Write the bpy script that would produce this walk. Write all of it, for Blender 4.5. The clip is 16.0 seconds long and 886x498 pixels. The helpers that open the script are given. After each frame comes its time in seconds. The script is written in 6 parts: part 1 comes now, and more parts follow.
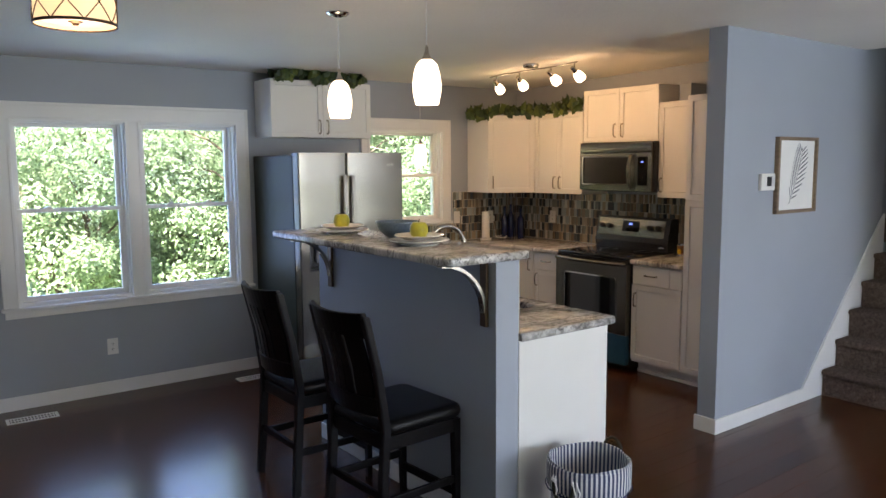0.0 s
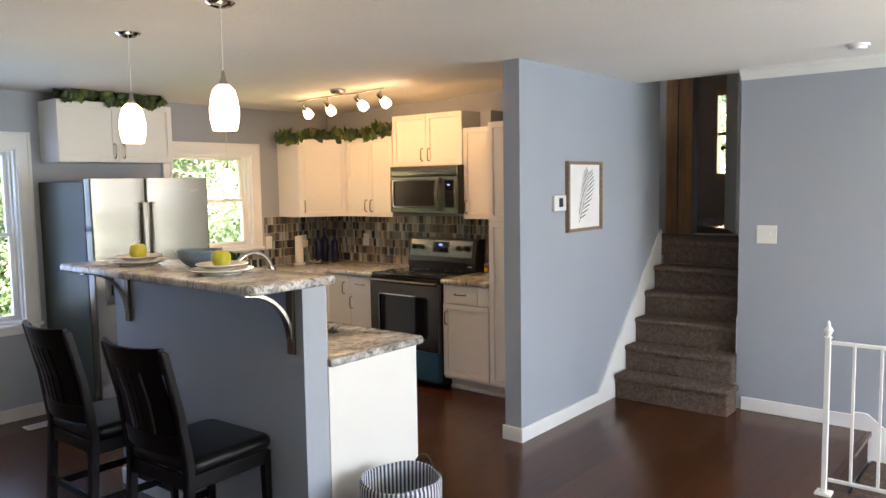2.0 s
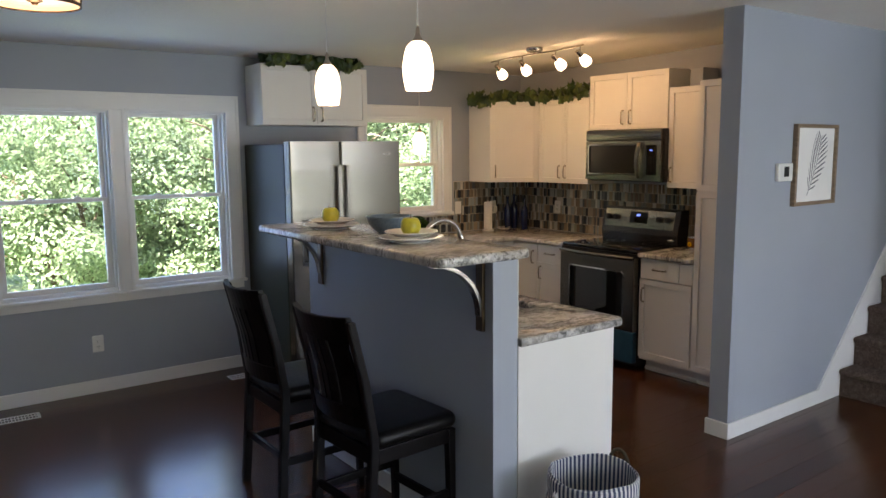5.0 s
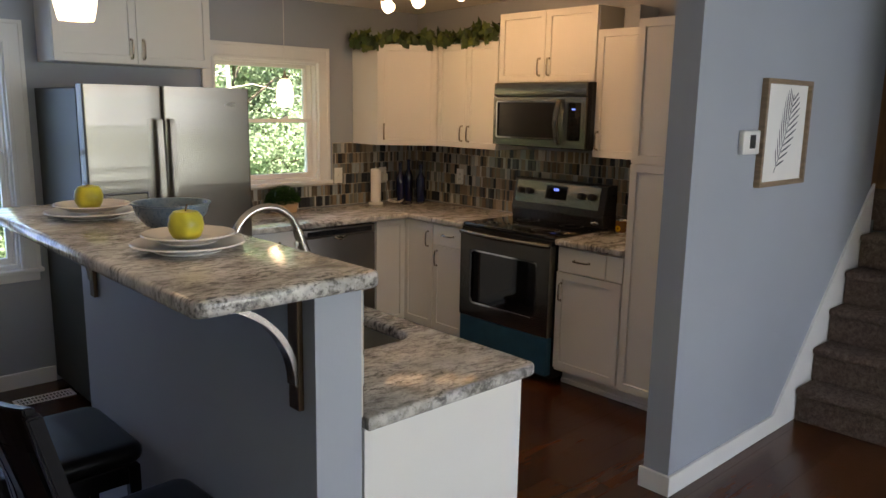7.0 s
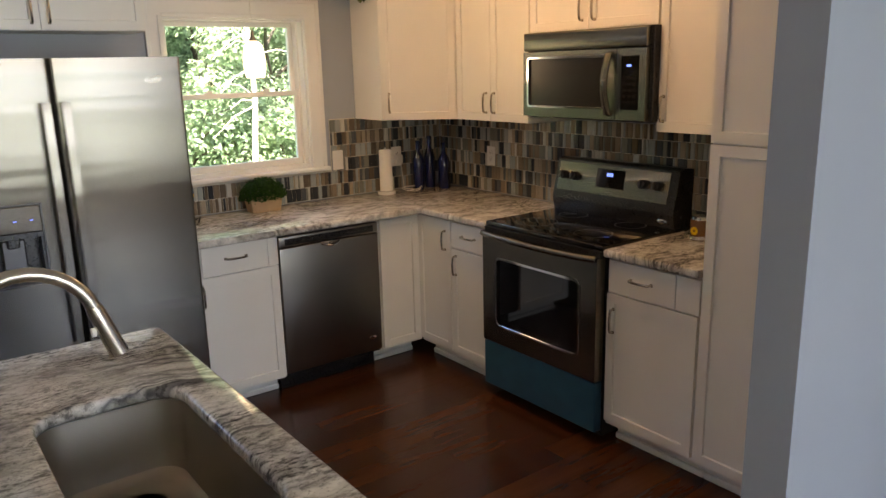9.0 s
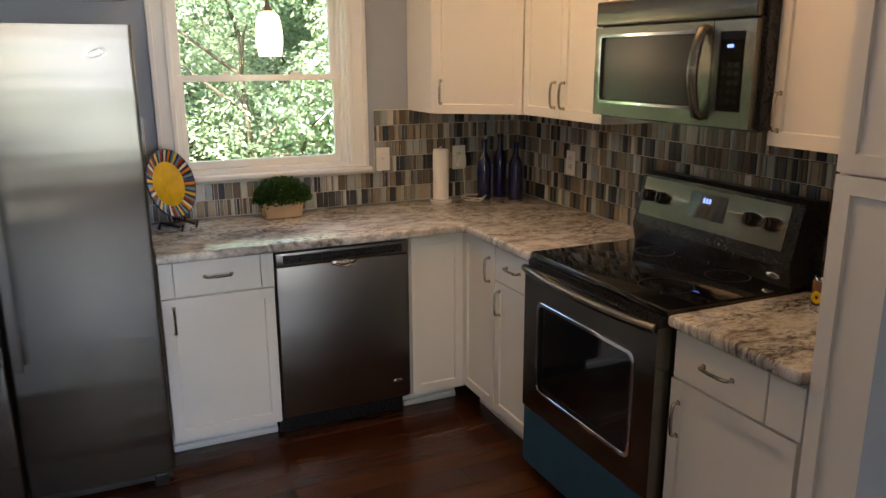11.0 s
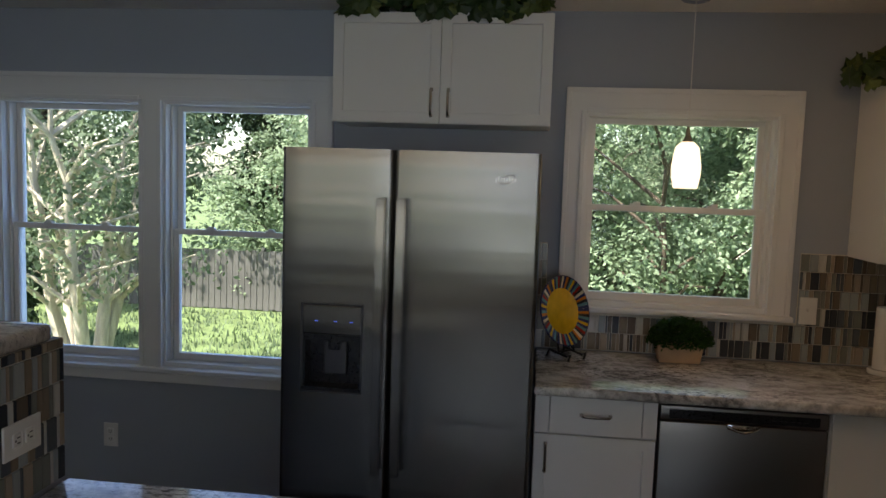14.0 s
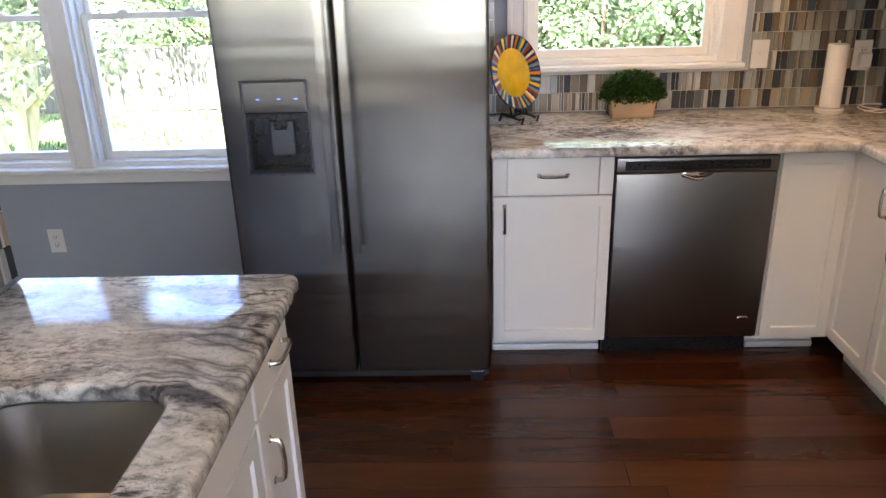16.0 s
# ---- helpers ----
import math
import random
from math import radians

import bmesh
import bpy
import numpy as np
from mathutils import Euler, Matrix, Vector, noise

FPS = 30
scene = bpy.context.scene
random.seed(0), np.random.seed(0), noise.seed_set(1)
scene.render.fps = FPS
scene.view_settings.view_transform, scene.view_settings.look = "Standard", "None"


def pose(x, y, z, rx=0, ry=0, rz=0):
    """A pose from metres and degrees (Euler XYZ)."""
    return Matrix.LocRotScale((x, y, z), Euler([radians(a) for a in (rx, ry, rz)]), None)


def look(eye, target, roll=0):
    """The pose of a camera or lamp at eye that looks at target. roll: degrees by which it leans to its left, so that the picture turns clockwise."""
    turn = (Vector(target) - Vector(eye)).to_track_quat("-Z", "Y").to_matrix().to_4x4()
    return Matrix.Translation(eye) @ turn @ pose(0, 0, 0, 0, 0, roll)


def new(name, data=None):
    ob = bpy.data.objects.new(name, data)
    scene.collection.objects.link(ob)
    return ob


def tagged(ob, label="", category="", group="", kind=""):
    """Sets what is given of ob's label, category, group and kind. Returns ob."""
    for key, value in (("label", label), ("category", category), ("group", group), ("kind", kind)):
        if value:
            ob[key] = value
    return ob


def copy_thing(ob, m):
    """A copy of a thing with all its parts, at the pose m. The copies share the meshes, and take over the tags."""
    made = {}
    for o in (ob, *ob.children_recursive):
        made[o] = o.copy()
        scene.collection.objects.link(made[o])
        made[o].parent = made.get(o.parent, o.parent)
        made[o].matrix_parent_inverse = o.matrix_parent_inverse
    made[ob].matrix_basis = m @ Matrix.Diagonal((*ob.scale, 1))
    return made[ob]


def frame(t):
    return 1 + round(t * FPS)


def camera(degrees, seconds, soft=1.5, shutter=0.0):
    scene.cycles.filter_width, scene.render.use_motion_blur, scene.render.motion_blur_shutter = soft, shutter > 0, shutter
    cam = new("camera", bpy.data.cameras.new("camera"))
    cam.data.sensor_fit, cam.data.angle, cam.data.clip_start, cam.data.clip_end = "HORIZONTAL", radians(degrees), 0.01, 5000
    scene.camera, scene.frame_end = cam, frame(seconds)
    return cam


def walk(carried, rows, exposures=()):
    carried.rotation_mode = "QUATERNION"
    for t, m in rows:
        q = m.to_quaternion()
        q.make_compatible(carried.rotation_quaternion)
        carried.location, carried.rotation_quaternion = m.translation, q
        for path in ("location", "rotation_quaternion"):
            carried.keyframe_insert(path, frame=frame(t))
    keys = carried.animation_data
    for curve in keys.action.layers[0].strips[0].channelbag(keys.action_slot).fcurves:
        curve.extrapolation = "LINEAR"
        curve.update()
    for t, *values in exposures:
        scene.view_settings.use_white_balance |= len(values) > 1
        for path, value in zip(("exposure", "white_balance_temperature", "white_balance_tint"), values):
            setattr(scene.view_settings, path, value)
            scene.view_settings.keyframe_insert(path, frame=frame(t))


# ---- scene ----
cam = camera(60.9, 16.0)
PATH = [
    (0, (0.38, 0.072, 1.674), (1.576, 1.659, 1.446), -0.4),
    (0.5, (0.348, 0.065, 1.683), (1.548, 1.654, 1.499), 0.2),
    (1, (0.381, 0.051, 1.691), (1.706, 1.538, 1.515), 0.0),
    (1.5, (0.41, 0.019, 1.69), (1.881, 1.361, 1.503), -0.4),
    (2, (0.412, 0.003, 1.69), (1.951, 1.268, 1.514), -0.9),
    (2.5, (0.407, 0.023, 1.692), (1.877, 1.368, 1.524), -0.9),
    (3, (0.382, 0.063, 1.691), (1.734, 1.53, 1.56), -0.3),
    (3.2, (0.366, 0.072, 1.697), (1.674, 1.58, 1.583), -0.1),
    (5.3, (0.692, 0.288, 1.691), (1.867, 1.879, 1.392), -0.2),
    (5.5, (0.786, 0.329, 1.694), (1.974, 1.907, 1.375), 0.2),
    (6, (1.045, 0.561, 1.654), (2.355, 2.03, 1.299), 0.3),
    (6.5, (1.285, 0.844, 1.686), (2.65, 2.258, 1.316), 1.1),
    (7, (1.574, 1.088, 1.669), (2.914, 2.526, 1.299), 1.0),
    (7.5, (1.836, 1.3, 1.667), (3.176, 2.729, 1.261), 0.7),
    (8, (2.109, 1.571, 1.674), (3.52, 2.934, 1.283), 0.5),
    (8.5, (2.342, 1.696, 1.682), (3.697, 3.112, 1.283), -1.0),
    (8.7, (2.465, 1.72, 1.688), (3.73, 3.203, 1.242), -1.5),
    (10.8, (3.523, 2.19, 1.619), (4.388, 3.931, 1.15), 0.2),
    (11, (3.603, 2.231, 1.637), (4.401, 3.998, 1.147), -0.3),
    (11.5, (3.671, 2.327, 1.623), (4.487, 4.103, 1.196), 0.0),
    (12, (3.677, 2.405, 1.635), (4.525, 4.179, 1.266), -0.1),
    (12.5, (3.765, 2.461, 1.641), (4.468, 4.31, 1.349), 0.6),
    (13, (3.822, 2.471, 1.646), (4.285, 4.406, 1.436), 0.8),
    (13.5, (3.831, 2.442, 1.65), (3.901, 4.438, 1.534), 0.9),
    (14, (3.72, 2.473, 1.658), (3.482, 4.451, 1.472), 1.9),
    (14.5, (3.641, 2.515, 1.64), (3.381, 4.462, 1.264), 0.7),
    (15, (3.628, 2.532, 1.604), (3.393, 4.423, 0.998), -0.3),
    (15.5, (3.627, 2.539, 1.582), (3.449, 4.396, 0.86), -0.9),
    (16, (3.656, 2.548, 1.579), (3.59, 4.408, 0.847), -1.7),
]
EXPOSURES = [(0.0, 3.2, 7500, 18), (1.0, 3.42, 7800, 18), (2.0, 3.82, 8100, 18), (3.0, 3.95, 8000, 18), (5.5, 2.9, 7700, 18), (6.0, 3.0, 7800, 18), (7.0, 2.88, 8000, 18), (8.5, 3.3, 8000, 18), (11.0, 3.3, 7500, 18), (12.5, 3.1, 6950, 18), (13.5, 2.1, 7300, 18), (14.0, 1.6, 7200, 17), (14.5, 1.5, 7100, 16), (15.0, 2.2, 7400, 18), (15.5, 3.2, 7400, 22), (16.0, 4.0, 7200, 22)]
walk(cam, [(t, look(eye, target, roll)) for t, eye, target, roll in PATH], EXPOSURES)

# ---------- light ----------
world = bpy.data.worlds.new("world")
scene.world = world
world.use_nodes = True
wn, wl = world.node_tree.nodes, world.node_tree.links
sky = wn.new("ShaderNodeTexSky")
sky.sky_type, sky.sun_disc, sky.sun_elevation, sky.sun_rotation = "NISHITA", False, radians(50), radians(220)
wl.new(sky.outputs[0], wn["Background"].inputs[0])
wn["Background"].inputs[1].default_value = 0.15


def sun_lamp():
    data = bpy.data.lights.new("sun", "SUN")
    data.energy, data.angle, data.color = 5.0, radians(0.6), (1.0, 0.95, 0.87)
    ob = new("sun", data)
    # from the south-west, 50 degrees up
    az, el = radians(220), radians(50)
    way = Vector((math.sin(az) * math.cos(el), math.cos(az) * math.cos(el), math.sin(el)))
    ob.matrix_basis = look(way * 30, (0, 0, 0))
    return ob


def window_light(name, x, y, z, target, w, h, power, color=(0.80, 0.90, 1.0)):
    data = bpy.data.lights.new(name, "AREA")
    data.shape, data.size, data.size_y, data.energy, data.color = "RECTANGLE", w, h, power, color
    ob = new(name, data)
    ob.matrix_basis = look((x, y, z), target)
    return ob


def bulb(name, x, y, z, power, color=(1.0, 0.72, 0.45), r=0.03):
    data = bpy.data.lights.new(name, "POINT")
    data.energy, data.color, data.shadow_soft_size = power, color, r
    ob = new(name, data)
    ob.location = (x, y, z)
    return ob


sun_lamp()
# added area lamps stand in for daylight at the openings (south ones unseen)
window_light("sky_light_double_a", 1.49, 6.06, 1.36, (1.49, 0, 1.0), 0.60, 1.14, 0.95, (0.22, 0.40, 1.0))
window_light("sky_light_double_b", 2.33, 6.06, 1.36, (2.33, 0, 1.0), 0.60, 1.14, 0.95, (0.22, 0.40, 1.0))
window_light("sky_light_living", 4.54, -3.12, 1.70, (4.2, 0, 3.8), 2.65, 1.12, 11.5, (0.53, 0.70, 1.03))
# added lower lamp for light off the lawn; gives steel a second reflected band
window_light("lawn_light_living", 4.54, -3.12, 0.76, (4.2, 0, 2.6), 2.65, 0.56, 6.5, (0.57, 0.72, 0.95))
window_light("sky_light_front", 1.60, -3.12, 1.58, (1.9, 0, 2.2), 2.7, 1.2, 3.0, (0.66, 0.84, 0.95))


# ---------- materials ----------
def mat(name):
    m = bpy.data.materials.new(name)
    m.use_nodes = True
    return m, m.node_tree.nodes, m.node_tree.links, m.node_tree.nodes["Principled BSDF"]


def ramp(nodes, stops, mode="LINEAR"):
    r = nodes.new("ShaderNodeValToRGB")
    r.color_ramp.interpolation = mode
    while len(r.color_ramp.elements) < len(stops):
        r.color_ramp.elements.new(0.5)
    for e, (p, c) in zip(r.color_ramp.elements, stops):
        e.position, e.color = p, (*c, 1)
    return r


def noise_tex(nodes, links, scale, detail=4.0, rough=0.55, stretch=(1, 1, 1), coord="Object"):
    tc, mp, n = nodes.new("ShaderNodeTexCoord"), nodes.new("ShaderNodeMapping"), nodes.new("ShaderNodeTexNoise")
    mp.inputs["Scale"].default_value = stretch
    links.new(tc.outputs[coord], mp.inputs[0])
    links.new(mp.outputs[0], n.inputs["Vector"])
    n.inputs["Scale"].default_value, n.inputs["Detail"].default_value, n.inputs["Roughness"].default_value = scale, detail, rough
    return n


def bump(nodes, links, src, bsdf, strength, distance=0.01):
    b = nodes.new("ShaderNodeBump")
    b.inputs["Strength"].default_value, b.inputs["Distance"].default_value = strength, distance
    links.new(src, b.inputs["Height"])
    links.new(b.outputs[0], bsdf.inputs["Normal"])


def plain(name, color, rough=0.5, metal=0.0, vary=0.12, scale=6.0, relief=0.0, relief_scale=120.0, stretch=(1, 1, 1), spec=0.5, coat=0.0):
    """Paint, plastic or metal with a soft large-scale variation and a fine relief."""
    m, n, l, b = mat(name)
    big = noise_tex(n, l, scale, 3.0, 0.5, stretch)
    lo, hi = [tuple(min(1, c * k) for c in color) for k in (1 - vary, 1 + vary)]
    r = ramp(n, [(0.3, lo), (0.7, hi)])
    l.new(big.outputs[0], r.inputs[0])
    l.new(r.outputs[0], b.inputs["Base Color"])
    b.inputs["Metallic"].default_value, b.inputs["Specular IOR Level"].default_value, b.inputs["Coat Weight"].default_value = metal, spec, coat
    rr = n.new("ShaderNodeMapRange")
    rr.inputs["To Min"].default_value, rr.inputs["To Max"].default_value = max(0.02, rough * 0.85), min(1, rough * 1.15)
    fine = noise_tex(n, l, relief_scale, 4.0, 0.6, stretch)
    l.new(fine.outputs[0], rr.inputs[0])
    l.new(rr.outputs[0], b.inputs["Roughness"])
    if relief:
        bump(n, l, fine.outputs[0], b, relief, 0.004)
    return m


def glow(name, color, strength):
    m, n, l, b = mat(name)
    b.inputs["Base Color"].default_value = (*color, 1)
    b.inputs["Emission Color"].default_value = (*color, 1)
    b.inputs["Emission Strength"].default_value = strength
    b.inputs["Roughness"].default_value = 0.3
    return m


def glass_mat(name, color=(1, 1, 1), rough=0.0):
    m, n, l, b = mat(name)
    b.inputs["Base Color"].default_value = (*color, 1)
    b.inputs["Transmission Weight"].default_value, b.inputs["Roughness"].default_value, b.inputs["IOR"].default_value = 1.0, rough, 1.45
    return m


def pane_mat():
    m, n, l, b = mat("window_glass")
    clear, gloss, mix, fr = n.new("ShaderNodeBsdfTransparent"), n.new("ShaderNodeBsdfGlossy"), n.new("ShaderNodeMixShader"), n.new("ShaderNodeFresnel")
    clear.inputs[0].default_value = (0.92, 0.97, 0.98, 1)
    gloss.inputs["Roughness"].default_value = 0.0
    fr.inputs[0].default_value = 1.16
    l.new(fr.outputs[0], mix.inputs[0])
    l.new(clear.outputs[0], mix.inputs[1])
    l.new(gloss.outputs[0], mix.inputs[2])
    l.new(mix.outputs[0], n["Material Output"].inputs[0])
    return m


def granite_mat():
    """Cream granite with black flecks in drifts and long sweeping dark veins."""
    m, n, l, b = mat("granite")
    tc = n.new("ShaderNodeTexCoord")
    warp = noise_tex(n, l, 1.7, 4.0, 0.55)
    add = n.new("ShaderNodeVectorMath")
    add.operation = "MULTIPLY_ADD"
    l.new(warp.outputs["Color"], add.inputs[0])
    add.inputs[1].default_value = (0.5, 0.5, 0.5)
    l.new(tc.outputs["Object"], add.inputs[2])

    def flowing(turn, stretch, scale, detail, rough):
        mp, t = n.new("ShaderNodeMapping"), n.new("ShaderNodeTexNoise")
        mp.inputs["Rotation"].default_value, mp.inputs["Scale"].default_value = (0, 0, turn), stretch
        l.new(add.outputs[0], mp.inputs[0])
        l.new(mp.outputs[0], t.inputs["Vector"])
        t.inputs["Scale"].default_value, t.inputs["Detail"].default_value, t.inputs["Roughness"].default_value = scale, detail, rough
        return t.outputs[0]

    def multiply(a, c, factor):
        mm = n.new("ShaderNodeMix")
        mm.data_type, mm.blend_type = "RGBA", "MULTIPLY"
        if isinstance(factor, float):
            mm.inputs[0].default_value = factor
        else:
            l.new(factor, mm.inputs[0])
        l.new(a, mm.inputs[6])
        l.new(c, mm.inputs[7])
        return mm.outputs[2]

    def ramped(src, stops):
        r = ramp(n, stops)
        l.new(src, r.inputs[0])
        return r.outputs[0]

    base = ramped(flowing(0.5, (1.0, 2.6, 1.0), 4.0, 7.0, 0.66), [(0.28, (0.36, 0.35, 0.31)), (0.39, (0.57, 0.55, 0.51)), (0.50, (0.72, 0.70, 0.66)), (0.66, (0.83, 0.82, 0.79))])
    drift = ramped(flowing(-0.5, (1.0, 2.6, 1.0), 2.6, 3.0, 0.5), [(0.40, (0.10, 0.10, 0.10)), (0.62, (0.95, 0.95, 0.95))])
    flecks = ramped(noise_tex(n, l, 34.0, 6.0, 0.72, (1, 2.0, 1)).outputs[0], [(0.385, (0.07, 0.07, 0.08)), (0.455, (0.42, 0.41, 0.40)), (0.515, (1, 1, 1))])
    specks = ramped(noise_tex(n, l, 120.0, 3.0, 0.7).outputs[0], [(0.34, (0.16, 0.15, 0.16)), (0.43, (1, 1, 1))])
    grey, ink = (0.62, 0.61, 0.62), (0.13, 0.13, 0.15)
    sweep = ramped(flowing(-0.62, (0.5, 5.0, 1.0), 1.3, 3.0, 0.5), [(0.30, (1, 1, 1)), (0.43, grey), (0.452, ink), (0.466, grey), (0.485, (0.9, 0.9, 0.9)), (0.502, grey), (0.514, ink), (0.530, grey), (0.60, (1, 1, 1))])
    c = multiply(base, flecks, drift)
    c = multiply(c, specks, 0.5)
    blotch = ramped(noise_tex(n, l, 15.0, 5.0, 0.62, (1, 1.5, 1)).outputs[0], [(0.36, (0.46, 0.46, 0.46)), (0.47, (0.84, 0.83, 0.81)), (0.54, (1, 1, 1))])
    c = multiply(c, blotch, 0.8)
    patch = ramped(flowing(0.3, (1, 1, 1), 1.1, 2.0, 0.5), [(0.42, (0.15, 0.15, 0.15)), (0.58, (1, 1, 1))])
    c = multiply(c, sweep, patch)
    l.new(c, b.inputs["Base Color"])
    b.inputs["Roughness"].default_value = 0.115
    b.inputs["Specular IOR Level"].default_value = 0.36
    return m


def steel_mat(name, color=(0.225, 0.208, 0.178), rough=0.25, stretch=(0.6, 0.6, 90), aniso=1.0, turn=0.0):
    """Brushed stainless steel."""
    m, n, l, b = mat(name)
    grain = noise_tex(n, l, 8.0, 3.0, 0.6, stretch)
    big = noise_tex(n, l, 2.5, 2.0)
    r = ramp(n, [(0.3, tuple(c * 0.9 for c in color)), (0.7, tuple(c * 1.08 for c in color))])
    l.new(big.outputs[0], r.inputs[0])
    l.new(r.outputs[0], b.inputs["Base Color"])
    b.inputs["Metallic"].default_value = 1.0
    b.inputs["Anisotropic"].default_value, b.inputs["Anisotropic Rotation"].default_value = aniso, turn
    rr = n.new("ShaderNodeMapRange")
    rr.inputs["To Min"].default_value, rr.inputs["To Max"].default_value = rough * 0.985, rough * 1.015
    l.new(grain.outputs[0], rr.inputs[0])
    l.new(rr.outputs[0], b.inputs["Roughness"])
    # rolled sheet is never quite flat: long shallow waves
    wave = noise_tex(n, l, 1.0, 2.0, 0.45, (0.25, 0.25, 7.0))
    bump(n, l, wave.outputs[0], b, 0.8, 0.004)
    return m


TILE_COLOURS = [(0.00, (0.045, 0.052, 0.060)), (0.14, (0.42, 0.35, 0.27)), (0.27, (0.62, 0.61, 0.56)), (0.40, (0.24, 0.25, 0.22)), (0.54, (0.17, 0.135, 0.10)),
                (0.64, (0.38, 0.42, 0.42)), (0.77, (0.28, 0.225, 0.165)), (0.90, (0.11, 0.125, 0.135))]



def tile_mat(name, per_object):
    m, n, l, b = mat(name)
    src = n.new("ShaderNodeObjectInfo").outputs["Random"] if per_object else n.new("ShaderNodeNewGeometry").outputs["Random Per Island"]
    r = ramp(n, TILE_COLOURS, "CONSTANT")
    l.new(src, r.inputs[0])
    soft = noise_tex(n, l, 40.0, 4.0, 0.6, (1, 1, 0.25))
    rs = ramp(n, [(0.3, (0.78, 0.78, 0.78)), (0.7, (1, 1, 1))])
    l.new(soft.outputs[0], rs.inputs[0])
    mix = n.new("ShaderNodeMix")
    mix.data_type, mix.blend_type = "RGBA", "MULTIPLY"
    mix.inputs[0].default_value = 1.0
    l.new(r.outputs[0], mix.inputs[6])
    l.new(rs.outputs[0], mix.inputs[7])
    l.new(mix.outputs[2], b.inputs["Base Color"])
    b.inputs["Roughness"].default_value = 0.16
    return m


def plank_mat(name, per_object):
    m, n, l, b = mat(name)
    src = n.new("ShaderNodeObjectInfo").outputs["Random"] if per_object else n.new("ShaderNodeNewGeometry").outputs["Random Per Island"]
    base = ramp(n, [(0.0, (0.062, 0.019, 0.007)), (0.5, (0.085, 0.028, 0.010)), (1.0, (0.110, 0.038, 0.014))])
    l.new(src, base.inputs[0])
    tc, sc, off, g = n.new("ShaderNodeTexCoord"), n.new("ShaderNodeMapping"), n.new("ShaderNodeVectorMath"), n.new("ShaderNodeTexNoise")
    sc.inputs["Scale"].default_value = (1.3, 10, 10)
    mul = n.new("ShaderNodeMath")
    mul.operation = "MULTIPLY"
    mul.inputs[1].default_value = 60.0
    l.new(src, mul.inputs[0])
    off.operation = "ADD"
    l.new(tc.outputs["Object"], sc.inputs[0])
    l.new(sc.outputs[0], off.inputs[0])
    l.new(mul.outputs[0], off.inputs[1])
    l.new(off.outputs[0], g.inputs["Vector"])
    g.inputs["Scale"].default_value, g.inputs["Detail"].default_value, g.inputs["Roughness"].default_value = 1.6, 7.0, 0.65
    gr = ramp(n, [(0.28, (0.52, 0.49, 0.47)), (0.68, (1, 1, 1))])
    l.new(g.outputs[0], gr.inputs[0])
    mix = n.new("ShaderNodeMix")
    mix.data_type, mix.blend_type = "RGBA", "MULTIPLY"
    mix.inputs[0].default_value = 0.85
    l.new(base.outputs[0], mix.inputs[6])
    l.new(gr.outputs[0], mix.inputs[7])
    l.new(mix.outputs[2], b.inputs["Base Color"])
    rr = n.new("ShaderNodeMapRange")
    rr.inputs["To Min"].default_value, rr.inputs["To Max"].default_value = 0.17, 0.27
    l.new(g.outputs[0], rr.inputs[0])
    l.new(rr.outputs[0], b.inputs["Roughness"])
    b.inputs["Specular IOR Level"].default_value = 0.5
    bump(n, l, g.outputs[0], b, 0.05, 0.003)
    return m


def leaf_mat(name, lo, hi):
    m, n, l, b = mat(name)
    geo = n.new("ShaderNodeNewGeometry")
    r = ramp(n, [(0.0, lo), (1.0, hi)])
    l.new(geo.outputs["Random Per Island"], r.inputs[0])
    # noise dims whole leaf masses: shady pockets are put into the leaf colour
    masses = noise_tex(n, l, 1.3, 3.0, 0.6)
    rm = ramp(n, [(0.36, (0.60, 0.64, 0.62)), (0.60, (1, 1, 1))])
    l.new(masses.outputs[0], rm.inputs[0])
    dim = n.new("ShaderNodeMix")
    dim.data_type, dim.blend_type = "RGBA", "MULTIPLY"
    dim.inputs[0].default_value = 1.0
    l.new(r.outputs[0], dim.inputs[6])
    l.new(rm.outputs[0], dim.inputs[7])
    l.new(dim.outputs[2], b.inputs["Base Color"])
    b.inputs["Roughness"].default_value = 0.55
    b.inputs["Specular IOR Level"].default_value = 0.3
    tr, mix = n.new("ShaderNodeBsdfTranslucent"), n.new("ShaderNodeMixShader")
    l.new(dim.outputs[2], tr.inputs[0])
    mix.inputs[0].default_value = 0.48
    l.new(b.outputs[0], mix.inputs[1])
    l.new(tr.outputs[0], mix.inputs[2])
    l.new(mix.outputs[0], n["Material Output"].inputs[0])
    return m


def carpet_mat():
    m, n, l, b = mat("carpet")
    fibre = noise_tex(n, l, 260.0, 3.0, 0.7)
    tuft = noise_tex(n, l, 45.0, 4.0, 0.7)
    r = ramp(n, [(0.32, (0.055, 0.038, 0.031)), (0.5, (0.155, 0.108, 0.088)), (0.68, (0.31, 0.24, 0.20))])
    mixv = n.new("ShaderNodeMath")
    mixv.operation = "MULTIPLY_ADD"
    mixv.inputs[1].default_value = 0.5
    l.new(fibre.outputs[0], mixv.inputs[0])
    half = n.new("ShaderNodeMath")
    half.operation = "MULTIPLY"
    half.inputs[1].default_value = 0.5
    l.new(tuft.outputs[0], half.inputs[0])
    l.new(half.outputs[0], mixv.inputs[2])
    l.new(mixv.outputs[0], r.inputs[0])
    l.new(r.outputs[0], b.inputs["Base Color"])
    b.inputs["Roughness"].default_value = 1.0
    b.inputs["Specular IOR Level"].default_value = 0.1
    bump(n, l, mixv.outputs[0], b, 1.0, 0.02)
    return m


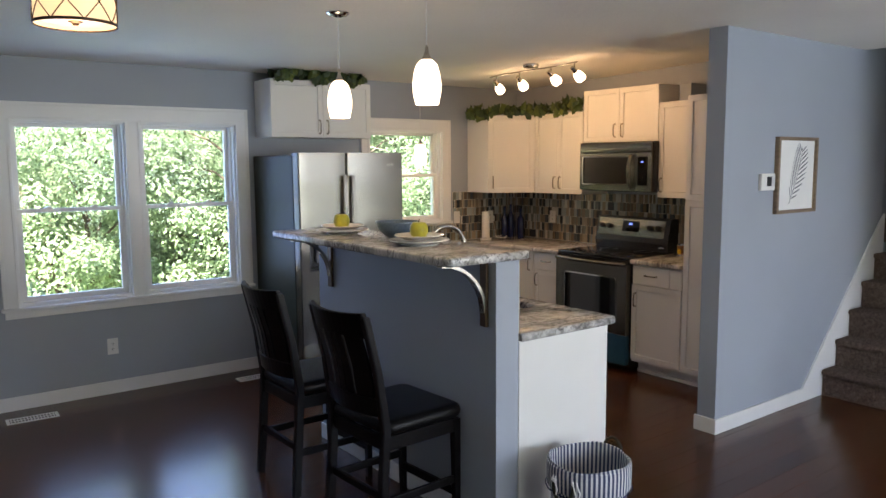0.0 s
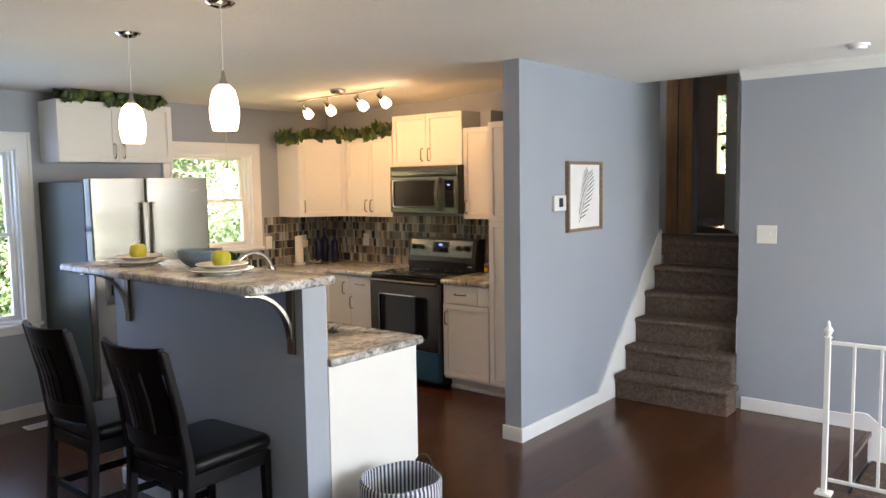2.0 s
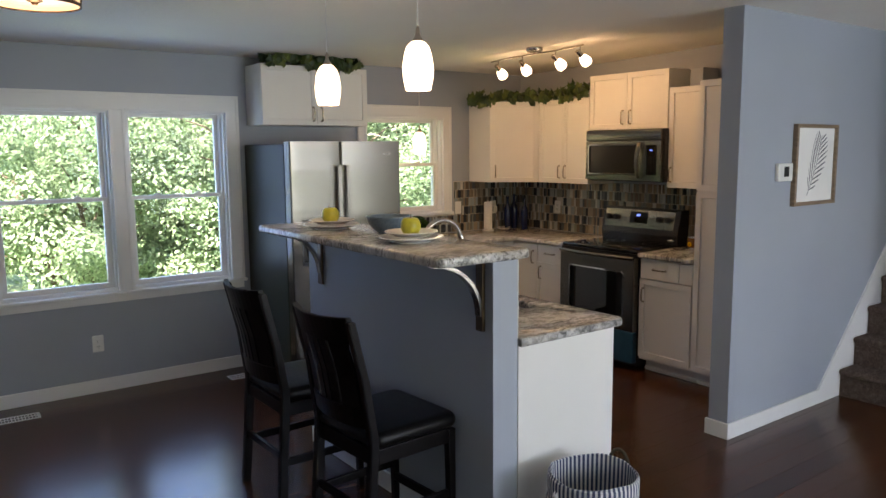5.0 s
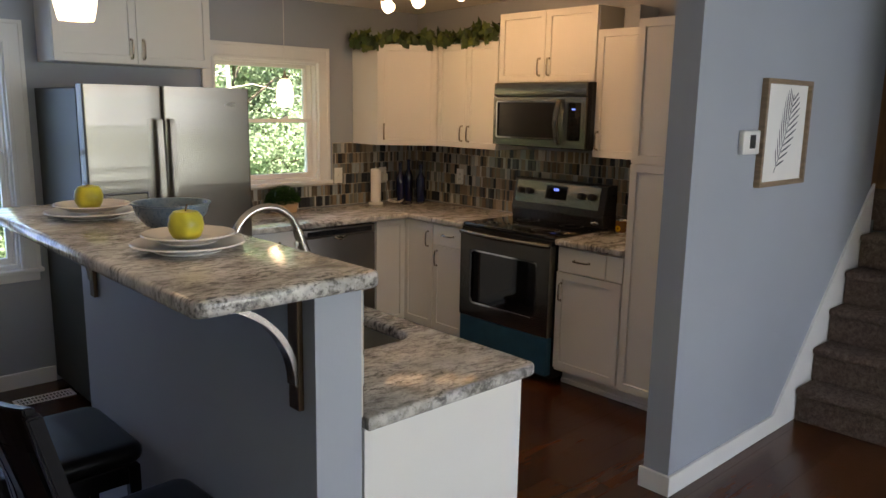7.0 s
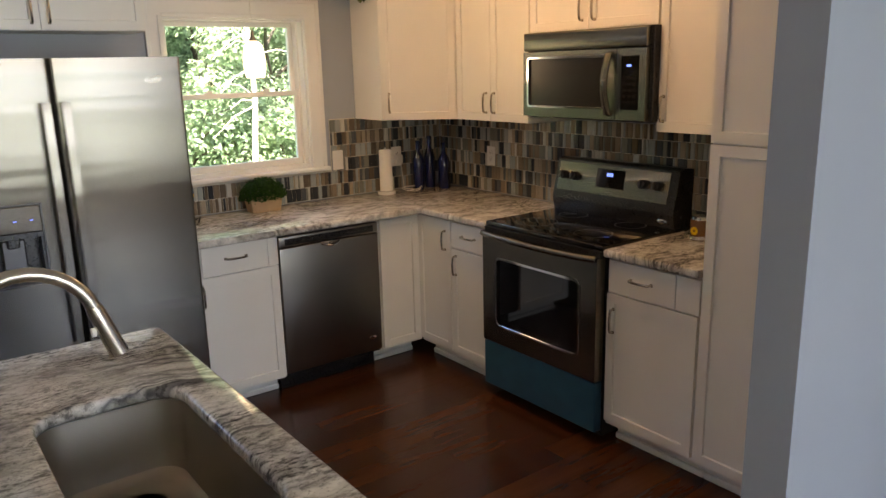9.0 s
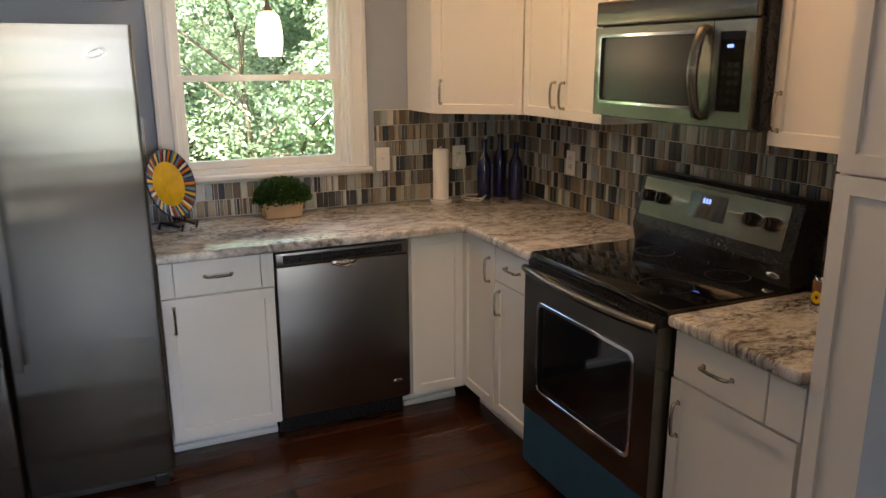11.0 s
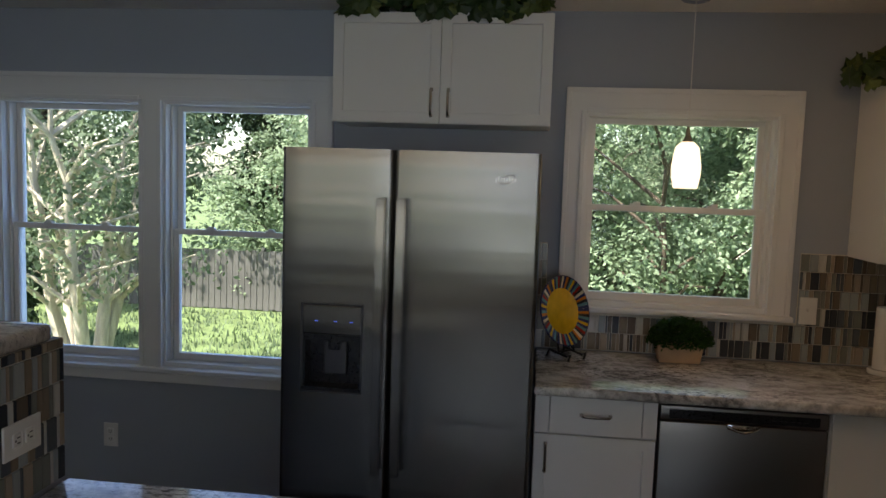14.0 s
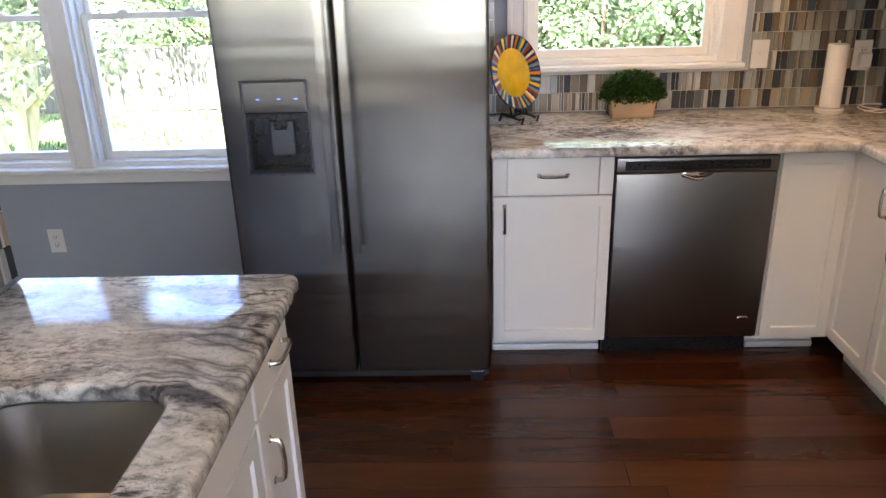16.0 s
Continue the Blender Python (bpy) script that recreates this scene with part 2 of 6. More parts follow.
M_WALL = plain("grey_wall_paint", (0.35, 0.385, 0.44), 0.55, vary=0.035, scale=1.3, relief=0.12, relief_scale=160)
# taupe bedroom paint with the dimness of the room put into the colour
M_WALL_BEDROOM = plain("dim_brown_wall_paint", (0.22, 0.165, 0.135), 0.7, vary=0.05, scale=1.5, relief=0.1)
M_CEIL = plain("ceiling_paint", (0.90, 0.87, 0.81), 0.85, vary=0.03, scale=1.0, relief=0.9, relief_scale=38)
M_TRIM = plain("white_trim_paint", (0.78, 0.78, 0.77), 0.38, vary=0.03, scale=3, relief=0.05)
M_CAB = plain("white_cabinet_paint", (0.80, 0.785, 0.75), 0.36, vary=0.025, scale=2.5, relief=0.03, relief_scale=60)
M_STEEL = steel_mat("brushed_steel")
M_STEEL_SOFT = steel_mat("satin_steel", (0.235, 0.218, 0.20), 0.33, aniso=0.6)
M_STEEL_DARK = plain("dark_steel", (0.10, 0.10, 0.105), 0.35, 0.9, relief=0.02)
M_SINK = steel_mat("sink_steel", (0.70, 0.64, 0.56), 0.42, (40, 1, 1), 0.2)
M_NICKEL = steel_mat("brushed_nickel", (0.50, 0.46, 0.40), 0.25, (1, 1, 30), 0.2)
M_CHROME = plain("chrome", (0.75, 0.75, 0.75), 0.08, 1.0, vary=0.03)
# dark side paint; the garden's green reflection is put into its olive tint
M_FRIDGE_SIDE = plain("fridge_side_paint", (0.040, 0.043, 0.030), 0.34, 0.0, vary=0.05, relief=0.15, relief_scale=200, spec=0.12)
M_BLACK = plain("black_plastic", (0.012, 0.012, 0.013), 0.28, vary=0.2)
M_GLASSTOP = plain("black_glass", (0.006, 0.006, 0.007), 0.05, vary=0.2, coat=0.4)
M_SMOKED = plain("smoked_glass", (0.012, 0.010, 0.009), 0.24, vary=0.2)
M_BLUE_FILM = plain("blue_film", (0.018, 0.085, 0.14), 0.35, vary=0.15, scale=9, relief=0.1, relief_scale=30)
M_GRANITE = granite_mat()
M_TILE, M_TILE_REST = tile_mat("mosaic_tile", True), tile_mat("mosaic_tile_rest", False)
M_GROUT = plain("grout", (0.62, 0.58, 0.50), 0.9, vary=0.08, scale=20, relief=0.3)
M_PLANK, M_PLANK_REST = plank_mat("floor_plank", True), plank_mat("floor_plank_rest", False)
M_SUBFLOOR = plain("floor_joint", (0.028, 0.012, 0.006), 0.8)
M_PANE = pane_mat()
M_CARPET = carpet_mat()
M_CHAIRWOOD = plain("black_stained_wood", (0.005, 0.004, 0.004), 0.30, spec=0.16, vary=0.35, scale=5, relief=0.06, relief_scale=40, stretch=(1, 1, 8))
M_LEATHER = plain("black_leather", (0.005, 0.0045, 0.0045), 0.30, spec=0.162, vary=0.25, scale=4, relief=0.25, relief_scale=220)
M_PORCELAIN = plain("cream_porcelain", (0.76, 0.72, 0.65), 0.18, vary=0.03, coat=0.3)
M_PLATEWHITE = plain("white_porcelain", (0.80, 0.79, 0.76), 0.16, vary=0.02, coat=0.3)
M_BOWL = plain("blue_grey_stoneware", (0.13, 0.19, 0.24), 0.28, vary=0.15, scale=12)
M_APPLE = plain("apple_skin", (0.50, 0.47, 0.05), 0.30, vary=0.25, scale=14, relief=0.03)
M_STEM = plain("stem_brown", (0.10, 0.06, 0.03), 0.7)
M_OAKFRAME = plain("weathered_oak", (0.24, 0.165, 0.105), 0.6, vary=0.3, scale=8, relief=0.2, relief_scale=50, stretch=(1, 1, 6))
M_PAPER = plain("white_paper", (0.80, 0.79, 0.77), 0.85, vary=0.02)
M_INK = plain("grey_ink", (0.09, 0.10, 0.12), 0.8, vary=0.3, scale=30)
M_PLASTIC = plain("white_plastic", (0.78, 0.77, 0.74), 0.35, vary=0.02)
M_DARKSLOT = plain("dark_slot", (0.02, 0.02, 0.02), 0.5)
M_WOODDOOR = plain("stained_pine", (0.34, 0.18, 0.085), 0.4, vary=0.3, scale=4, relief=0.12, relief_scale=30, stretch=(6, 6, 0.6))
M_TERRACOTTA = plain("tan_clay", (0.52, 0.34, 0.20), 0.75, vary=0.12, scale=14, relief=0.2)
M_COBALT = plain("cobalt_glass", (0.006, 0.012, 0.07), 0.06, vary=0.2, coat=0.6)
M_YELLOW = plain("yellow_glaze", (0.72, 0.45, 0.02), 0.2, vary=0.15, scale=18, coat=0.3)
M_RED, M_TEAL, M_ORANGE, M_NAVY, M_CREAM = [plain(n_, c_, 0.22, vary=0.15, scale=20, coat=0.3) for n_, c_ in (
    ("red_glaze", (0.35, 0.03, 0.02)), ("teal_glaze", (0.10, 0.25, 0.28)), ("orange_glaze", (0.65, 0.22, 0.03)), ("navy_glaze", (0.03, 0.04, 0.12)), ("cream_glaze", (0.70, 0.62, 0.45)))]
M_BOXWOOD = leaf_mat("boxwood_leaf", (0.012, 0.05, 0.006), (0.05, 0.14, 0.015))
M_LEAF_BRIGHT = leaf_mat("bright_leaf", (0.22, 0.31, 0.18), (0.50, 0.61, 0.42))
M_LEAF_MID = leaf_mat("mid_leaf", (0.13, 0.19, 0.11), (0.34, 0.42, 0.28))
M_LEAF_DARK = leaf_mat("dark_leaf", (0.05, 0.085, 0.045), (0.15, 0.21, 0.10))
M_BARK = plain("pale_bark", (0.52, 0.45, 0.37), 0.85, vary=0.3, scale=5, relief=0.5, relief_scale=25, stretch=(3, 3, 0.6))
# darker brown copy of the bark, with the crowns' shade put into the colour
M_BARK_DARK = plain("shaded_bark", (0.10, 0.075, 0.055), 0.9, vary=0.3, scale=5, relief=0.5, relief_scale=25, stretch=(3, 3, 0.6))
M_GRASS = plain("lawn", (0.15, 0.21, 0.08), 0.9, vary=0.35, scale=1.5, relief=0.6, relief_scale=60)
# weathered fence grey, darkened because the shade on it is put into the colour
M_FENCE = plain("shaded_weathered_wood", (0.10, 0.096, 0.092), 0.85, vary=0.25, scale=5, relief=0.3, relief_scale=20, stretch=(4, 4, 0.4))
M_SHADE = glow("lit_opal_glass", (1.0, 0.83, 0.62), 0.55)
M_BULBGLASS = glow("lit_frosted_glass", (1.0, 0.80, 0.56), 0.8)
M_DRUM = glow("lit_fabric_shade", (1.0, 0.72, 0.42), 0.12)
M_DISPLAY = glow("blue_display", (0.12, 0.22, 1.0), 0.30)
M_IRON = plain("white_enamelled_iron", (0.80, 0.80, 0.79), 0.4, vary=0.03)
M_BRONZE = plain("dark_bronze", (0.10, 0.065, 0.04), 0.4, 0.8, vary=0.2)


def stripe_mat():
    m, n, l, b = mat("ticking_stripe_cloth")
    tc, sep, at = n.new("ShaderNodeTexCoord"), n.new("ShaderNodeSeparateXYZ"), n.new("ShaderNodeMath")
    l.new(tc.outputs["Object"], sep.inputs[0])
    at.operation = "ARCTAN2"
    l.new(sep.outputs[1], at.inputs[0])
    l.new(sep.outputs[0], at.inputs[1])
    mul, frac = n.new("ShaderNodeMath"), n.new("ShaderNodeMath")
    mul.operation, frac.operation = "MULTIPLY", "FRACT"
    mul.inputs[1].default_value = 56 / (2 * math.pi)
    l.new(at.outputs[0], mul.inputs[0])
    l.new(mul.outputs[0], frac.inputs[0])
    r = ramp(n, [(0.0, (0.66, 0.66, 0.66)), (0.40, (0.66, 0.66, 0.66)), (0.46, (0.045, 0.06, 0.12)), (0.94, (0.045, 0.06, 0.12)), (1.0, (0.66, 0.66, 0.66))])
    l.new(frac.outputs[0], r.inputs[0])
    l.new(r.outputs[0], b.inputs["Base Color"])
    b.inputs["Roughness"].default_value = 0.95
    weave = noise_tex(n, l, 300.0)
    bump(n, l, weave.outputs[0], b, 0.4, 0.003)
    return m


M_STRIPE = stripe_mat()


# ---------- building helpers ----------
def thing(name, label, category, m=None, group="", kind=""):
    ob = new(name)
    ob.empty_display_size = 0.1
    ob.matrix_basis = m if m is not None else Matrix()
    return tagged(ob, label, category, group, kind)


def part(name, bm, material, parent, label="", smooth=False):
    me = bpy.data.meshes.new(name)
    if smooth:
        bm.normal_update()
        for f in bm.faces:
            f.smooth = not (f.calc_area() > 0.01 and max(abs(c) for c in f.normal) > 0.99999)
    bm.to_mesh(me)
    bm.free()
    if smooth:
        me.set_sharp_from_angle(angle=radians(40))
    me.materials.append(material)
    ob = new(name, me)
    ob.parent = parent
    return tagged(ob, label)


def solo(name, bm, material, label, category, m=None, kind="", group="", smooth=False):
    ob = part(name, bm, material, None, label, smooth)
    ob.matrix_basis = m if m is not None else Matrix()
    return tagged(ob, "", category, group, kind)


def bx(x0, x1, y0, y1, z0, z1, bev=0.0, seg=2):
    bm = bmesh.new()
    r = bmesh.ops.create_cube(bm, size=1.0)
    bmesh.ops.scale(bm, vec=(x1 - x0, y1 - y0, z1 - z0), verts=r["verts"])
    bmesh.ops.translate(bm, vec=((x0 + x1) / 2, (y0 + y1) / 2, (z0 + z1) / 2), verts=r["verts"])
    if bev:
        bmesh.ops.bevel(bm, geom=bm.edges[:], offset=bev, segments=seg, affect="EDGES", profile=0.5)
    return bm


def merge(*bms):
    out = bms[0]
    for b in bms[1:]:
        me = bpy.data.meshes.new("tmp")
        b.to_mesh(me)
        b.free()
        out.from_mesh(me)
        bpy.data.meshes.remove(me)
    return out


def moved(bm, m):
    bmesh.ops.transform(bm, matrix=m, verts=bm.verts[:])
    return bm


def lathe(profile, n=32, center=(0, 0, 0)):
    """A solid of revolution about z through (r, z) points."""
    bm = bmesh.new()
    rings = []
    for r, z in profile:
        if r < 1e-5:
            rings.append([bm.verts.new((center[0], center[1], center[2] + z))])
        else:
            rings.append([bm.verts.new((center[0] + r * math.cos(2 * math.pi * k / n), center[1] + r * math.sin(2 * math.pi * k / n), center[2] + z)) for k in range(n)])
    for a, b in zip(rings, rings[1:]):
        for k in range(n):
            q = [a[k % len(a)], a[(k + 1) % len(a)], b[(k + 1) % len(b)], b[k % len(b)]]
            q = list(dict.fromkeys(q))
            if len(q) > 2:
                bm.faces.new(q)
    bmesh.ops.recalc_face_normals(bm, faces=bm.faces[:])
    return bm


def tube(points, r, n=10, closed_ends=True):
    """A round bar along points; r is a number or one radius a point."""
    bm = bmesh.new()
    pts = [Vector(p) for p in points]
    rs = r if isinstance(r, (list, tuple)) else [r] * len(pts)
    rings, side = [], None
    for k, p in enumerate(pts):
        d = (pts[min(k + 1, len(pts) - 1)] - pts[max(k - 1, 0)]).normalized()
        if side is None:
            side = d.cross(Vector((0, 0, 1)) if abs(d.z) < 0.9 else Vector((1, 0, 0))).normalized()
        side = (side - d * side.dot(d)).normalized()
        up = d.cross(side)
        rings.append([bm.verts.new(p + rs[k] * (math.cos(2 * math.pi * i / n) * side + math.sin(2 * math.pi * i / n) * up)) for i in range(n)])
    for a, b in zip(rings, rings[1:]):
        for i in range(n):
            bm.faces.new((a[i], a[(i + 1) % n], b[(i + 1) % n], b[i]))
    if closed_ends:
        bm.faces.new(rings[0])
        bm.faces.new(rings[-1])
    bmesh.ops.recalc_face_normals(bm, faces=bm.faces[:])
    return bm


def prism(outline, z0, z1, bev=0.0, seg=3, holes=()):
    """A slab of a flat outline, its top and bottom edges rounded by bev."""
    bm = bmesh.new()
    edges = []
    for loop in (outline, *holes):
        vs = [bm.verts.new((x, y, z1)) for x, y in loop]
        edges += [bm.edges.new((a, b)) for a, b in zip(vs, vs[1:] + vs[:1])]
    bmesh.ops.triangle_fill(bm, use_beauty=True, edges=edges)
    ext = bmesh.ops.extrude_face_region(bm, geom=bm.faces[:])
    vs = [g for g in ext["geom"] if isinstance(g, bmesh.types.BMVert)]
    bmesh.ops.translate(bm, vec=(0, 0, z0 - z1), verts=vs)
    bmesh.ops.recalc_face_normals(bm, faces=bm.faces[:])
    if bev:
        rim = [e for e in bm.edges if len(e.link_faces) == 2 and abs(e.verts[0].co.z - e.verts[1].co.z) < 1e-6 and abs(e.link_faces[0].normal.z) + abs(e.link_faces[1].normal.z) < 1.5 and abs(abs(e.link_faces[0].normal.z) - abs(e.link_faces[1].normal.z)) > 0.5]
        bmesh.ops.bevel(bm, geom=rim, offset=bev, segments=seg, affect="EDGES", profile=0.5)
    return bm


def rounded(x0, x1, y0, y1, r, n=6, corners=(1, 1, 1, 1)):
    """A rectangle's outline with rounded corners (lower left, lower right, upper right, upper left)."""
    out = []
    for k, (cx, cy) in enumerate(((x0 + r, y0 + r), (x1 - r, y0 + r), (x1 - r, y1 - r), (x0 + r, y1 - r))):
        if not corners[k]:
            out.append(((x0, x1, x1, x0)[k], (y0, y0, y1, y1)[k]))
            continue
        a0 = math.pi + k * math.pi / 2
        out += [(cx + r * math.cos(a0 + i / n * math.pi / 2), cy + r * math.sin(a0 + i / n * math.pi / 2)) for i in range(n + 1)]
    return out


def slab_with_holes(axis, t0, t1, u0, u1, z0, z1, openings=()):
    """A wall between t0 and t1 across axis ('x' or 'y'), from u0 to u1 along the other, with openings (u0, u1, z0, z1)."""
    us = sorted({u0, u1, *[o[k] for o in openings for k in (0, 1)]})
    zs = sorted({z0, z1, *[o[k] for o in openings for k in (2, 3)]})

    def solid(i, j):
        if not (0 <= i < len(us) - 1 and 0 <= j < len(zs) - 1):
            return False
        u, z = (us[i] + us[i + 1]) / 2, (zs[j] + zs[j + 1]) / 2
        return not any(o[0] < u < o[1] and o[2] < z < o[3] for o in openings)

    bm = bmesh.new()
    cache = {}

    def v(t, u, z):
        key = (round(t, 5), round(u, 5), round(z, 5))
        if key not in cache:
            cache[key] = bm.verts.new((t, u, z) if axis == "x" else (u, t, z))
        return cache[key]

    for i in range(len(us) - 1):
        for j in range(len(zs) - 1):
            if not solid(i, j):
                continue
            a, b, c, d = us[i], us[i + 1], zs[j], zs[j + 1]
            for t in (t0, t1):
                bm.faces.new((v(t, a, c), v(t, b, c), v(t, b, d), v(t, a, d)))
            if not solid(i - 1, j):
                bm.faces.new((v(t0, a, c), v(t1, a, c), v(t1, a, d), v(t0, a, d)))
            if not solid(i + 1, j):
                bm.faces.new((v(t0, b, c), v(t1, b, c), v(t1, b, d), v(t0, b, d)))
            if not solid(i, j - 1):
                bm.faces.new((v(t0, a, c), v(t1, a, c), v(t1, b, c), v(t0, b, c)))
            if not solid(i, j + 1):
                bm.faces.new((v(t0, a, d), v(t1, a, d), v(t1, b, d), v(t0, b, d)))
    bmesh.ops.recalc_face_normals(bm, faces=bm.faces[:])
    return bm


# ---------- the large structure ----------
NORTH, EAST, EAST_LIVING, CEIL = 5.86, 5.70, 5.97, 2.452
WEST, SOUTH = -1.9, -3.0
STAIR_Y0, STAIR_Y1 = 1.80, 2.645
OPEN_A, OPEN_B, OPEN_K = (1.12, 1.87, 0.71, 1.985), (1.96, 2.70, 0.71, 1.985), (3.915, 4.74, 1.115, 1.975)

solo("wall_north", slab_with_holes("y", NORTH, NORTH + 0.17, WEST - 0.15, 5.84, -0.3, 2.6, (OPEN_A, OPEN_B, OPEN_K)), M_WALL, "smooth grey painted wall with two window openings", "wall", kind="structure")
solo("wall_east_kitchen", slab_with_holes("x", EAST, EAST + 0.14, 2.775, NORTH, -0.3, 2.6), M_WALL, "grey painted kitchen wall behind the stove", "wall", kind="structure")
solo("wall_partition", slab_with_holes("y", 2.650, 2.775, 4.405, 6.53, -0.02, CEIL), M_WALL, "grey painted partition wall beside the stairs", "wall", kind="structure")
solo("wall_partition_upper", slab_with_holes("y", 2.650, 2.775, 6.12, 6.53, CEIL, 4.2), M_WALL, "grey painted upper wall above the stairs", "wall", kind="structure")
solo("wall_east_living", slab_with_holes("x", EAST_LIVING, EAST_LIVING + 0.14, SOUTH, STAIR_Y0, -2.2, 4.2), M_WALL, "grey painted living room wall beside the stair opening", "wall", kind="structure")
solo("wall_stair_south", slab_with_holes("y", STAIR_Y0 - 0.14, STAIR_Y0, EAST_LIVING + 0.14, 7.30, -0.3, 4.2), M_WALL, "grey painted wall along the stairs", "wall", kind="structure")
solo("wall_west", slab_with_holes("x", WEST - 0.15, WEST, SOUTH - 0.15, NORTH, -0.3, 2.6), M_WALL, "grey painted end wall", "wall", kind="structure")
solo("wall_south", slab_with_holes("y", SOUTH - 0.15, SOUTH, WEST, EAST_LIVING + 0.14, -2.2, 2.6, ((0.2, 3.0, 0.95, 2.20), (3.18, 5.90, 0.42, 2.30))), M_WALL, "grey painted wall with a wide window opening", "wall", kind="structure")


def ceiling_z(y):
    """The old ceiling dips a little towards the north wall."""
    return CEIL - 0.024 * max(0.0, y - 3.6)


ceiling_bm = bx(WEST - 0.15, 6.06, SOUTH - 0.15, NORTH + 0.1, CEIL, CEIL + 0.16)
bmesh.ops.bisect_plane(ceiling_bm, geom=ceiling_bm.verts[:] + ceiling_bm.edges[:] + ceiling_bm.faces[:], plane_co=(0, 3.6, 0), plane_no=(0, 1, 0))
for v in ceiling_bm.verts:
    v.co.z += ceiling_z(v.co.y) - CEIL
solo("ceiling", ceiling_bm, M_CEIL, "white textured ceiling", "ceiling", kind="structure")
solo("ceiling_upper", bx(5.6, 10.7, 0.9, NORTH, 4.2, 4.3), M_CEIL, "white ceiling above the stair landing", "ceiling", kind="structure")
solo("wall_ceiling_edge", slab_with_holes("x", 6.06, 6.12, STAIR_Y0, 2.65, CEIL, 4.2), M_CEIL, "white painted header above the stairs", "wall", kind="structure")

solo("wall_hall_north", slab_with_holes("y", 4.4, 4.52, 5.84, 10.5, -0.3, 4.2), M_WALL, "grey painted upper hall wall", "wall", kind="structure")
solo("wall_hall_west", slab_with_holes("x", 5.70, 5.84, 2.775, 4.4, 2.6, 4.2), M_WALL, "grey painted upper hall end wall", "wall", kind="structure")
solo("wall_landing", slab_with_holes("x", 7.30, 7.42, STAIR_Y0 - 0.14, 4.4, -0.3, 4.2, ((1.96, 2.655, 1.18, 3.20),)), M_WALL, "grey painted landing wall with a doorway", "wall", kind="structure")
solo("wall_bedroom_east", slab_with_holes("x", 10.5, 10.62, 1.0, 4.52, 1.0, 4.2, ((3.08, 3.575, 1.72, 2.80),)), M_WALL_BEDROOM, "bedroom wall with a window, dimness in its brown colour", "wall", kind="structure")
solo("wall_bedroom_south", slab_with_holes("y", 1.0, 1.12, 7.42, 10.5, 1.0, 4.2), M_WALL_BEDROOM, "bedroom side wall, dimness in its brown colour", "wall", kind="structure")
solo("landing_floor", bx(6.585, 10.5, 1.0, 4.4, 1.04, 1.172), M_CARPET, "brown carpeted stair landing", "floor", kind="structure")

# hardwood floor: a joint-coloured bed; the planks are laid at the end
WELL = (4.78, EAST_LIVING, 0.93)  # x0, x1 and north edge of the stairwell going down
solo("floor_bed", merge(bx(WEST - 0.15, WELL[0], SOUTH - 0.15, NORTH, -0.2, -0.010), bx(WELL[0], EAST_LIVING + 0.1, WELL[2], NORTH, -0.2, -0.010)), M_SUBFLOOR, "dark bed under the floor planks", "floor", kind="structure")
solo("floor_lower", bx(WELL[0] - 0.1, EAST_LIVING, SOUTH, WELL[2], -1.43, -1.33), M_CARPET, "carpeted lower floor", "floor", kind="structure")
solo("wall_well_west", bx(WELL[0] - 0.1, WELL[0], SOUTH, WELL[2], -2.2, -0.2), M_WALL, "grey painted stairwell wall", "wall", kind="structure")
solo("wall_well_north", bx(WELL[0] - 0.1, EAST_LIVING, WELL[2], WELL[2] + 0.1, -2.2, -0.2), M_WALL, "grey painted stairwell end wall", "wall", kind="structure")

# baseboards
def baseboard(x0, x1, y0, y1, h=0.095):
    return solo("baseboard", bx(x0, x1, y0, y1, 0.0, h, 0.004), M_TRIM, "white painted baseboard", "baseboard", kind="structure")


baseboard(WEST, 2.83, NORTH - 0.015, NORTH)
baseboard(4.390, 5.44, 2.634, 2.650)
baseboard(4.389, 4.405, 2.634, 2.790)
baseboard(EAST_LIVING - 0.015, EAST_LIVING, 1.02, 1.76)
baseboard(WEST, WEST + 0.015, SOUTH, NORTH - 0.015)
baseboard(2.472, 2.487, 2.49, 4.105)
solo("crown_moulding", prism([(0, 0), (-0.06, 0), (-0.06, -0.015), (-0.045, -0.022), (-0.02, -0.06), (-0.012, -0.075), (0, -0.075)], 0, STAIR_Y0 - SOUTH), M_TRIM, "white painted crown moulding", "trim", m=Matrix.Translation((EAST_LIVING, STAIR_Y0, CEIL)) @ pose(0, 0, 0, 90, 0, 0), kind="structure")


# windows
def sash(name, x0, x1, z0, z1, y0, y1, bar, parent, low=False):
    b = bar * 1.35 if low else bar
    bm = merge(bx(x0, x0 + bar, y0, y1, z0, z1, 0.003), bx(x1 - bar, x1, y0, y1, z0, z1, 0.003), bx(x0 + bar - 0.002, x1 - bar + 0.002, y0, y1, z0, z0 + b, 0.003), bx(x0 + bar - 0.002, x1 - bar + 0.002, y0, y1, z1 - bar, z1, 0.003))
    ob = part(name, bm, M_PLASTIC, parent, "white vinyl sash")
    g = part("pane", bx(x0 + bar - 0.004, x1 - bar + 0.004, (y0 + y1) / 2 - 0.003, (y0 + y1) / 2 + 0.003, z0 + b - 0.004, z1 - bar + 0.004), M_PANE, ob, "clear glass")
    g.visible_shadow = False
    return ob


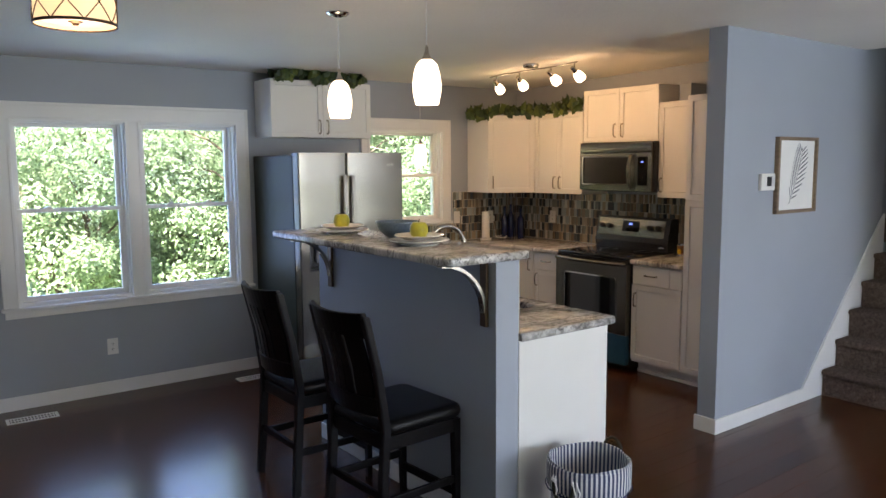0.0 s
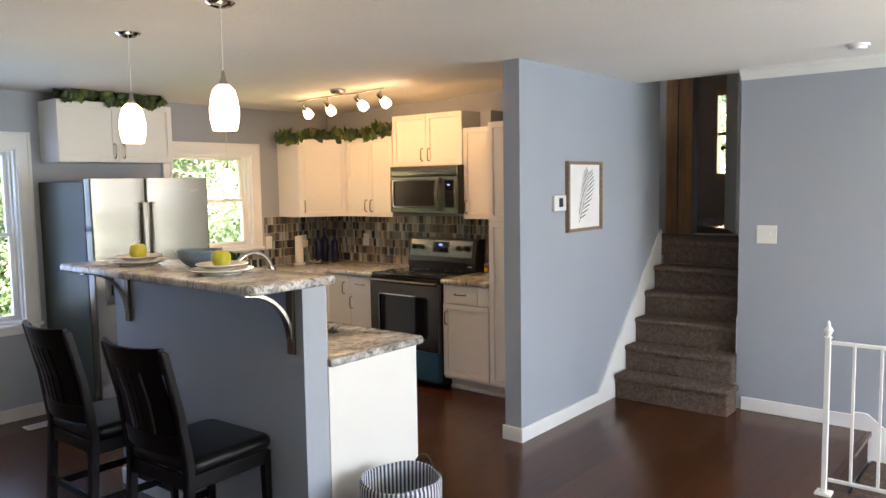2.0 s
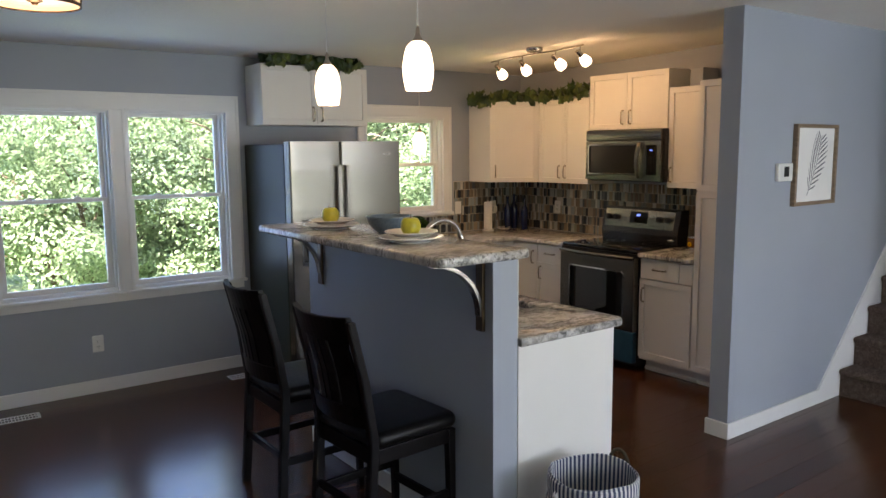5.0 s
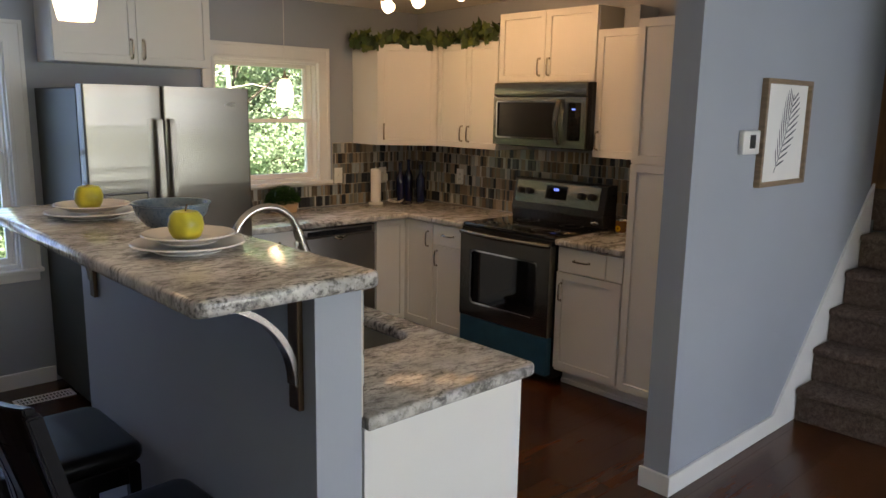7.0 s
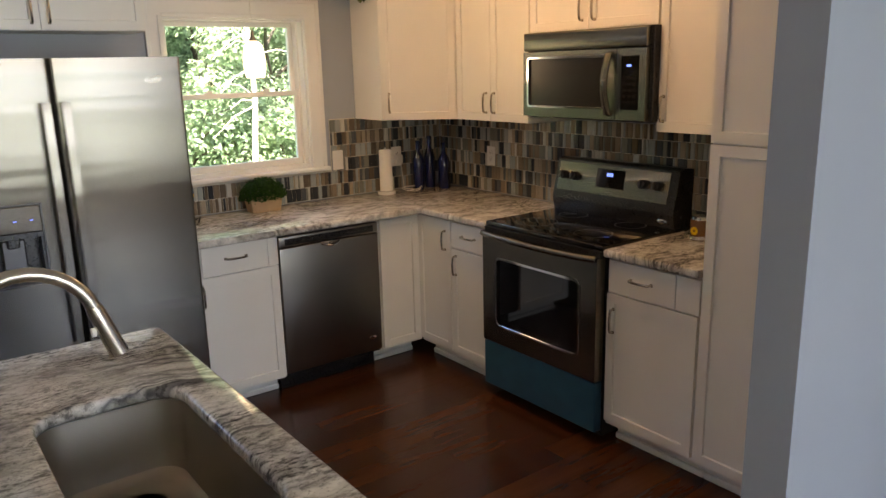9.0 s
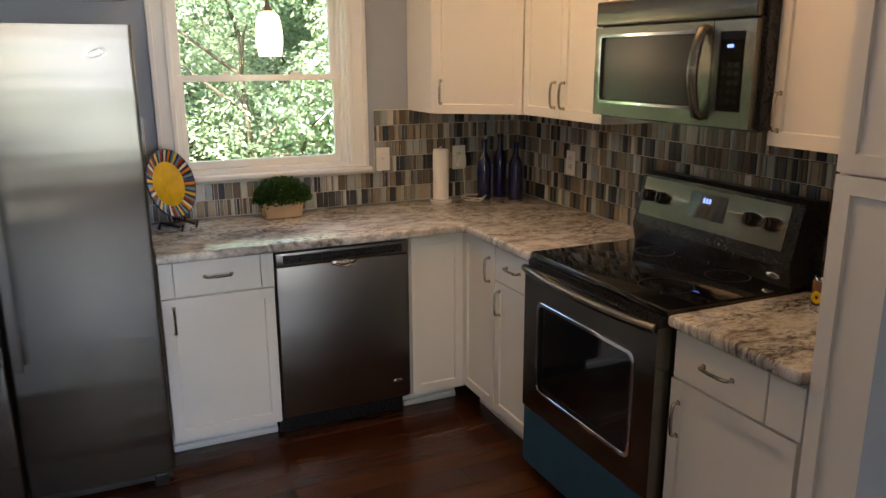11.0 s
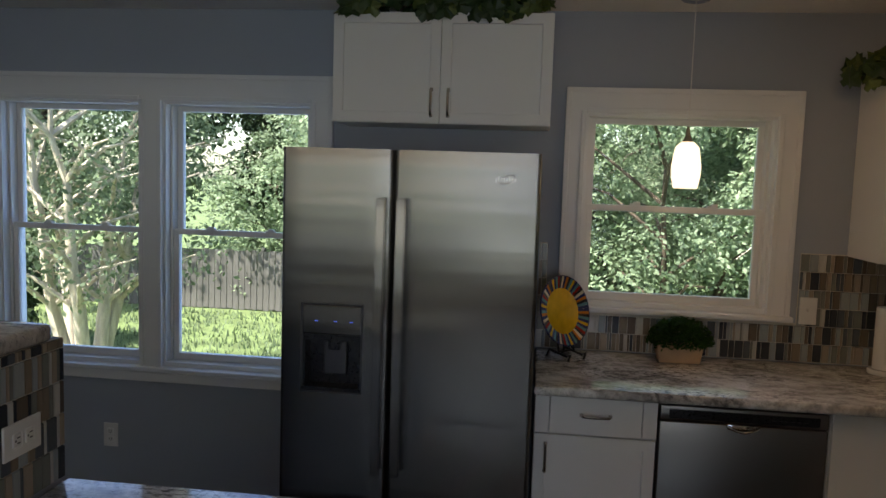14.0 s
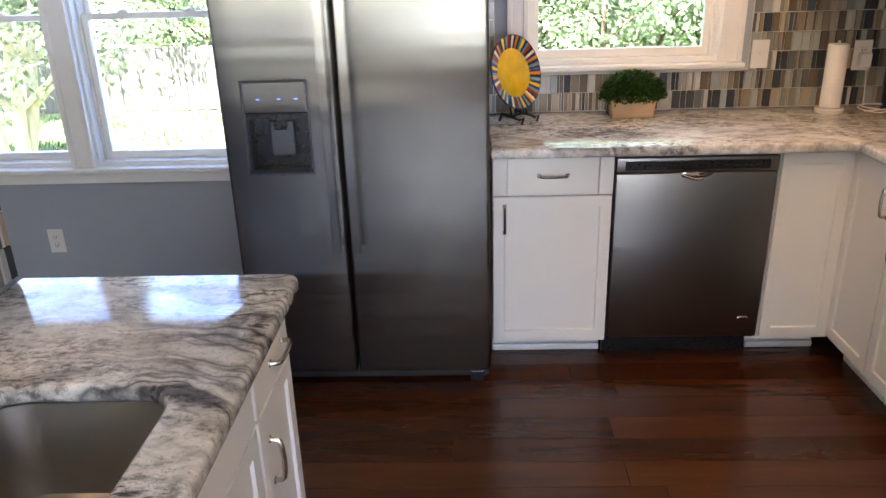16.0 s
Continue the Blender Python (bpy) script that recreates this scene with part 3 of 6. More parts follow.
def window_unit(parent, x0, x1, z0, z1, mid):
    y = NORTH
    f = 0.022
    part("window_frame", merge(bx(x0, x0 + f, y + 0.004, y + 0.165, z0, z1), bx(x1 - f, x1, y + 0.004, y + 0.165, z0, z1), bx(x0 + f, x1 - f, y + 0.004, y + 0.165, z1 - f, z1), bx(x0 + f, x1 - f, y + 0.004, y + 0.165, z0, z0 + f)), M_TRIM, parent)
    for sx0, sx1 in ((x0 + f, x0 + f + 0.012), (x1 - f - 0.012, x1 - f)):
        part("jamb_liner", bx(sx0, sx1, y + 0.05, y + 0.14, z0 + f, z1 - f), M_PLASTIC, parent, "vinyl jamb liner")
    a, b = x0 + f + 0.012, x1 - f - 0.012
    sash("upper_sash", a, b, mid - 0.015, z1 - f, y + 0.100, y + 0.132, 0.026, parent)
    low = sash("lower_sash", a, b, z0 + f, mid + 0.015, y + 0.060, y + 0.092, 0.026, parent, True)
    for k in (0.28, 0.72):
        lx = a + (b - a) * k
        part("latch", merge(bx(lx - 0.022, lx + 0.022, y + 0.048, y + 0.075, mid + 0.015, mid + 0.024, 0.003), bx(lx - 0.008, lx + 0.020, y + 0.042, y + 0.060, mid + 0.022, mid + 0.032, 0.003)), M_PLASTIC, low, "small sash lock")


def casing(parent, name, x0, x1, z0, z1):
    """A flat casing board with a raised outer band."""
    y = NORTH
    part(name, bx(x0, x1, y - 0.018, y, z0, z1, 0.003), M_TRIM, parent)


def north_window(name, label, x0, x1, zb, zt, units, mid):
    w = thing(name, label, "window", Matrix(), kind="structure")
    for u in units:
        window_unit(w, u[0], u[1], u[2], u[3], mid)
    ins0, ins1 = units[0][0], units[-1][1]
    b, top = units[0][2], units[0][3]
    casing(w, "casing", x0, ins0 + 0.004, b, top)
    casing(w, "casing", ins1 - 0.004, x1, b, top)
    casing(w, "head_casing", x0, x1, top - 0.004, zt)
    part("back_band", merge(bx(x0 - 0.008, x0 + 0.014, NORTH - 0.026, NORTH, b, zt, 0.003), bx(x1 - 0.014, x1 + 0.008, NORTH - 0.026, NORTH, b, zt, 0.003), bx(x0 - 0.008, x1 + 0.008, NORTH - 0.026, NORTH, zt - 0.014, zt + 0.008, 0.003)), M_TRIM, w)
    for u0, u1 in zip(units, units[1:]):
        casing(w, "mullion_casing", u0[1] - 0.004, u1[0] + 0.004, b, top - 0.004)
    for u in units:
        part("stop_bead", merge(bx(u[0] - 0.012, u[0] + 0.010, NORTH - 0.024, NORTH + 0.03, b, top, 0.003), bx(u[1] - 0.010, u[1] + 0.012, NORTH - 0.024, NORTH + 0.03, b, top, 0.003), bx(u[0] + 0.010, u[1] - 0.010, NORTH - 0.024, NORTH + 0.03, top - 0.010, top + 0.012, 0.003)), M_TRIM, w)
    part("window_sill", bx(x0 - 0.02, x1 + 0.02, NORTH - 0.045, NORTH + 0.03, b - 0.024, b, 0.006), M_TRIM, w)
    if zb < b - 0.03:
        part("apron", bx(x0, x1, NORTH - 0.018, NORTH, zb, b - 0.024, 0.003), M_TRIM, w)
    return w


north_window("window_1", "white double window of two double-hung sashes", 1.03, 2.785, 0.635, 2.092, (OPEN_A, OPEN_B), 1.36)
north_window("window_2", "white double-hung kitchen window above the counter", 3.843, 4.818, 1.091, 2.065, (OPEN_K,), 1.552)

w3 = thing("window_3", "distant double-hung bedroom window with brown frame", "window", kind="structure")
part("window_frame", merge(bx(10.46, 10.60, 3.04, 3.10, 1.68, 2.84), bx(10.46, 10.60, 3.553, 3.59, 1.68, 2.84), bx(10.46, 10.60, 3.10, 3.553, 1.68, 1.75), bx(10.46, 10.60, 3.10, 3.553, 2.77, 2.84), bx(10.50, 10.54, 3.10, 3.553, 2.25, 2.29)), M_WOODDOOR, w3)
g3 = part("pane", bx(10.55, 10.556, 3.10, 3.553, 1.75, 2.77), M_PANE, w3)
g3.visible_shadow = False
w4 = thing("window_4", "wide white living room window", "window", kind="structure")
part("window_frame", merge(bx(3.92, 4.02, SOUTH - 0.12, SOUTH + 0.02, 0.25, 2.35), bx(5.82, 5.92, SOUTH - 0.12, SOUTH + 0.02, 0.25, 2.35), bx(4.02, 5.82, SOUTH - 0.12, SOUTH + 0.02, 0.25, 0.33), bx(4.02, 5.82, SOUTH - 0.12, SOUTH + 0.02, 2.27, 2.35), bx(4.88, 4.94, SOUTH - 0.10, SOUTH - 0.02, 0.33, 2.27)), M_TRIM, w4)
w5 = thing("window_5", "white two-part living room window", "window", kind="structure")
part("window_frame", merge(bx(0.22, 0.32, SOUTH - 0.12, SOUTH + 0.02, 0.68, 2.22), bx(2.58, 2.68, SOUTH - 0.12, SOUTH + 0.02, 0.68, 2.22), bx(0.32, 2.58, SOUTH - 0.12, SOUTH + 0.02, 0.68, 0.77), bx(0.32, 2.58, SOUTH - 0.12, SOUTH + 0.02, 2.13, 2.22), bx(1.42, 1.48, SOUTH - 0.10, SOUTH - 0.02, 0.77, 2.13)), M_TRIM, w5)


# stairs up, carpeted
def stairs_up():
    st = thing("stairs", "brown carpeted flight of six steps going up", "stairs", kind="structure")
    for k in range(1, 7):
        nx, z = 5.67 + 0.178 * (k - 1), 0.194 * k if k < 6 else 1.172
        y0 = STAIR_Y0 + 0.004 if k > 1 else STAIR_Y0 - 0.045
        bm = merge(bx(nx, nx + 0.24, y0, STAIR_Y1 - 0.012, z - 0.045, z, 0.018, 4), bx(nx + 0.028, nx + 0.24, y0 + (0.02 if k == 1 else 0), STAIR_Y1 - 0.012, z - 0.198, z - 0.03, 0.006))
        part("step", bm, M_CARPET, st, smooth=True)
    sk = part("skirt_board", prism([(5.44, -0.002), (5.75, -0.002), (6.56, 0.85), (6.56, 1.262), (6.50, 1.215), (5.435, 0.098)], 0, 0.014, 0.0), M_TRIM, st, "white painted skirt board")
    sk.matrix_basis = Matrix.Translation((0, 2.650, 0)) @ pose(0, 0, 0, 90, 0, 0)
    sk = part("skirt_board", prism([(5.99, 0.40), (6.58, 0.99), (6.58, 1.26), (5.99, 0.66)], 0, 0.014), M_TRIM, st, "white painted skirt board")
    sk.matrix_basis = Matrix.Translation((0, 1.814, 0)) @ pose(0, 0, 0, 90, 0, 0)
    return st


stairs_up()


def stairs_down():
    st = thing("stairs_down", "carpeted flight of steps going down beside the railing", "stairs", kind="structure")
    for k in range(6):
        y, z = WELL[2] - 0.02 - 0.24 * k, -0.19 * (k + 1)
        part("step", bx(WELL[0], EAST_LIVING - 0.016, y - 0.27, y, z - 0.20, z, 0.012, 3), M_CARPET, st, smooth=True)
    sk = part("skirt_board", prism([(1.02, 0.0), (1.02, 0.115), (0.94, 0.115), (-0.8, -1.25), (-0.8, -1.7), (0.94, -0.2)], 0, 0.015), M_TRIM, st, "white painted skirt board")
    sk.matrix_basis = Matrix.Translation((EAST_LIVING - 0.015, 0, 0)) @ Matrix(((0, 0, 1, 0), (1, 0, 0, 0), (0, 1, 0, 0), (0, 0, 0, 1)))
    part("edge_trim", bx(WELL[0] - 0.02, EAST_LIVING - 0.016, WELL[2] - 0.02, WELL[2] + 0.004, -0.03, 0.004, 0.004), M_PLANK_REST, st, "dark wooden nosing")
    return st


stairs_down()

# doorway casings on the landing
for nm, a, b in (("door_casing", 2.652, 2.776), ("door_casing", 2.792, 2.905), ("door_casing", 1.86, 1.96)):
    solo(nm, bx(7.27, 7.30, a, b, 1.172, 3.3, 0.006), M_WOODDOOR, "stained pine door casing on the landing", "casing", kind="structure")
d = thing("door_1", "open pale painted bedroom door seen edge on", "door", kind="structure")
leaf_bm = bx(0, 0.79, 0, 0.040, 1.18, 3.18, 0.004)
bmesh.ops.transform(leaf_bm, matrix=pose(7.44, 2.265, 0, 0, 0, 26), verts=leaf_bm.verts[:])
leaf = part("leaf", leaf_bm, M_TRIM, d, "pale painted door leaf")
part("knob", lathe([(0, 0.055), (0.022, 0.05), (0.027, 0.035), (0.018, 0.02), (0.010, 0.008), (0.022, 0.0)], 20), M_BRONZE, leaf, "dark round knob", True).matrix_basis = pose(7.44, 2.265, 1.99, 0, 0, 26) @ pose(0.72, 0.040, 0, -90, 0, 0)


# ---------- cabinets ----------
def shaker(x0, x1, z0, z1, y, rail=0.058, t=0.019):
    """A frame-and-panel front, facing -y, its back at y."""
    bm = bx(x0, x1, y - t, y, z0, z1)
    bm.normal_update()
    f = min(bm.faces, key=lambda q: q.calc_center_median().y)
    r = min(rail, (x1 - x0) * 0.3, (z1 - z0) * 0.3)
    bmesh.ops.inset_region(bm, faces=[f], thickness=r, depth=0)
    bmesh.ops.inset_region(bm, faces=[f], thickness=0.004, depth=-0.008)
    return bm


def flat_front(x0, x1, z0, z1, y, t=0.019):
    return bx(x0, x1, y - t, y, z0, z1, 0.002, 1)


def pull(x, z, y, upright, parent, size=0.105):
    """An arched bar pull, its feet on the front at y."""
    pts = []
    for a, out in ((0.0, 0.0), (0.012, 0.017), (0.06, 0.0225), (0.2, 0.025), (0.5, 0.027), (0.8, 0.025), (0.94, 0.0225), (0.988, 0.017), (1.0, 0.0)):
        s = (a - 0.5) * size
        pts.append((x, y - out, z + s) if upright else (x + s, y - out, z))
    feet = [bx(x - 0.007, x + 0.007, y - 0.004, y, z + q - 0.007, z + q + 0.007, 0.002) if upright else bx(x + q - 0.007, x + q + 0.007, y - 0.004, y, z - 0.007, z + 0.007, 0.002) for q in (-size / 2, size / 2)]
    return part("handle", merge(tube(pts, 0.0056, 8), *feet), M_NICKEL, parent, "brushed nickel bar pull", True)


def cabinet(name, label, m, w, d, h, fronts, toe=0.0, group="", z_body=None, back=0.0):
    c = thing(name, label, "cabinet", m, group)
    part("body", bx(0, w, -d, 0, toe, z_body or h, 0.001, 1), M_CAB, c)
    if toe:
        part("toe_kick", bx(0.0, w, -d + 0.090 + back, -d + 0.110 + back, 0, toe), M_TRIM, c)
        part("shoe_moulding", bx(0.0, w, -d + 0.072 + back, -d + 0.090 + back, 0, 0.030, 0.007), M_TRIM, c)
    for kind, x0, x1, z0, z1, grip in fronts:
        bm = shaker(x0, x1, z0, z1, -d) if kind == "door" else flat_front(x0, x1, z0, z1, -d)
        f = part(kind, bm, M_CAB, c)
        if grip:
            pull(grip[1], grip[2], -d - 0.019, grip[0] == "v", f)
    return c


def north(x, z=0.0):
    return pose(x, NORTH - 0.004, z)


def east(y, z=0.0, x=EAST - 0.004):
    return pose(x, y, z, 0, 0, -90)


G = 0.003
# north run
cabinet("base_cabinet", "white shaker base cabinet beside the fridge", north(3.752), 0.448, 0.585, 0.875, [
    ("drawer", 0.055, 0.448 - 0.055, 0.725, 0.868, ("h", 0.225, 0.80)), ("filler", 0, 0.052, 0.725, 0.868, None), ("filler", 0.448 - 0.052, 0.448, 0.725, 0.868, None),
    ("door", G, 0.448 - G, 0.115, 0.718, ("v", 0.045, 0.63))], 0.10, back=0.028)
cabinet("base_cabinet", "white shaker corner panel beside the dishwasher", north(4.808), 0.28, 0.585, 0.875, [("door", 0.004, 0.262, 0.115, 0.868, None)], 0.10, back=0.028)
cabinet("wall_cabinet", "white two-door wall cabinet above the fridge", north(2.865, 1.88), 0.90, 0.28, 0.447, [
    ("door", G, 0.4485, G, 0.444, ("v", 0.415, 0.085)), ("door", 0.4515, 0.897, G, 0.444, ("v", 0.485, 0.085))])
# east run: local x runs towards -y
cabinet("base_cabinet", "white shaker corner cabinet with a narrow door", east(5.262), 0.312, 0.605, 0.875, [("door", G, 0.309, 0.122, 0.868, ("v", 0.265, 0.755))], 0.10)
cabinet("base_cabinet", "white shaker base cabinet with drawer beside the range", east(4.948), 0.315, 0.605, 0.875, [
    ("drawer", G, 0.312, 0.725, 0.868, ("h", 0.157, 0.80)), ("door", G, 0.312, 0.122, 0.718, ("v", 0.045, 0.63))], 0.10)
cabinet("base_cabinet", "white shaker base cabinet between range and pantry", east(3.848), 0.463, 0.605, 0.875, [
    ("drawer", 0.012, 0.35, 0.725, 0.868, ("h", 0.185, 0.80)), ("filler", 0.354, 0.463, 0.725, 0.868, None), ("door", 0.006, 0.455, 0.122, 0.718, ("v", 0.045, 0.60))], 0.10)
cabinet("pantry_cabinet", "tall white shaker pantry cabinet with two doors", east(3.383), 0.603, 0.605, 2.14, [
    ("filler", 0.329, 0.603, 0.10, 2.14, None),
    ("door", 0.005, 0.325, 0.115, 1.386, ("v", 0.298, 1.297)), ("door", 0.005, 0.325, 1.392, 2.135, ("v", 0.298, 1.498))], 0.10)
cabinet("wall_cabinet", "white single-door wall cabinet beside the microwave", east(3.848, 1.385), 0.463, 0.31, 0.75, [("door", G, 0.42, G, 0.747, ("v", 0.035, 0.10)), ("filler", 0.424, 0.463, 0, 0.75, None)])
cabinet("wall_cabinet", "white two-door wall cabinet above the microwave", east(4.642, 1.835), 0.788, 0.31, 0.445, [
    ("door", G, 0.392, G, 0.442, ("v", 0.355, 0.095)), ("door", 0.396, 0.785, G, 0.442, ("v", 0.432, 0.095))])
cabinet("wall_cabinet", "white two-door wall cabinet over the counter corner", east(5.262, 1.385), 0.615, 0.31, 0.725, [
    ("door", 0.02, 0.312, G, 0.722, ("v", 0.28, 0.10)), ("door", 0.316, 0.612, G, 0.722, ("v", 0.348, 0.10))])


def corner_cabinet():
    c = thing("corner_wall_cabinet", "white diagonal corner wall cabinet with one door", "cabinet", pose(EAST - 0.004, NORTH - 0.004, 1.385))
    a, b = (-0.648, -0.305), (-0.310, -0.596)
    part("body", prism([(0, 0), (-0.648, 0), a, b, (0, -0.596)], 0, 0.725), M_CAB, c)
    dx, dy = b[0] - a[0], b[1] - a[1]
    ln = math.hypot(dx, dy)
    door = shaker(0.012, ln - 0.012, 0.003, 0.722, 0.0)
    turn = Matrix.Translation((a[0], a[1], 0)) @ Matrix.Rotation(math.atan2(dy, dx), 4, "Z")
    dr = part("door", moved(door, turn), M_CAB, c)
    h = pull(0.05, 0.10, -0.019, True, dr)
    h.data.transform(turn)
    return c


corner_cabinet()


# ---------- counters ----------
def worktop(name, label, outline, z0, z1, holes=()):
    return solo(name, prism(outline, z0, z1, 0.012, 3, holes), M_GRANITE, label, "countertop", smooth=True)


worktop("countertop", "polished beige and grey granite countertop in the corner", [(3.747, NORTH - 0.002), (3.747, 5.200), (5.035, 5.200), (5.050, 5.185), (5.050, 4.630), (EAST - 0.002, 4.630), (EAST - 0.002, NORTH - 0.002)], 0.876, 0.915)
worktop("countertop", "short polished granite countertop beside the range", [(5.050, 3.848), (5.050, 3.386), (EAST - 0.002, 3.386), (EAST - 0.002, 3.848)], 0.876, 0.915)
SINK = (2.830, 3.165, 2.925, 3.635)
worktop("peninsula_countertop", "polished beige and grey granite peninsula countertop", rounded(2.632, 3.275, 2.480, 4.108, 0.03, 4, (0, 1, 1, 0)), 0.876, 0.915, [list(reversed(rounded(SINK[0], SINK[1], SINK[2], SINK[3], 0.075, 6)))])
worktop("bar_countertop", "raised polished granite bar top with rounded corners", rounded(2.172, 2.632, 2.422, 4.075, 0.03, 4), 1.257, 1.296)
solo("half_wall", bx(2.487, 2.618, 2.490, 4.105, 0, 1.256), M_WALL, "grey painted half wall under the bar", "wall", kind="structure")


def sink():
    c = thing("sink", "undermount stainless steel kitchen sink", "sink", pose((SINK[0] + SINK[1]) / 2, (SINK[2] + SINK[3]) / 2, 0.68))
    hx, hy = (SINK[1] - SINK[0]) / 2 + 0.006, (SINK[3] - SINK[2]) / 2 + 0.006
    bm = bmesh.new()
    levels = [(0.0, 0.195, 0.08), (0.010, 0.06, 0.075), (0.022, 0.022, 0.07), (0.05, 0.006, 0.06), (0.09, 0.0, 0.05)]
    rings = []
    for inset, z, r in levels:
        rings.append([bm.verts.new((x, y, z)) for x, y in rounded(-hx + inset, hx - inset, -hy + inset, hy - inset, r, 6)])
    for a, b in zip(rings, rings[1:]):
        for i in range(len(a)):
            bm.faces.new((a[i], a[(i + 1) % len(a)], b[(i + 1) % len(a)], b[i]))
    bm.faces.new(rings[-1])
    bmesh.ops.solidify(bm, geom=bm.faces[:], thickness=0.002)
    part("basin", bm, M_SINK, c, smooth=True)
    part("drain", lathe([(0, 0.004), (0.035, 0.004), (0.043, 0.006), (0.045, 0.003), (0.045, 0.0)], 24), M_CHROME, c, "round chrome drain", True)
    return c


sink()


def faucet():
    """A gooseneck pull-down tap behind the sink; its spout reaches over the bowl."""
    c = thing("faucet", "brushed nickel gooseneck kitchen faucet", "faucet", pose(2.695, 3.275, 0.915))
    part("base", lathe([(0, 0), (0.028, 0), (0.028, 0.006), (0.022, 0.014), (0.020, 0.05), (0.016, 0.06)], 24), M_NICKEL, c, smooth=True)
    pts = [(0, 0, 0.05), (0, 0, 0.15), (0, 0, 0.28)]
    R = 0.122
    ax = Vector((1.0, 0.0, 0)).normalized()
    for k in range(1, 15):
        a = math.pi - k / 14 * math.radians(166)
        c2 = ax * (R + R * math.cos(a))
        pts.append((c2.x, c2.y, 0.300 + R * math.sin(a)))
    part("spout", tube(pts, 0.0135, 14), M_NICKEL, c, smooth=True)
    end = Vector(pts[-1])
    d = (end - Vector(pts[-2])).normalized()
    part("spray_head", tube([end - d * 0.01, end, end + d * 0.05, end + d * 0.098], [0.0145, 0.0165, 0.0178, 0.0190], 16), M_NICKEL, c, smooth=True)
    b0 = end + d * 0.045 - ax * 0.019
    part("button", tube([b0, b0 - ax * 0.008], 0.009, 12), M_PLASTIC, c)
    part("lever", tube([(0.0, 0.02, 0.05), (-0.005, 0.05, 0.065), (-0.01, 0.085, 0.09)], [0.008, 0.007, 0.006], 10), M_NICKEL, c, smooth=True)
    return c


faucet()

# peninsula cabinets: local x runs towards +y, fronts face +x
pen = lambda y: pose(2.640, y, 0, 0, 0, 90)
sink_base = cabinet("base_cabinet", "white sink base cabinet with two doors and plain end panel", pen(2.528), 1.269, 0.575, 0.872, [
    ("drawer", 0.30, 0.78, 0.725, 0.868, None), ("drawer", 0.784, 1.258, 0.725, 0.868, None), ("filler", 0.0, 0.296, 0.122, 0.868, None),
    ("door", 0.30, 0.78, 0.122, 0.718, ("v", 0.74, 0.63)), ("door", 0.784, 1.258, 0.122, 0.718, ("v", 0.825, 0.63))], 0.10, z_body=0.66)
part("end_panel", bx(-0.020, -0.001, -0.592, 0.0, 0.0, 0.875, 0.001, 1), M_CAB, sink_base)
cabinet("base_cabinet", "white base cabinet with drawer at the peninsula's end", pen(3.799), 0.292, 0.575, 0.872, [
    ("drawer", G, 0.289, 0.725, 0.868, ("h", 0.178, 0.785)), ("door", G, 0.289, 0.122, 0.718, ("v", 0.06, 0.59))], 0.10)


def bracket(y):
    """A curved shelf bracket under the bar, against the half wall."""
    c = thing("bar_bracket", "dark brown curved bracket under the bar top", "bracket", pose(2.487, y, 1.257), "brackets under the bar")
    part("wall_plate", bx(-0.016, -0.001, -0.022, 0.022, -0.30, 0.0, 0.002), M_BRONZE, c)
    part("top_plate", bx(-0.26, -0.016, -0.022, 0.022, -0.012, -0.001, 0.002), M_BRONZE, c)
    pts = [(-0.25 + 0.235 * math.sin(a), 0.0, -0.012 - 0.225 * (1 - math.cos(a))) for a in [k / 14 * math.pi / 2 for k in range(15)]]
    bm = bmesh.new()
    rows = []
    for k, p in enumerate(pts):
        a = k / 14 * math.pi / 2
        nx, nz = math.sin(a), math.cos(a)
        rows.append([bm.verts.new((p[0] + nx * o, s, p[2] + nz * o)) for o, s in ((-0.007, -0.018), (-0.007, 0.018), (0.007, 0.018), (0.007, -0.018))])
    for a, b in zip(rows, rows[1:]):
        for i in range(4):
            bm.faces.new((a[i], a[(i + 1) % 4], b[(i + 1) % 4], b[i]))
    bm.faces.new(rows[0])
    bm.faces.new(rows[-1])
    bmesh.ops.recalc_face_normals(bm, faces=bm.faces[:])
    part("brace", bm, M_NICKEL, c, "painted curved brace", True)
    return c


bracket(2.56)
bracket(3.95)


# ---------- appliances ----------
def logo_bar(x0, x1, z0, z1, y, parent):
    mid, h = (z0 + z1) / 2, z1 - z0
    n = 8
    strokes = [bx(x0 + (x1 - x0) * k / n, x0 + (x1 - x0) * (k + 0.45) / n, y - 0.002, y, mid - h * (0.20 + 0.16 * (k % 3 == 0)), mid + h * (0.16 + 0.24 * (k % 4 == 1))) for k in range(n)]
    ring = [(x0 + (x1 - x0) * (0.55 + 0.34 * math.cos(a)), y - 0.0015, mid + h * (0.42 * math.sin(a) + 0.30 * math.cos(a))) for a in [k / 24 * 2 * math.pi for k in range(25)]]
    return part("badge", merge(tube(ring, h * 0.05, 6), *strokes), M_NICKEL, parent, "small raised metal badge")


def oval_badge(x, z, y, parent, rx=0.022, rz=0.009):
    bm = lathe([(0, 0.003), (0.8, 0.003), (1.0, 0.0015), (1.0, 0)], 24)
    bmesh.ops.transform(bm, matrix=Matrix.Translation((x, y, z)) @ Matrix.Rotation(math.pi / 2, 4, "X") @ Matrix.Diagonal((rx, rz, 1, 1)), verts=bm.verts[:])
    return part("badge", bm, M_CHROME, parent, "small oval metal badge", True)


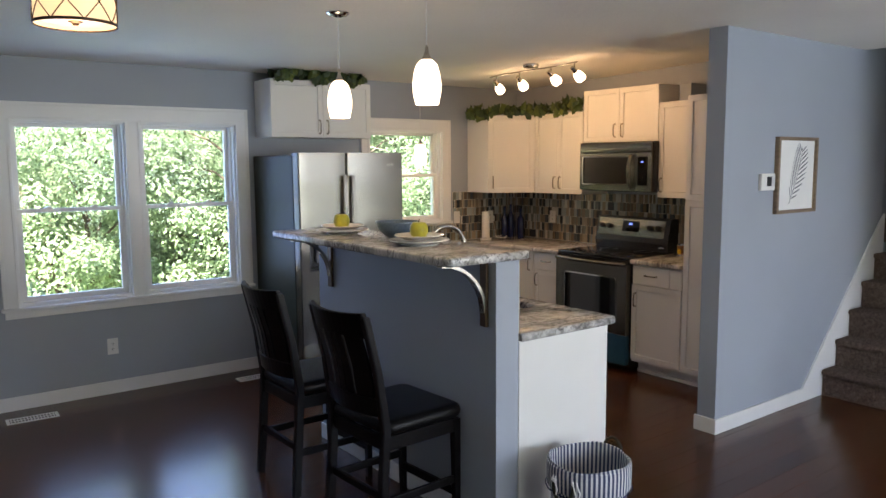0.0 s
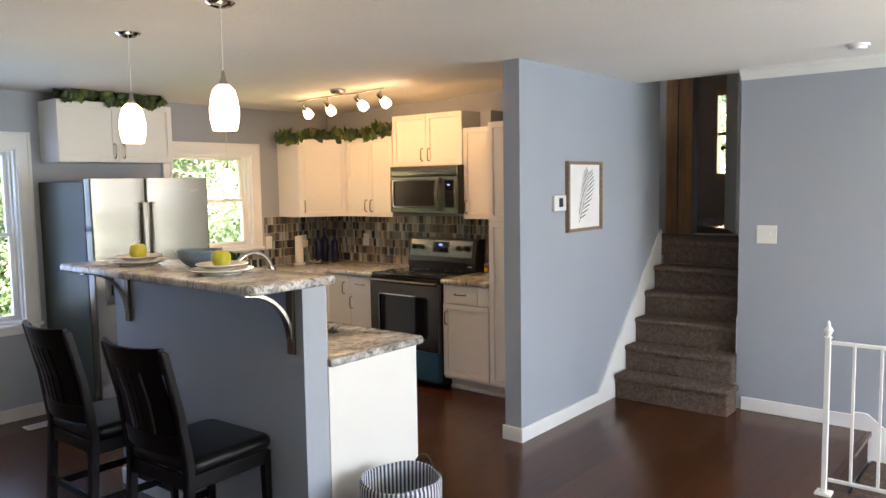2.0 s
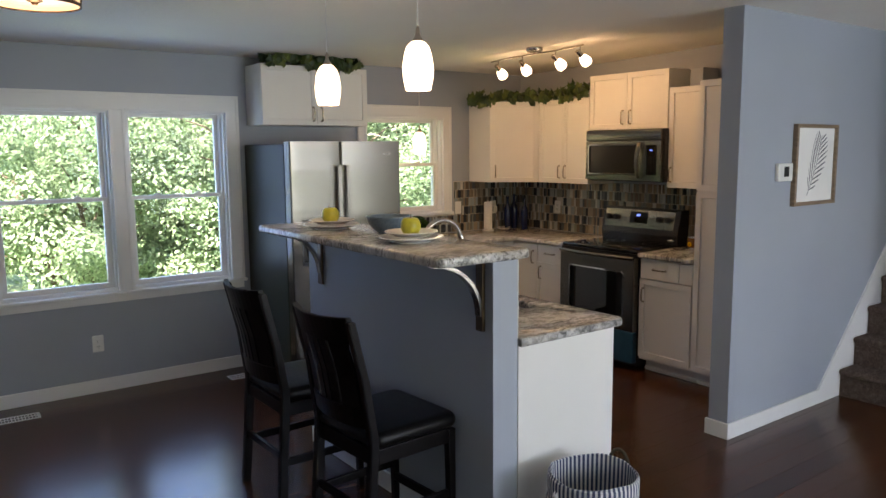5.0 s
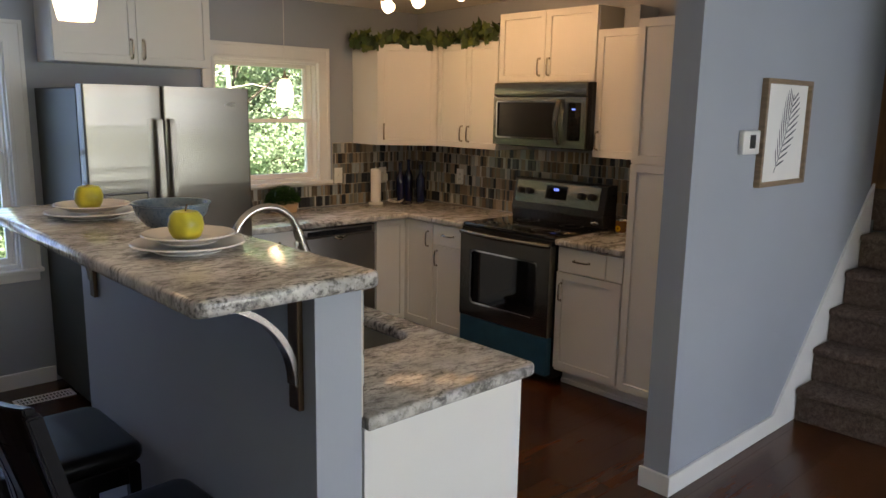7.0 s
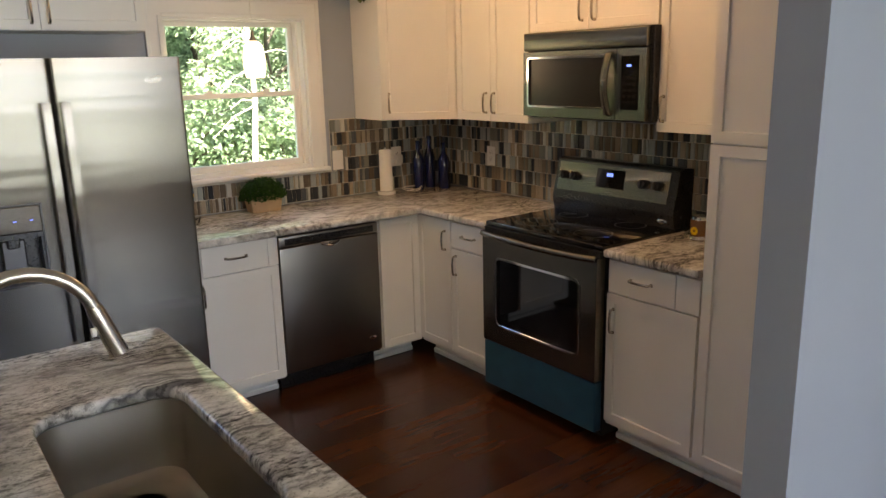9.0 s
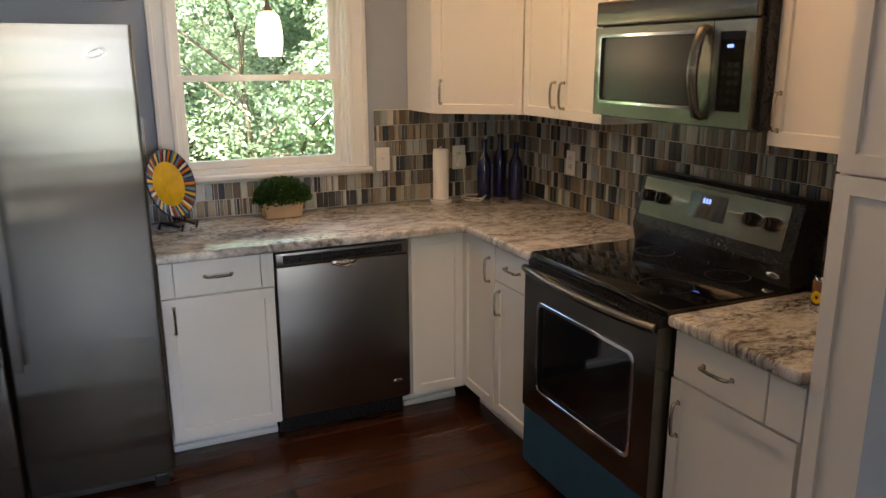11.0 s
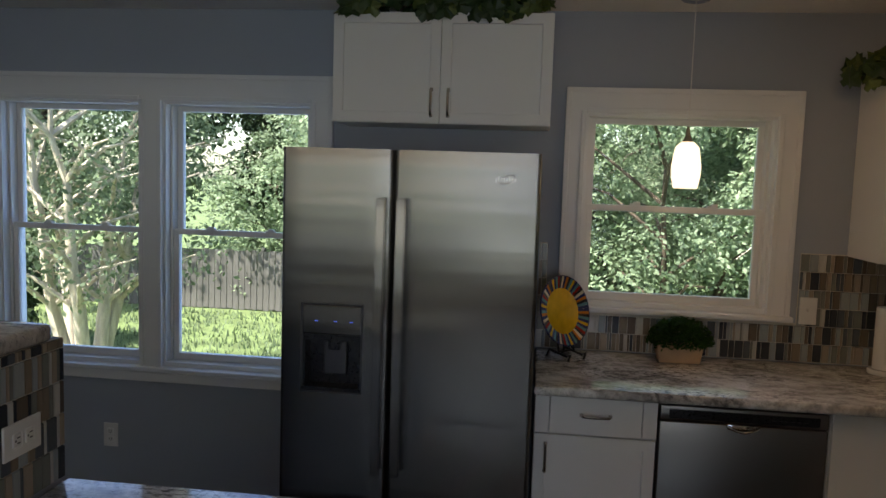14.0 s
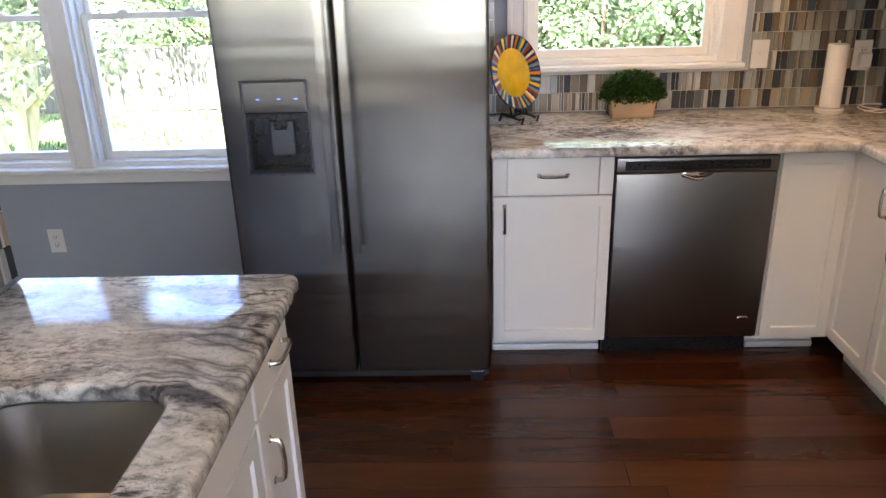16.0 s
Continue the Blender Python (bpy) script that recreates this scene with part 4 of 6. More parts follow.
def bowed(x0, x1, y, t, z0, z1, holes=()):
    """A door with rounded upright front edges: back at y, front at y - t."""
    bm = slab_with_holes("y", y - t, y, x0, x1, z0, z1, holes)
    bmesh.ops.bevel(bm, geom=[e for e in bm.edges if len(e.link_faces) == 2 and e.calc_face_angle(0) > 1 and all(v.co.y < y - t + 1e-4 and min(abs(v.co.x - x0), abs(v.co.x - x1)) < 1e-4 for v in e.verts) and abs(e.verts[0].co.z - e.verts[1].co.z) > 0.1], offset=0.014, segments=4, affect="EDGES", profile=0.5)
    return bm


def fridge():
    c = thing("refrigerator", "stainless steel side-by-side refrigerator with dark grey sides", "refrigerator", pose(2.83, 5.84, 0))
    d, front = 0.70, 0.79
    part("case", bx(0.0, 0.908, -d, 0, 0.04, 1.735, 0.006), M_FRIDGE_SIDE, c, "dark grey painted case")
    part("grille", bx(0.01, 0.90, -d + 0.005, -d + 0.06, 0.015, 0.095, 0.006), M_STEEL_DARK, c, "dark grey base grille")
    for x in (0.03, 0.83):
        part("foot", bx(x, x + 0.055, -d - 0.008, -d + 0.03, 0.0, 0.045, 0.004), M_BLACK, c)
    for x in (0.02, 0.83):
        part("hinge_cover", bx(x, x + 0.06, -d - 0.05, -d + 0.06, 1.735, 1.752, 0.005), M_STEEL_DARK, c)
    z0, z1 = 0.10, 1.752
    hole = (0.082, 0.300, 0.885, 1.200)
    left = part("freezer_door", bowed(0.002, 0.397, -d - 0.006, 0.084, z0, z1, holes=(hole,)), M_STEEL, c, "stainless steel freezer door", True)
    right = part("fridge_door", bowed(0.405, 0.906, -d - 0.006, 0.084, z0, z1), M_STEEL, c, "stainless steel door", True)
    f = -d - 0.09
    # long bowed handles
    for x, door in ((0.366, left), (0.436, right)):
        bm = bmesh.new()
        rows = []
        for k in range(13):
            u = k / 12
            out = f - 0.036 - 0.014 * math.sin(math.pi * u)
            rows.append([bm.verts.new((x + dx * 0.0165, out + dy * 0.007, 0.60 + 0.985 * u)) for dx, dy in ((-1, -1), (1, -1), (1, 1), (-1, 1))])
        for a, b in zip(rows, rows[1:]):
            for i in range(4):
                bm.faces.new((a[i], a[(i + 1) % 4], b[(i + 1) % 4], b[i]))
        bm.faces.new(rows[0])
        bm.faces.new(rows[-1])
        bmesh.ops.recalc_face_normals(bm, faces=bm.faces[:])
        bmesh.ops.bevel(bm, geom=[e for e in bm.edges if e.calc_face_angle(0) > 1.0], offset=0.004, segments=3, affect="EDGES")
        bm = merge(bm, bx(x - 0.011, x + 0.011, f - 0.034, f + 0.004, 0.612, 0.650, 0.003), bx(x - 0.011, x + 0.011, f - 0.034, f + 0.004, 1.535, 1.573, 0.003))
        part("handle", bm, M_STEEL, door, "long flat bowed steel handle", True)
    # dispenser
    ds = part("dispenser", merge(bx(hole[0], hole[1], f + 0.07, f + 0.082, 0.885, 1.20), bx(hole[0], hole[0] + 0.012, f + 0.004, f + 0.07, 0.885, 1.09), bx(hole[1] - 0.012, hole[1], f + 0.004, f + 0.07, 0.885, 1.09), bx(hole[0], hole[1], f - 0.004, f + 0.07, 0.885, 0.900), bx(hole[0] + 0.012, hole[1] - 0.012, f + 0.004, f + 0.07, 1.07, 1.09)), M_BLACK, left, "dark recessed ice and water dispenser")
    part("dispenser_panel", bx(hole[0] + 0.002, hole[1] - 0.002, f - 0.003, f + 0.02, 1.092, 1.198, 0.004), M_STEEL, ds, "grey control panel with blue lights")
    part("paddle", bx(0.15, 0.235, f + 0.045, f + 0.06, 0.935, 1.06, 0.006), M_STEEL_DARK, ds)
    part("spout", bx(0.17, 0.215, f + 0.02, f + 0.06, 1.03, 1.07, 0.006), M_BLACK, ds)
    for x in (0.135, 0.205, 0.262):
        part("indicator", bx(x - 0.006, x + 0.006, f - 0.0045, f - 0.003, 1.139, 1.142), M_DISPLAY, ds, "tiny blue light")
    part("frame", merge(bx(hole[0] - 0.005, hole[0] + 0.003, f - 0.004, f + 0.01, 0.88, 1.205, 0.002), bx(hole[1] - 0.003, hole[1] + 0.005, f - 0.004, f + 0.01, 0.88, 1.205, 0.002), bx(hole[0] + 0.003, hole[1] - 0.003, f - 0.004, f + 0.01, 1.198, 1.205, 0.002), bx(hole[0] + 0.003, hole[1] - 0.003, f - 0.0055, f + 0.01, 0.88, 0.887, 0.002)), M_STEEL_DARK, ds, "dark thin rim")
    logo_bar(0.752, 0.826, 1.647, 1.676, f, right)
    return c


fridge()


def dishwasher():
    c = thing("dishwasher", "stainless steel dishwasher with a dark control strip", "dishwasher", pose(4.203, 5.85, 0))
    d = 0.565
    part("tub", bx(0.006, 0.596, -d, 0, 0.10, 0.862), M_BLACK, c)
    part("toe_panel", bx(0.006, 0.596, -d + 0.075, -d + 0.095, 0.0, 0.10), M_BLACK, c, "black toe panel")
    door = part("door", bx(0.006, 0.596, -d - 0.030, -d, 0.118, 0.800, 0.006, 3), M_STEEL_SOFT, c, "brushed steel door", True)
    top = part("control_strip", bx(0.006, 0.596, -d - 0.030, -d, 0.802, 0.860, 0.005, 3), M_STEEL_SOFT, c, "steel rim", True)
    part("control_panel", bx(0.038, 0.565, -d - 0.0335, -d - 0.028, 0.812, 0.846, 0.002), M_BLACK, top, "black button strip")
    for k in range(6):
        part("button", bx(0.40 + 0.022 * k, 0.413 + 0.022 * k, -d - 0.0345, -d - 0.033, 0.825, 0.828), M_STEEL_DARK, top)
    pts = [(0.245 + 0.11 * k / 10, -d - 0.031 - 0.012 * math.sin(math.pi * k / 10), 0.795 - 0.016 * math.sin(math.pi * k / 10)) for k in range(11)]
    part("handle", merge(tube(pts, 0.006, 8), bx(0.247, 0.353, -d - 0.033, -d - 0.028, 0.782, 0.801, 0.002)), M_CHROME, door, "polished pocket handle", True)
    oval_badge(0.535, 0.20, -d - 0.030, door)
    return c


dishwasher()


def range_oven():
    """Local x runs towards -y, front faces -x."""
    c = thing("range", "black glass-top range with steel door and blue-filmed drawer", "stove", east(4.625, 0, 5.675))
    w, d = 0.770, 0.615
    part("case", bx(0.004, w - 0.004, -d + 0.02, 0, 0.03, 0.900), M_BLACK, c, "black enamelled case")
    top = part("cooktop", bx(-0.002, w + 0.002, -d - 0.008, -0.06, 0.900, 0.924, 0.006, 3), M_GLASSTOP, c, "black ceramic glass cooktop", True)
    for x, y, r in ((0.20, -0.20, 0.075), (0.57, -0.20, 0.075), (0.20, -0.46, 0.105), (0.57, -0.46, 0.09)):
        ring = lathe([(r, 0.0004), (r - 0.002, 0.0006), (r - 0.004, 0.0004)], 40, (x, y, 0.924))
        part("burner_ring", ring, M_STEEL_DARK, top, "faint burner ring")
    door = part("oven_door", merge(slab_with_holes("y", -d - 0.035, -d + 0.018, 0.006, w - 0.006, 0.305, 0.868, ((0.105, w - 0.105, 0.40, 0.755),))), M_STEEL, c, "brushed steel oven door")
    part("oven_window", bx(0.100, w - 0.100, -d - 0.026, -d - 0.015, 0.395, 0.760), M_GLASSTOP, door, "black oven window")
    trim = part("window_trim", prism(rounded(0.10, w - 0.10, 0.395, 0.760, 0.03), 0, 0.0045, 0.001, 1, [list(reversed(rounded(0.113, w - 0.113, 0.408, 0.747, 0.025)))]), M_CHROME, door, "bright window trim")
    trim.matrix_basis = Matrix.Translation((0, -d - 0.035, 0)) @ pose(0, 0, 0, 90, 0, 0)
    pts = [(0.012 + (w - 0.024) * k / 16, -d - 0.040 - 0.034 * math.sin(math.pi * k / 16) ** 0.6, 0.868) for k in range(17)]
    bm = tube(pts, 0.015, 10)
    part("handle", bm, M_STEEL, door, "curved steel bar handle", True)
    part("trim_strip", bx(0.004, w - 0.004, -d - 0.02, -d + 0.02, 0.870, 0.899), M_BLACK, c)
    part("drawer", bx(0.006, w - 0.006, -d - 0.030, -d + 0.018, 0.060, 0.298, 0.006), M_BLUE_FILM, c, "drawer front under blue protective film")
    # backguard
    prof = [(-0.135, 0.924), (-0.150, 0.990), (-0.105, 1.190), (-0.070, 1.200), (-0.005, 1.195), (-0.005, 0.90), (-0.06, 0.90), (-0.10, 0.924)]
    bg = part("backguard", moved(prism(prof, 0, w, 0.0), Matrix(((0, 0, 1, 0), (1, 0, 0, 0), (0, 1, 0, 0), (0, 0, 0, 1)))), M_BLACK, c, "black control backguard")
    tilt = math.atan2(0.045, 0.20)
    face = Matrix.Translation((0, -0.150, 0.990)) @ Matrix.Rotation(-tilt, 4, "X")
    part("control_plate", moved(bx(0.022, w - 0.045, -0.004, 0.002, 0.045, 0.195, 0.002), face), M_STEEL, bg, "steel control plate")
    part("display", moved(bx(0.285, 0.465, -0.006, -0.003, 0.085, 0.178, 0.002), face), M_GLASSTOP, bg, "black clock display")
    part("clock_digits", merge(*[moved(bx(0.352 + 0.014 * k, 0.361 + 0.014 * k, -0.0068, -0.006, 0.142, 0.160), face) for k in range(3)]), M_DISPLAY, bg, "blue clock digits")
    for x in (0.065, 0.145, 0.585, 0.668):
        k = lathe([(0, 0.030), (0.018, 0.030), (0.022, 0.026), (0.025, 0.0)], 24)
        kb = part("knob", moved(k, face @ Matrix.Translation((x, -0.004, 0.125)) @ Matrix.Rotation(math.pi / 2, 4, "X")), M_BLACK, bg, "black control knob", True)
        part("grip", moved(bx(x - 0.005, x + 0.005, -0.042, -0.030, 0.105, 0.145, 0.002), face), M_BLACK, kb)
    logo_bar(0.33, 0.40, 1.045, 1.053, -0.141, bg)
    oval_badge(w - 0.06, 0.955, -0.148, bg, 0.028, 0.010)
    return c


range_oven()


def microwave():
    c = thing("microwave", "stainless steel over-the-range microwave", "microwave", east(4.612, 1.430))
    w, d, h = 0.772, 0.37, 0.403
    part("case", bx(0, w, -d, 0, 0.0, h, 0.003), M_BLACK, c, "black case")
    part("vent_band", bx(0, w - 0.018, -d - 0.030, -d, 0.315, h - 0.002, 0.008, 3), M_STEEL, c, "steel vent band", True)
    hole = (0.034, 0.528, 0.054, 0.280)
    door = part("door", slab_with_holes("y", -d - 0.028, -d, 0.0, 0.590, 0.004, 0.311, (hole,)), M_STEEL, c, "steel door")
    part("door_window", bx(hole[0], hole[1], -d - 0.020, -d - 0.012, hole[2], hole[3]), M_SMOKED, door, "dark door window")
    trim = part("window_trim", prism(rounded(hole[0] - 0.008, hole[1] + 0.008, hole[2] - 0.008, hole[3] + 0.008, 0.018), 0, 0.003, 0.001, 1, [list(reversed(rounded(hole[0] + 0.003, hole[1] - 0.003, hole[2] + 0.003, hole[3] - 0.003, 0.012)))]), M_CHROME, door)
    trim.matrix_basis = Matrix.Translation((0, -d - 0.028, 0)) @ pose(0, 0, 0, 90, 0, 0)
    pts = [(0.560, -d - 0.028, 0.030)] + [(0.560, -d - 0.045 - 0.026 * math.sin(math.pi * k / 12), 0.035 + 0.25 * k / 12) for k in range(13)] + [(0.560, -d - 0.028, 0.290)]
    bm = tube(pts, 0.014, 12)
    bmesh.ops.scale(bm, vec=(1.3, 1, 1), space=Matrix.Translation((-0.560, 0, 0)), verts=bm.verts[:])
    part("handle", bm, M_STEEL, door, "bowed steel handle", True)
    panel = part("control_frame", slab_with_holes("y", -d - 0.028, -d, 0.594, w - 0.018, 0.004, 0.311, ((0.620, 0.718, 0.050, 0.280),)), M_STEEL, c, "steel control frame")
    part("control_panel", bx(0.620, 0.718, -d - 0.024, -d - 0.010, 0.050, 0.280), M_GLASSTOP, panel, "black touch panel")
    part("display", bx(0.648, 0.672, -d - 0.0255, -d - 0.024, 0.234, 0.243), M_DISPLAY, panel, "blue clock")
    for r in range(5):
        for k in range(3):
            part("key", bx(0.626 + 0.028 * k, 0.644 + 0.028 * k, -d - 0.0250, -d - 0.024, 0.075 + 0.026 * r, 0.088 + 0.026 * r), M_SMOKED, panel)
    logo_bar(0.335, 0.40, 0.352, 0.362, -d - 0.030, c)
    part("under_plate", bx(0.02, w - 0.02, -d + 0.01, -0.02, -0.006, 0.0), M_STEEL_DARK, c)
    return c


microwave()


# ---------- lamps ----------
def pendant(x, y, z_top, z_bot, r, power):
    c = thing("pendant_lamp", "lit white glass pendant lamp on a thin cord", "pendant lamp", pose(x, y, ceiling_z(y)), "glass pendant lamps")
    part("canopy", lathe([(0, -0.026), (0.012, -0.026), (0.05, -0.016), (0.062, -0.004), (0.062, 0.0)], 28), M_CHROME, c, "round chrome canopy", True)
    h = z_top - z_bot
    t, b = z_top - ceiling_z(y), z_bot - ceiling_z(y)
    part("cord", tube([(0, 0, -0.02), (0, 0, t + 0.045)], 0.0022, 6), M_PLASTIC, c)
    part("socket_cap", lathe([(0.003, t + 0.055), (0.007, t + 0.045), (0.010, t + 0.02), (0.020, t + 0.002), (0.022, t - 0.006), (0.0, t - 0.006)], 20), M_NICKEL, c, "tapered nickel socket cap", True)
    prof = [(0.020, t - 0.004), (0.030, t - 0.010), (0.046, t - 0.14 * h), (r * 0.90, t - 0.32 * h), (r, t - 0.55 * h), (r * 0.97, t - 0.75 * h), (r * 0.82, b + 0.004), (r * 0.79, b), (r * 0.76, b + 0.004), (r * 0.92, t - 0.75 * h), (r * 0.94, t - 0.55 * h)]
    part("shade", lathe(prof, 32), M_SHADE, c, "lit opal glass shade", True)
    bulb("pendant_bulb", x, y, z_bot - 0.03, power)
    return c


pendant(2.375, 3.612, 2.110, 1.911, 0.064, 0.17)
pendant(2.318, 2.750, 2.118, 1.923, 0.062, 0.17)
pendant(4.315, 5.62, 1.842, 1.650, 0.058, 0.12)


def drum_lamp():
    c = thing("ceiling_lamp", "drum ceiling lamp with cream shade and bronze lattice", "ceiling lamp", pose(1.095, 3.515, CEIL))
    r, t, b = 0.155, -0.055, -0.205
    part("canopy", lathe([(0, -0.03), (0.05, -0.028), (0.065, -0.01), (0.065, 0)], 28), M_BRONZE, c, smooth=True)
    part("stem", tube([(0, 0, -0.02), (0, 0, -0.20)], 0.006, 8), M_BRONZE, c)
    part("shade", lathe([(r, t), (r, b), (r - 0.003, b), (r - 0.003, t), (r, t)], 48), M_DRUM, c, "cream fabric shade glowing warmly", True)
    part("diffuser", lathe([(0, b + 0.016), (r - 0.006, b + 0.016), (r - 0.006, b + 0.012), (0, b + 0.012)], 40), M_DRUM, c, "frosted bottom diffuser")
    part("finial", lathe([(0, b - 0.006), (0.010, b - 0.004), (0.014, b + 0.004), (0.03, b + 0.010), (0.03, b + 0.012)], 20), M_BRONZE, c, smooth=True)
    for z in (t, b):
        part("rim", lathe([(r + 0.001, z - 0.006), (r + 0.006, z - 0.006), (r + 0.006, z + 0.006), (r + 0.001, z + 0.006)], 48), M_BRONZE, c, "bronze rim")
    n = 8
    for k in range(n):
        a0, a1 = 2 * math.pi * k / n, 2 * math.pi * (k + 1) / n
        for za, zb in ((t, b), (b, t)):
            pts = [((r + 0.004) * math.cos(a0 + (a1 - a0) * q / 6), (r + 0.004) * math.sin(a0 + (a1 - a0) * q / 6), za + (zb - za) * q / 6) for q in range(7)]
            part("lattice_bar", tube(pts, 0.0025, 6), M_BRONZE, c)
    bulb("drum_bulb", 1.095, 3.515, CEIL - 0.24, 0.12)
    return c


drum_lamp()


def track_lamp():
    c = thing("track_lamp", "brushed nickel ceiling track lamp with four lit glass heads", "ceiling lamp", pose(4.55, 4.45, ceiling_z(4.45), -1.37))
    part("canopy", lathe([(0, -0.030), (0.055, -0.028), (0.062, -0.015), (0.062, 0)], 28), M_NICKEL, c, smooth=True)
    part("bar", tube([(0.02 * math.sin(k / 16 * 2 * math.pi), -0.49 + 0.98 * k / 16, -0.045) for k in range(17)], 0.006, 8), M_NICKEL, c, "gently waved nickel bar", True)
    for y in (0.41, 0.13, -0.22, -0.46):
        d = Vector((0.62, 0.12 if y > 0 else -0.10, -0.55)).normalized()
        p = Vector((0.0, y, -0.045))
        arm = part("arm", tube([p, p + Vector((0, 0, -0.055))], 0.0045, 8), M_NICKEL, c)
        q = p + Vector((0, 0, -0.062))
        part("socket", tube([q - d * 0.035, q + d * 0.015], 0.017, 14), M_NICKEL, arm, smooth=True)
        ring = [q + d * s for s in (0.012, 0.022, 0.045, 0.075, 0.092)]
        part("glass_cup", tube(ring, [0.016, 0.026, 0.036, 0.040, 0.034], 18), M_BULBGLASS, arm, "lit frosted glass cup", True)
        e = Vector((4.55, 4.45, ceiling_z(4.45))) + q + d * 0.13
        bulb("track_bulb", e.x, e.y, e.z, 0.09, (1.0, 0.60, 0.29), 0.08)
        data = bpy.data.lights.new("track_beam", "SPOT")
        data.energy, data.color, data.shadow_soft_size, data.spot_size, data.spot_blend = 0.56, (1.0, 0.60, 0.29), 0.05, radians(165), 0.6
        new("track_beam", data).matrix_basis = look(e, e + d)
    return c


track_lamp()


# ---------- greenery on the cabinets ----------
def ivy_leaf_mesh():
    me = bpy.data.meshes.new("ivy_leaf")
    out = [(0, 0), (0.022, -0.008), (0.032, 0.012), (0.020, 0.022), (0.030, 0.038), (0.014, 0.042), (0, 0.066), (-0.014, 0.042), (-0.030, 0.038), (-0.020, 0.022), (-0.032, 0.012), (-0.022, -0.008)]
    vs = [(0, 0.025, 0.006)] + [(x, y, -0.25 * abs(x) - 1.2 * max(0, y - 0.03) ** 1.5) for x, y in out]
    me.from_pydata(vs, [], [(0, 1 + k, 1 + (k + 1) % len(out)) for k in range(len(out))])
    me.materials.append(M_IVY_OB)
    return me


def leaf_ob_mat():
    m, n, l, b = mat("ivy_leaf_each")
    r = ramp(n, [(0.0, (0.012, 0.035, 0.006)), (0.55, (0.035, 0.075, 0.012)), (1.0, (0.13, 0.17, 0.03))])
    l.new(n.new("ShaderNodeObjectInfo").outputs["Random"], r.inputs[0])
    vein = noise_tex(n, l, 60.0)
    rs = ramp(n, [(0.3, (0.7, 0.7, 0.7)), (0.7, (1, 1, 1))])
    l.new(vein.outputs[0], rs.inputs[0])
    mx = n.new("ShaderNodeMix")
    mx.data_type, mx.blend_type = "RGBA", "MULTIPLY"
    mx.inputs[0].default_value = 1.0
    l.new(r.outputs[0], mx.inputs[6])
    l.new(rs.outputs[0], mx.inputs[7])
    l.new(mx.outputs[2], b.inputs["Base Color"])
    b.inputs["Roughness"].default_value = 0.5
    return m


M_IVY_OB = leaf_ob_mat()
IVY = ivy_leaf_mesh()


def garland(path, count, seed, label):
    rnd = random.Random(seed)
    c = thing("ivy_garland", label, "garland", pose(*path[0]))
    o = Vector(path[0])
    pts = [Vector(p) - o for p in path]
    fine = []
    for a, b in zip(pts, pts[1:]):
        fine += [a.lerp(b, k / 6) + Vector((rnd.uniform(-.01, .01), rnd.uniform(-.01, .01), rnd.uniform(0, .02))) for k in range(6)]
    part("vine", tube(fine + [pts[-1]], 0.004, 6), M_STEM, c, "thin brown vine")
    for k in range(count):
        t = (k + rnd.random()) / count * (len(fine) - 1)
        p = fine[int(t)].lerp(fine[min(int(t) + 1, len(fine) - 1)], t % 1)
        ob = new("leaf", IVY)
        ob.parent = c
        off = Vector((rnd.gauss(0, 0.028), rnd.gauss(0, 0.028), rnd.uniform(-0.004, 0.055)))
        s = rnd.uniform(0.85, 1.45)
        ob.matrix_basis = Matrix.LocRotScale(p + off, Euler((rnd.uniform(-0.5, 1.9), rnd.uniform(-0.7, 0.7), rnd.uniform(0, 6.28))), (s, s, s))
    return c


def drape(path, count, seed, label):
    """A garland with some leaves hanging over the cabinet's front edge."""
    c = garland(path, count, seed, label)
    rnd = random.Random(seed + 50)
    o = Vector(path[0])
    for k in range(count // 2):
        a = rnd.random() * (len(path) - 1.001)
        p = Vector(path[int(a)]).lerp(Vector(path[int(a) + 1]), a % 1) - o
        d = (Vector(path[int(a) + 1]) - Vector(path[int(a)])).normalized()
        side = Vector((-d.y, d.x, 0))
        if side.x + side.y > 0:
            side = -side
        ob = new("leaf", IVY)
        ob.parent = c
        s = rnd.uniform(0.9, 1.4)
        ob.matrix_basis = Matrix.LocRotScale(p + side * rnd.uniform(0.05, 0.075) + Vector((0, 0, rnd.uniform(-0.055, 0.03))), Euler((rnd.uniform(1.1, 2.0), rnd.uniform(-0.4, 0.4), math.atan2(side.y, side.x) + math.pi / 2 + rnd.uniform(-0.6, 0.6))), (s, s, s))
    return c


drape([(2.93, 5.60, 2.336), (3.10, 5.60, 2.345), (3.35, 5.605, 2.34), (3.55, 5.60, 2.345), (3.72, 5.61, 2.336)], 95, 3, "artificial green ivy garland on the fridge cabinet")
drape([(4.98, 5.73, 2.108), (5.07, 5.62, 2.112), (5.20, 5.50, 2.118), (5.36, 5.34, 2.12), (5.42, 5.15, 2.125), (5.42, 4.92, 2.125), (5.42, 4.68, 2.15)], 125, 9, "artificial green ivy garland on the corner cabinets")
solo("duct_box", bx(5.50, 5.694, 3.655, 3.765, 2.136, 2.275, 0.004), M_WALL, "grey boxed duct above the wall cabinet", "duct")


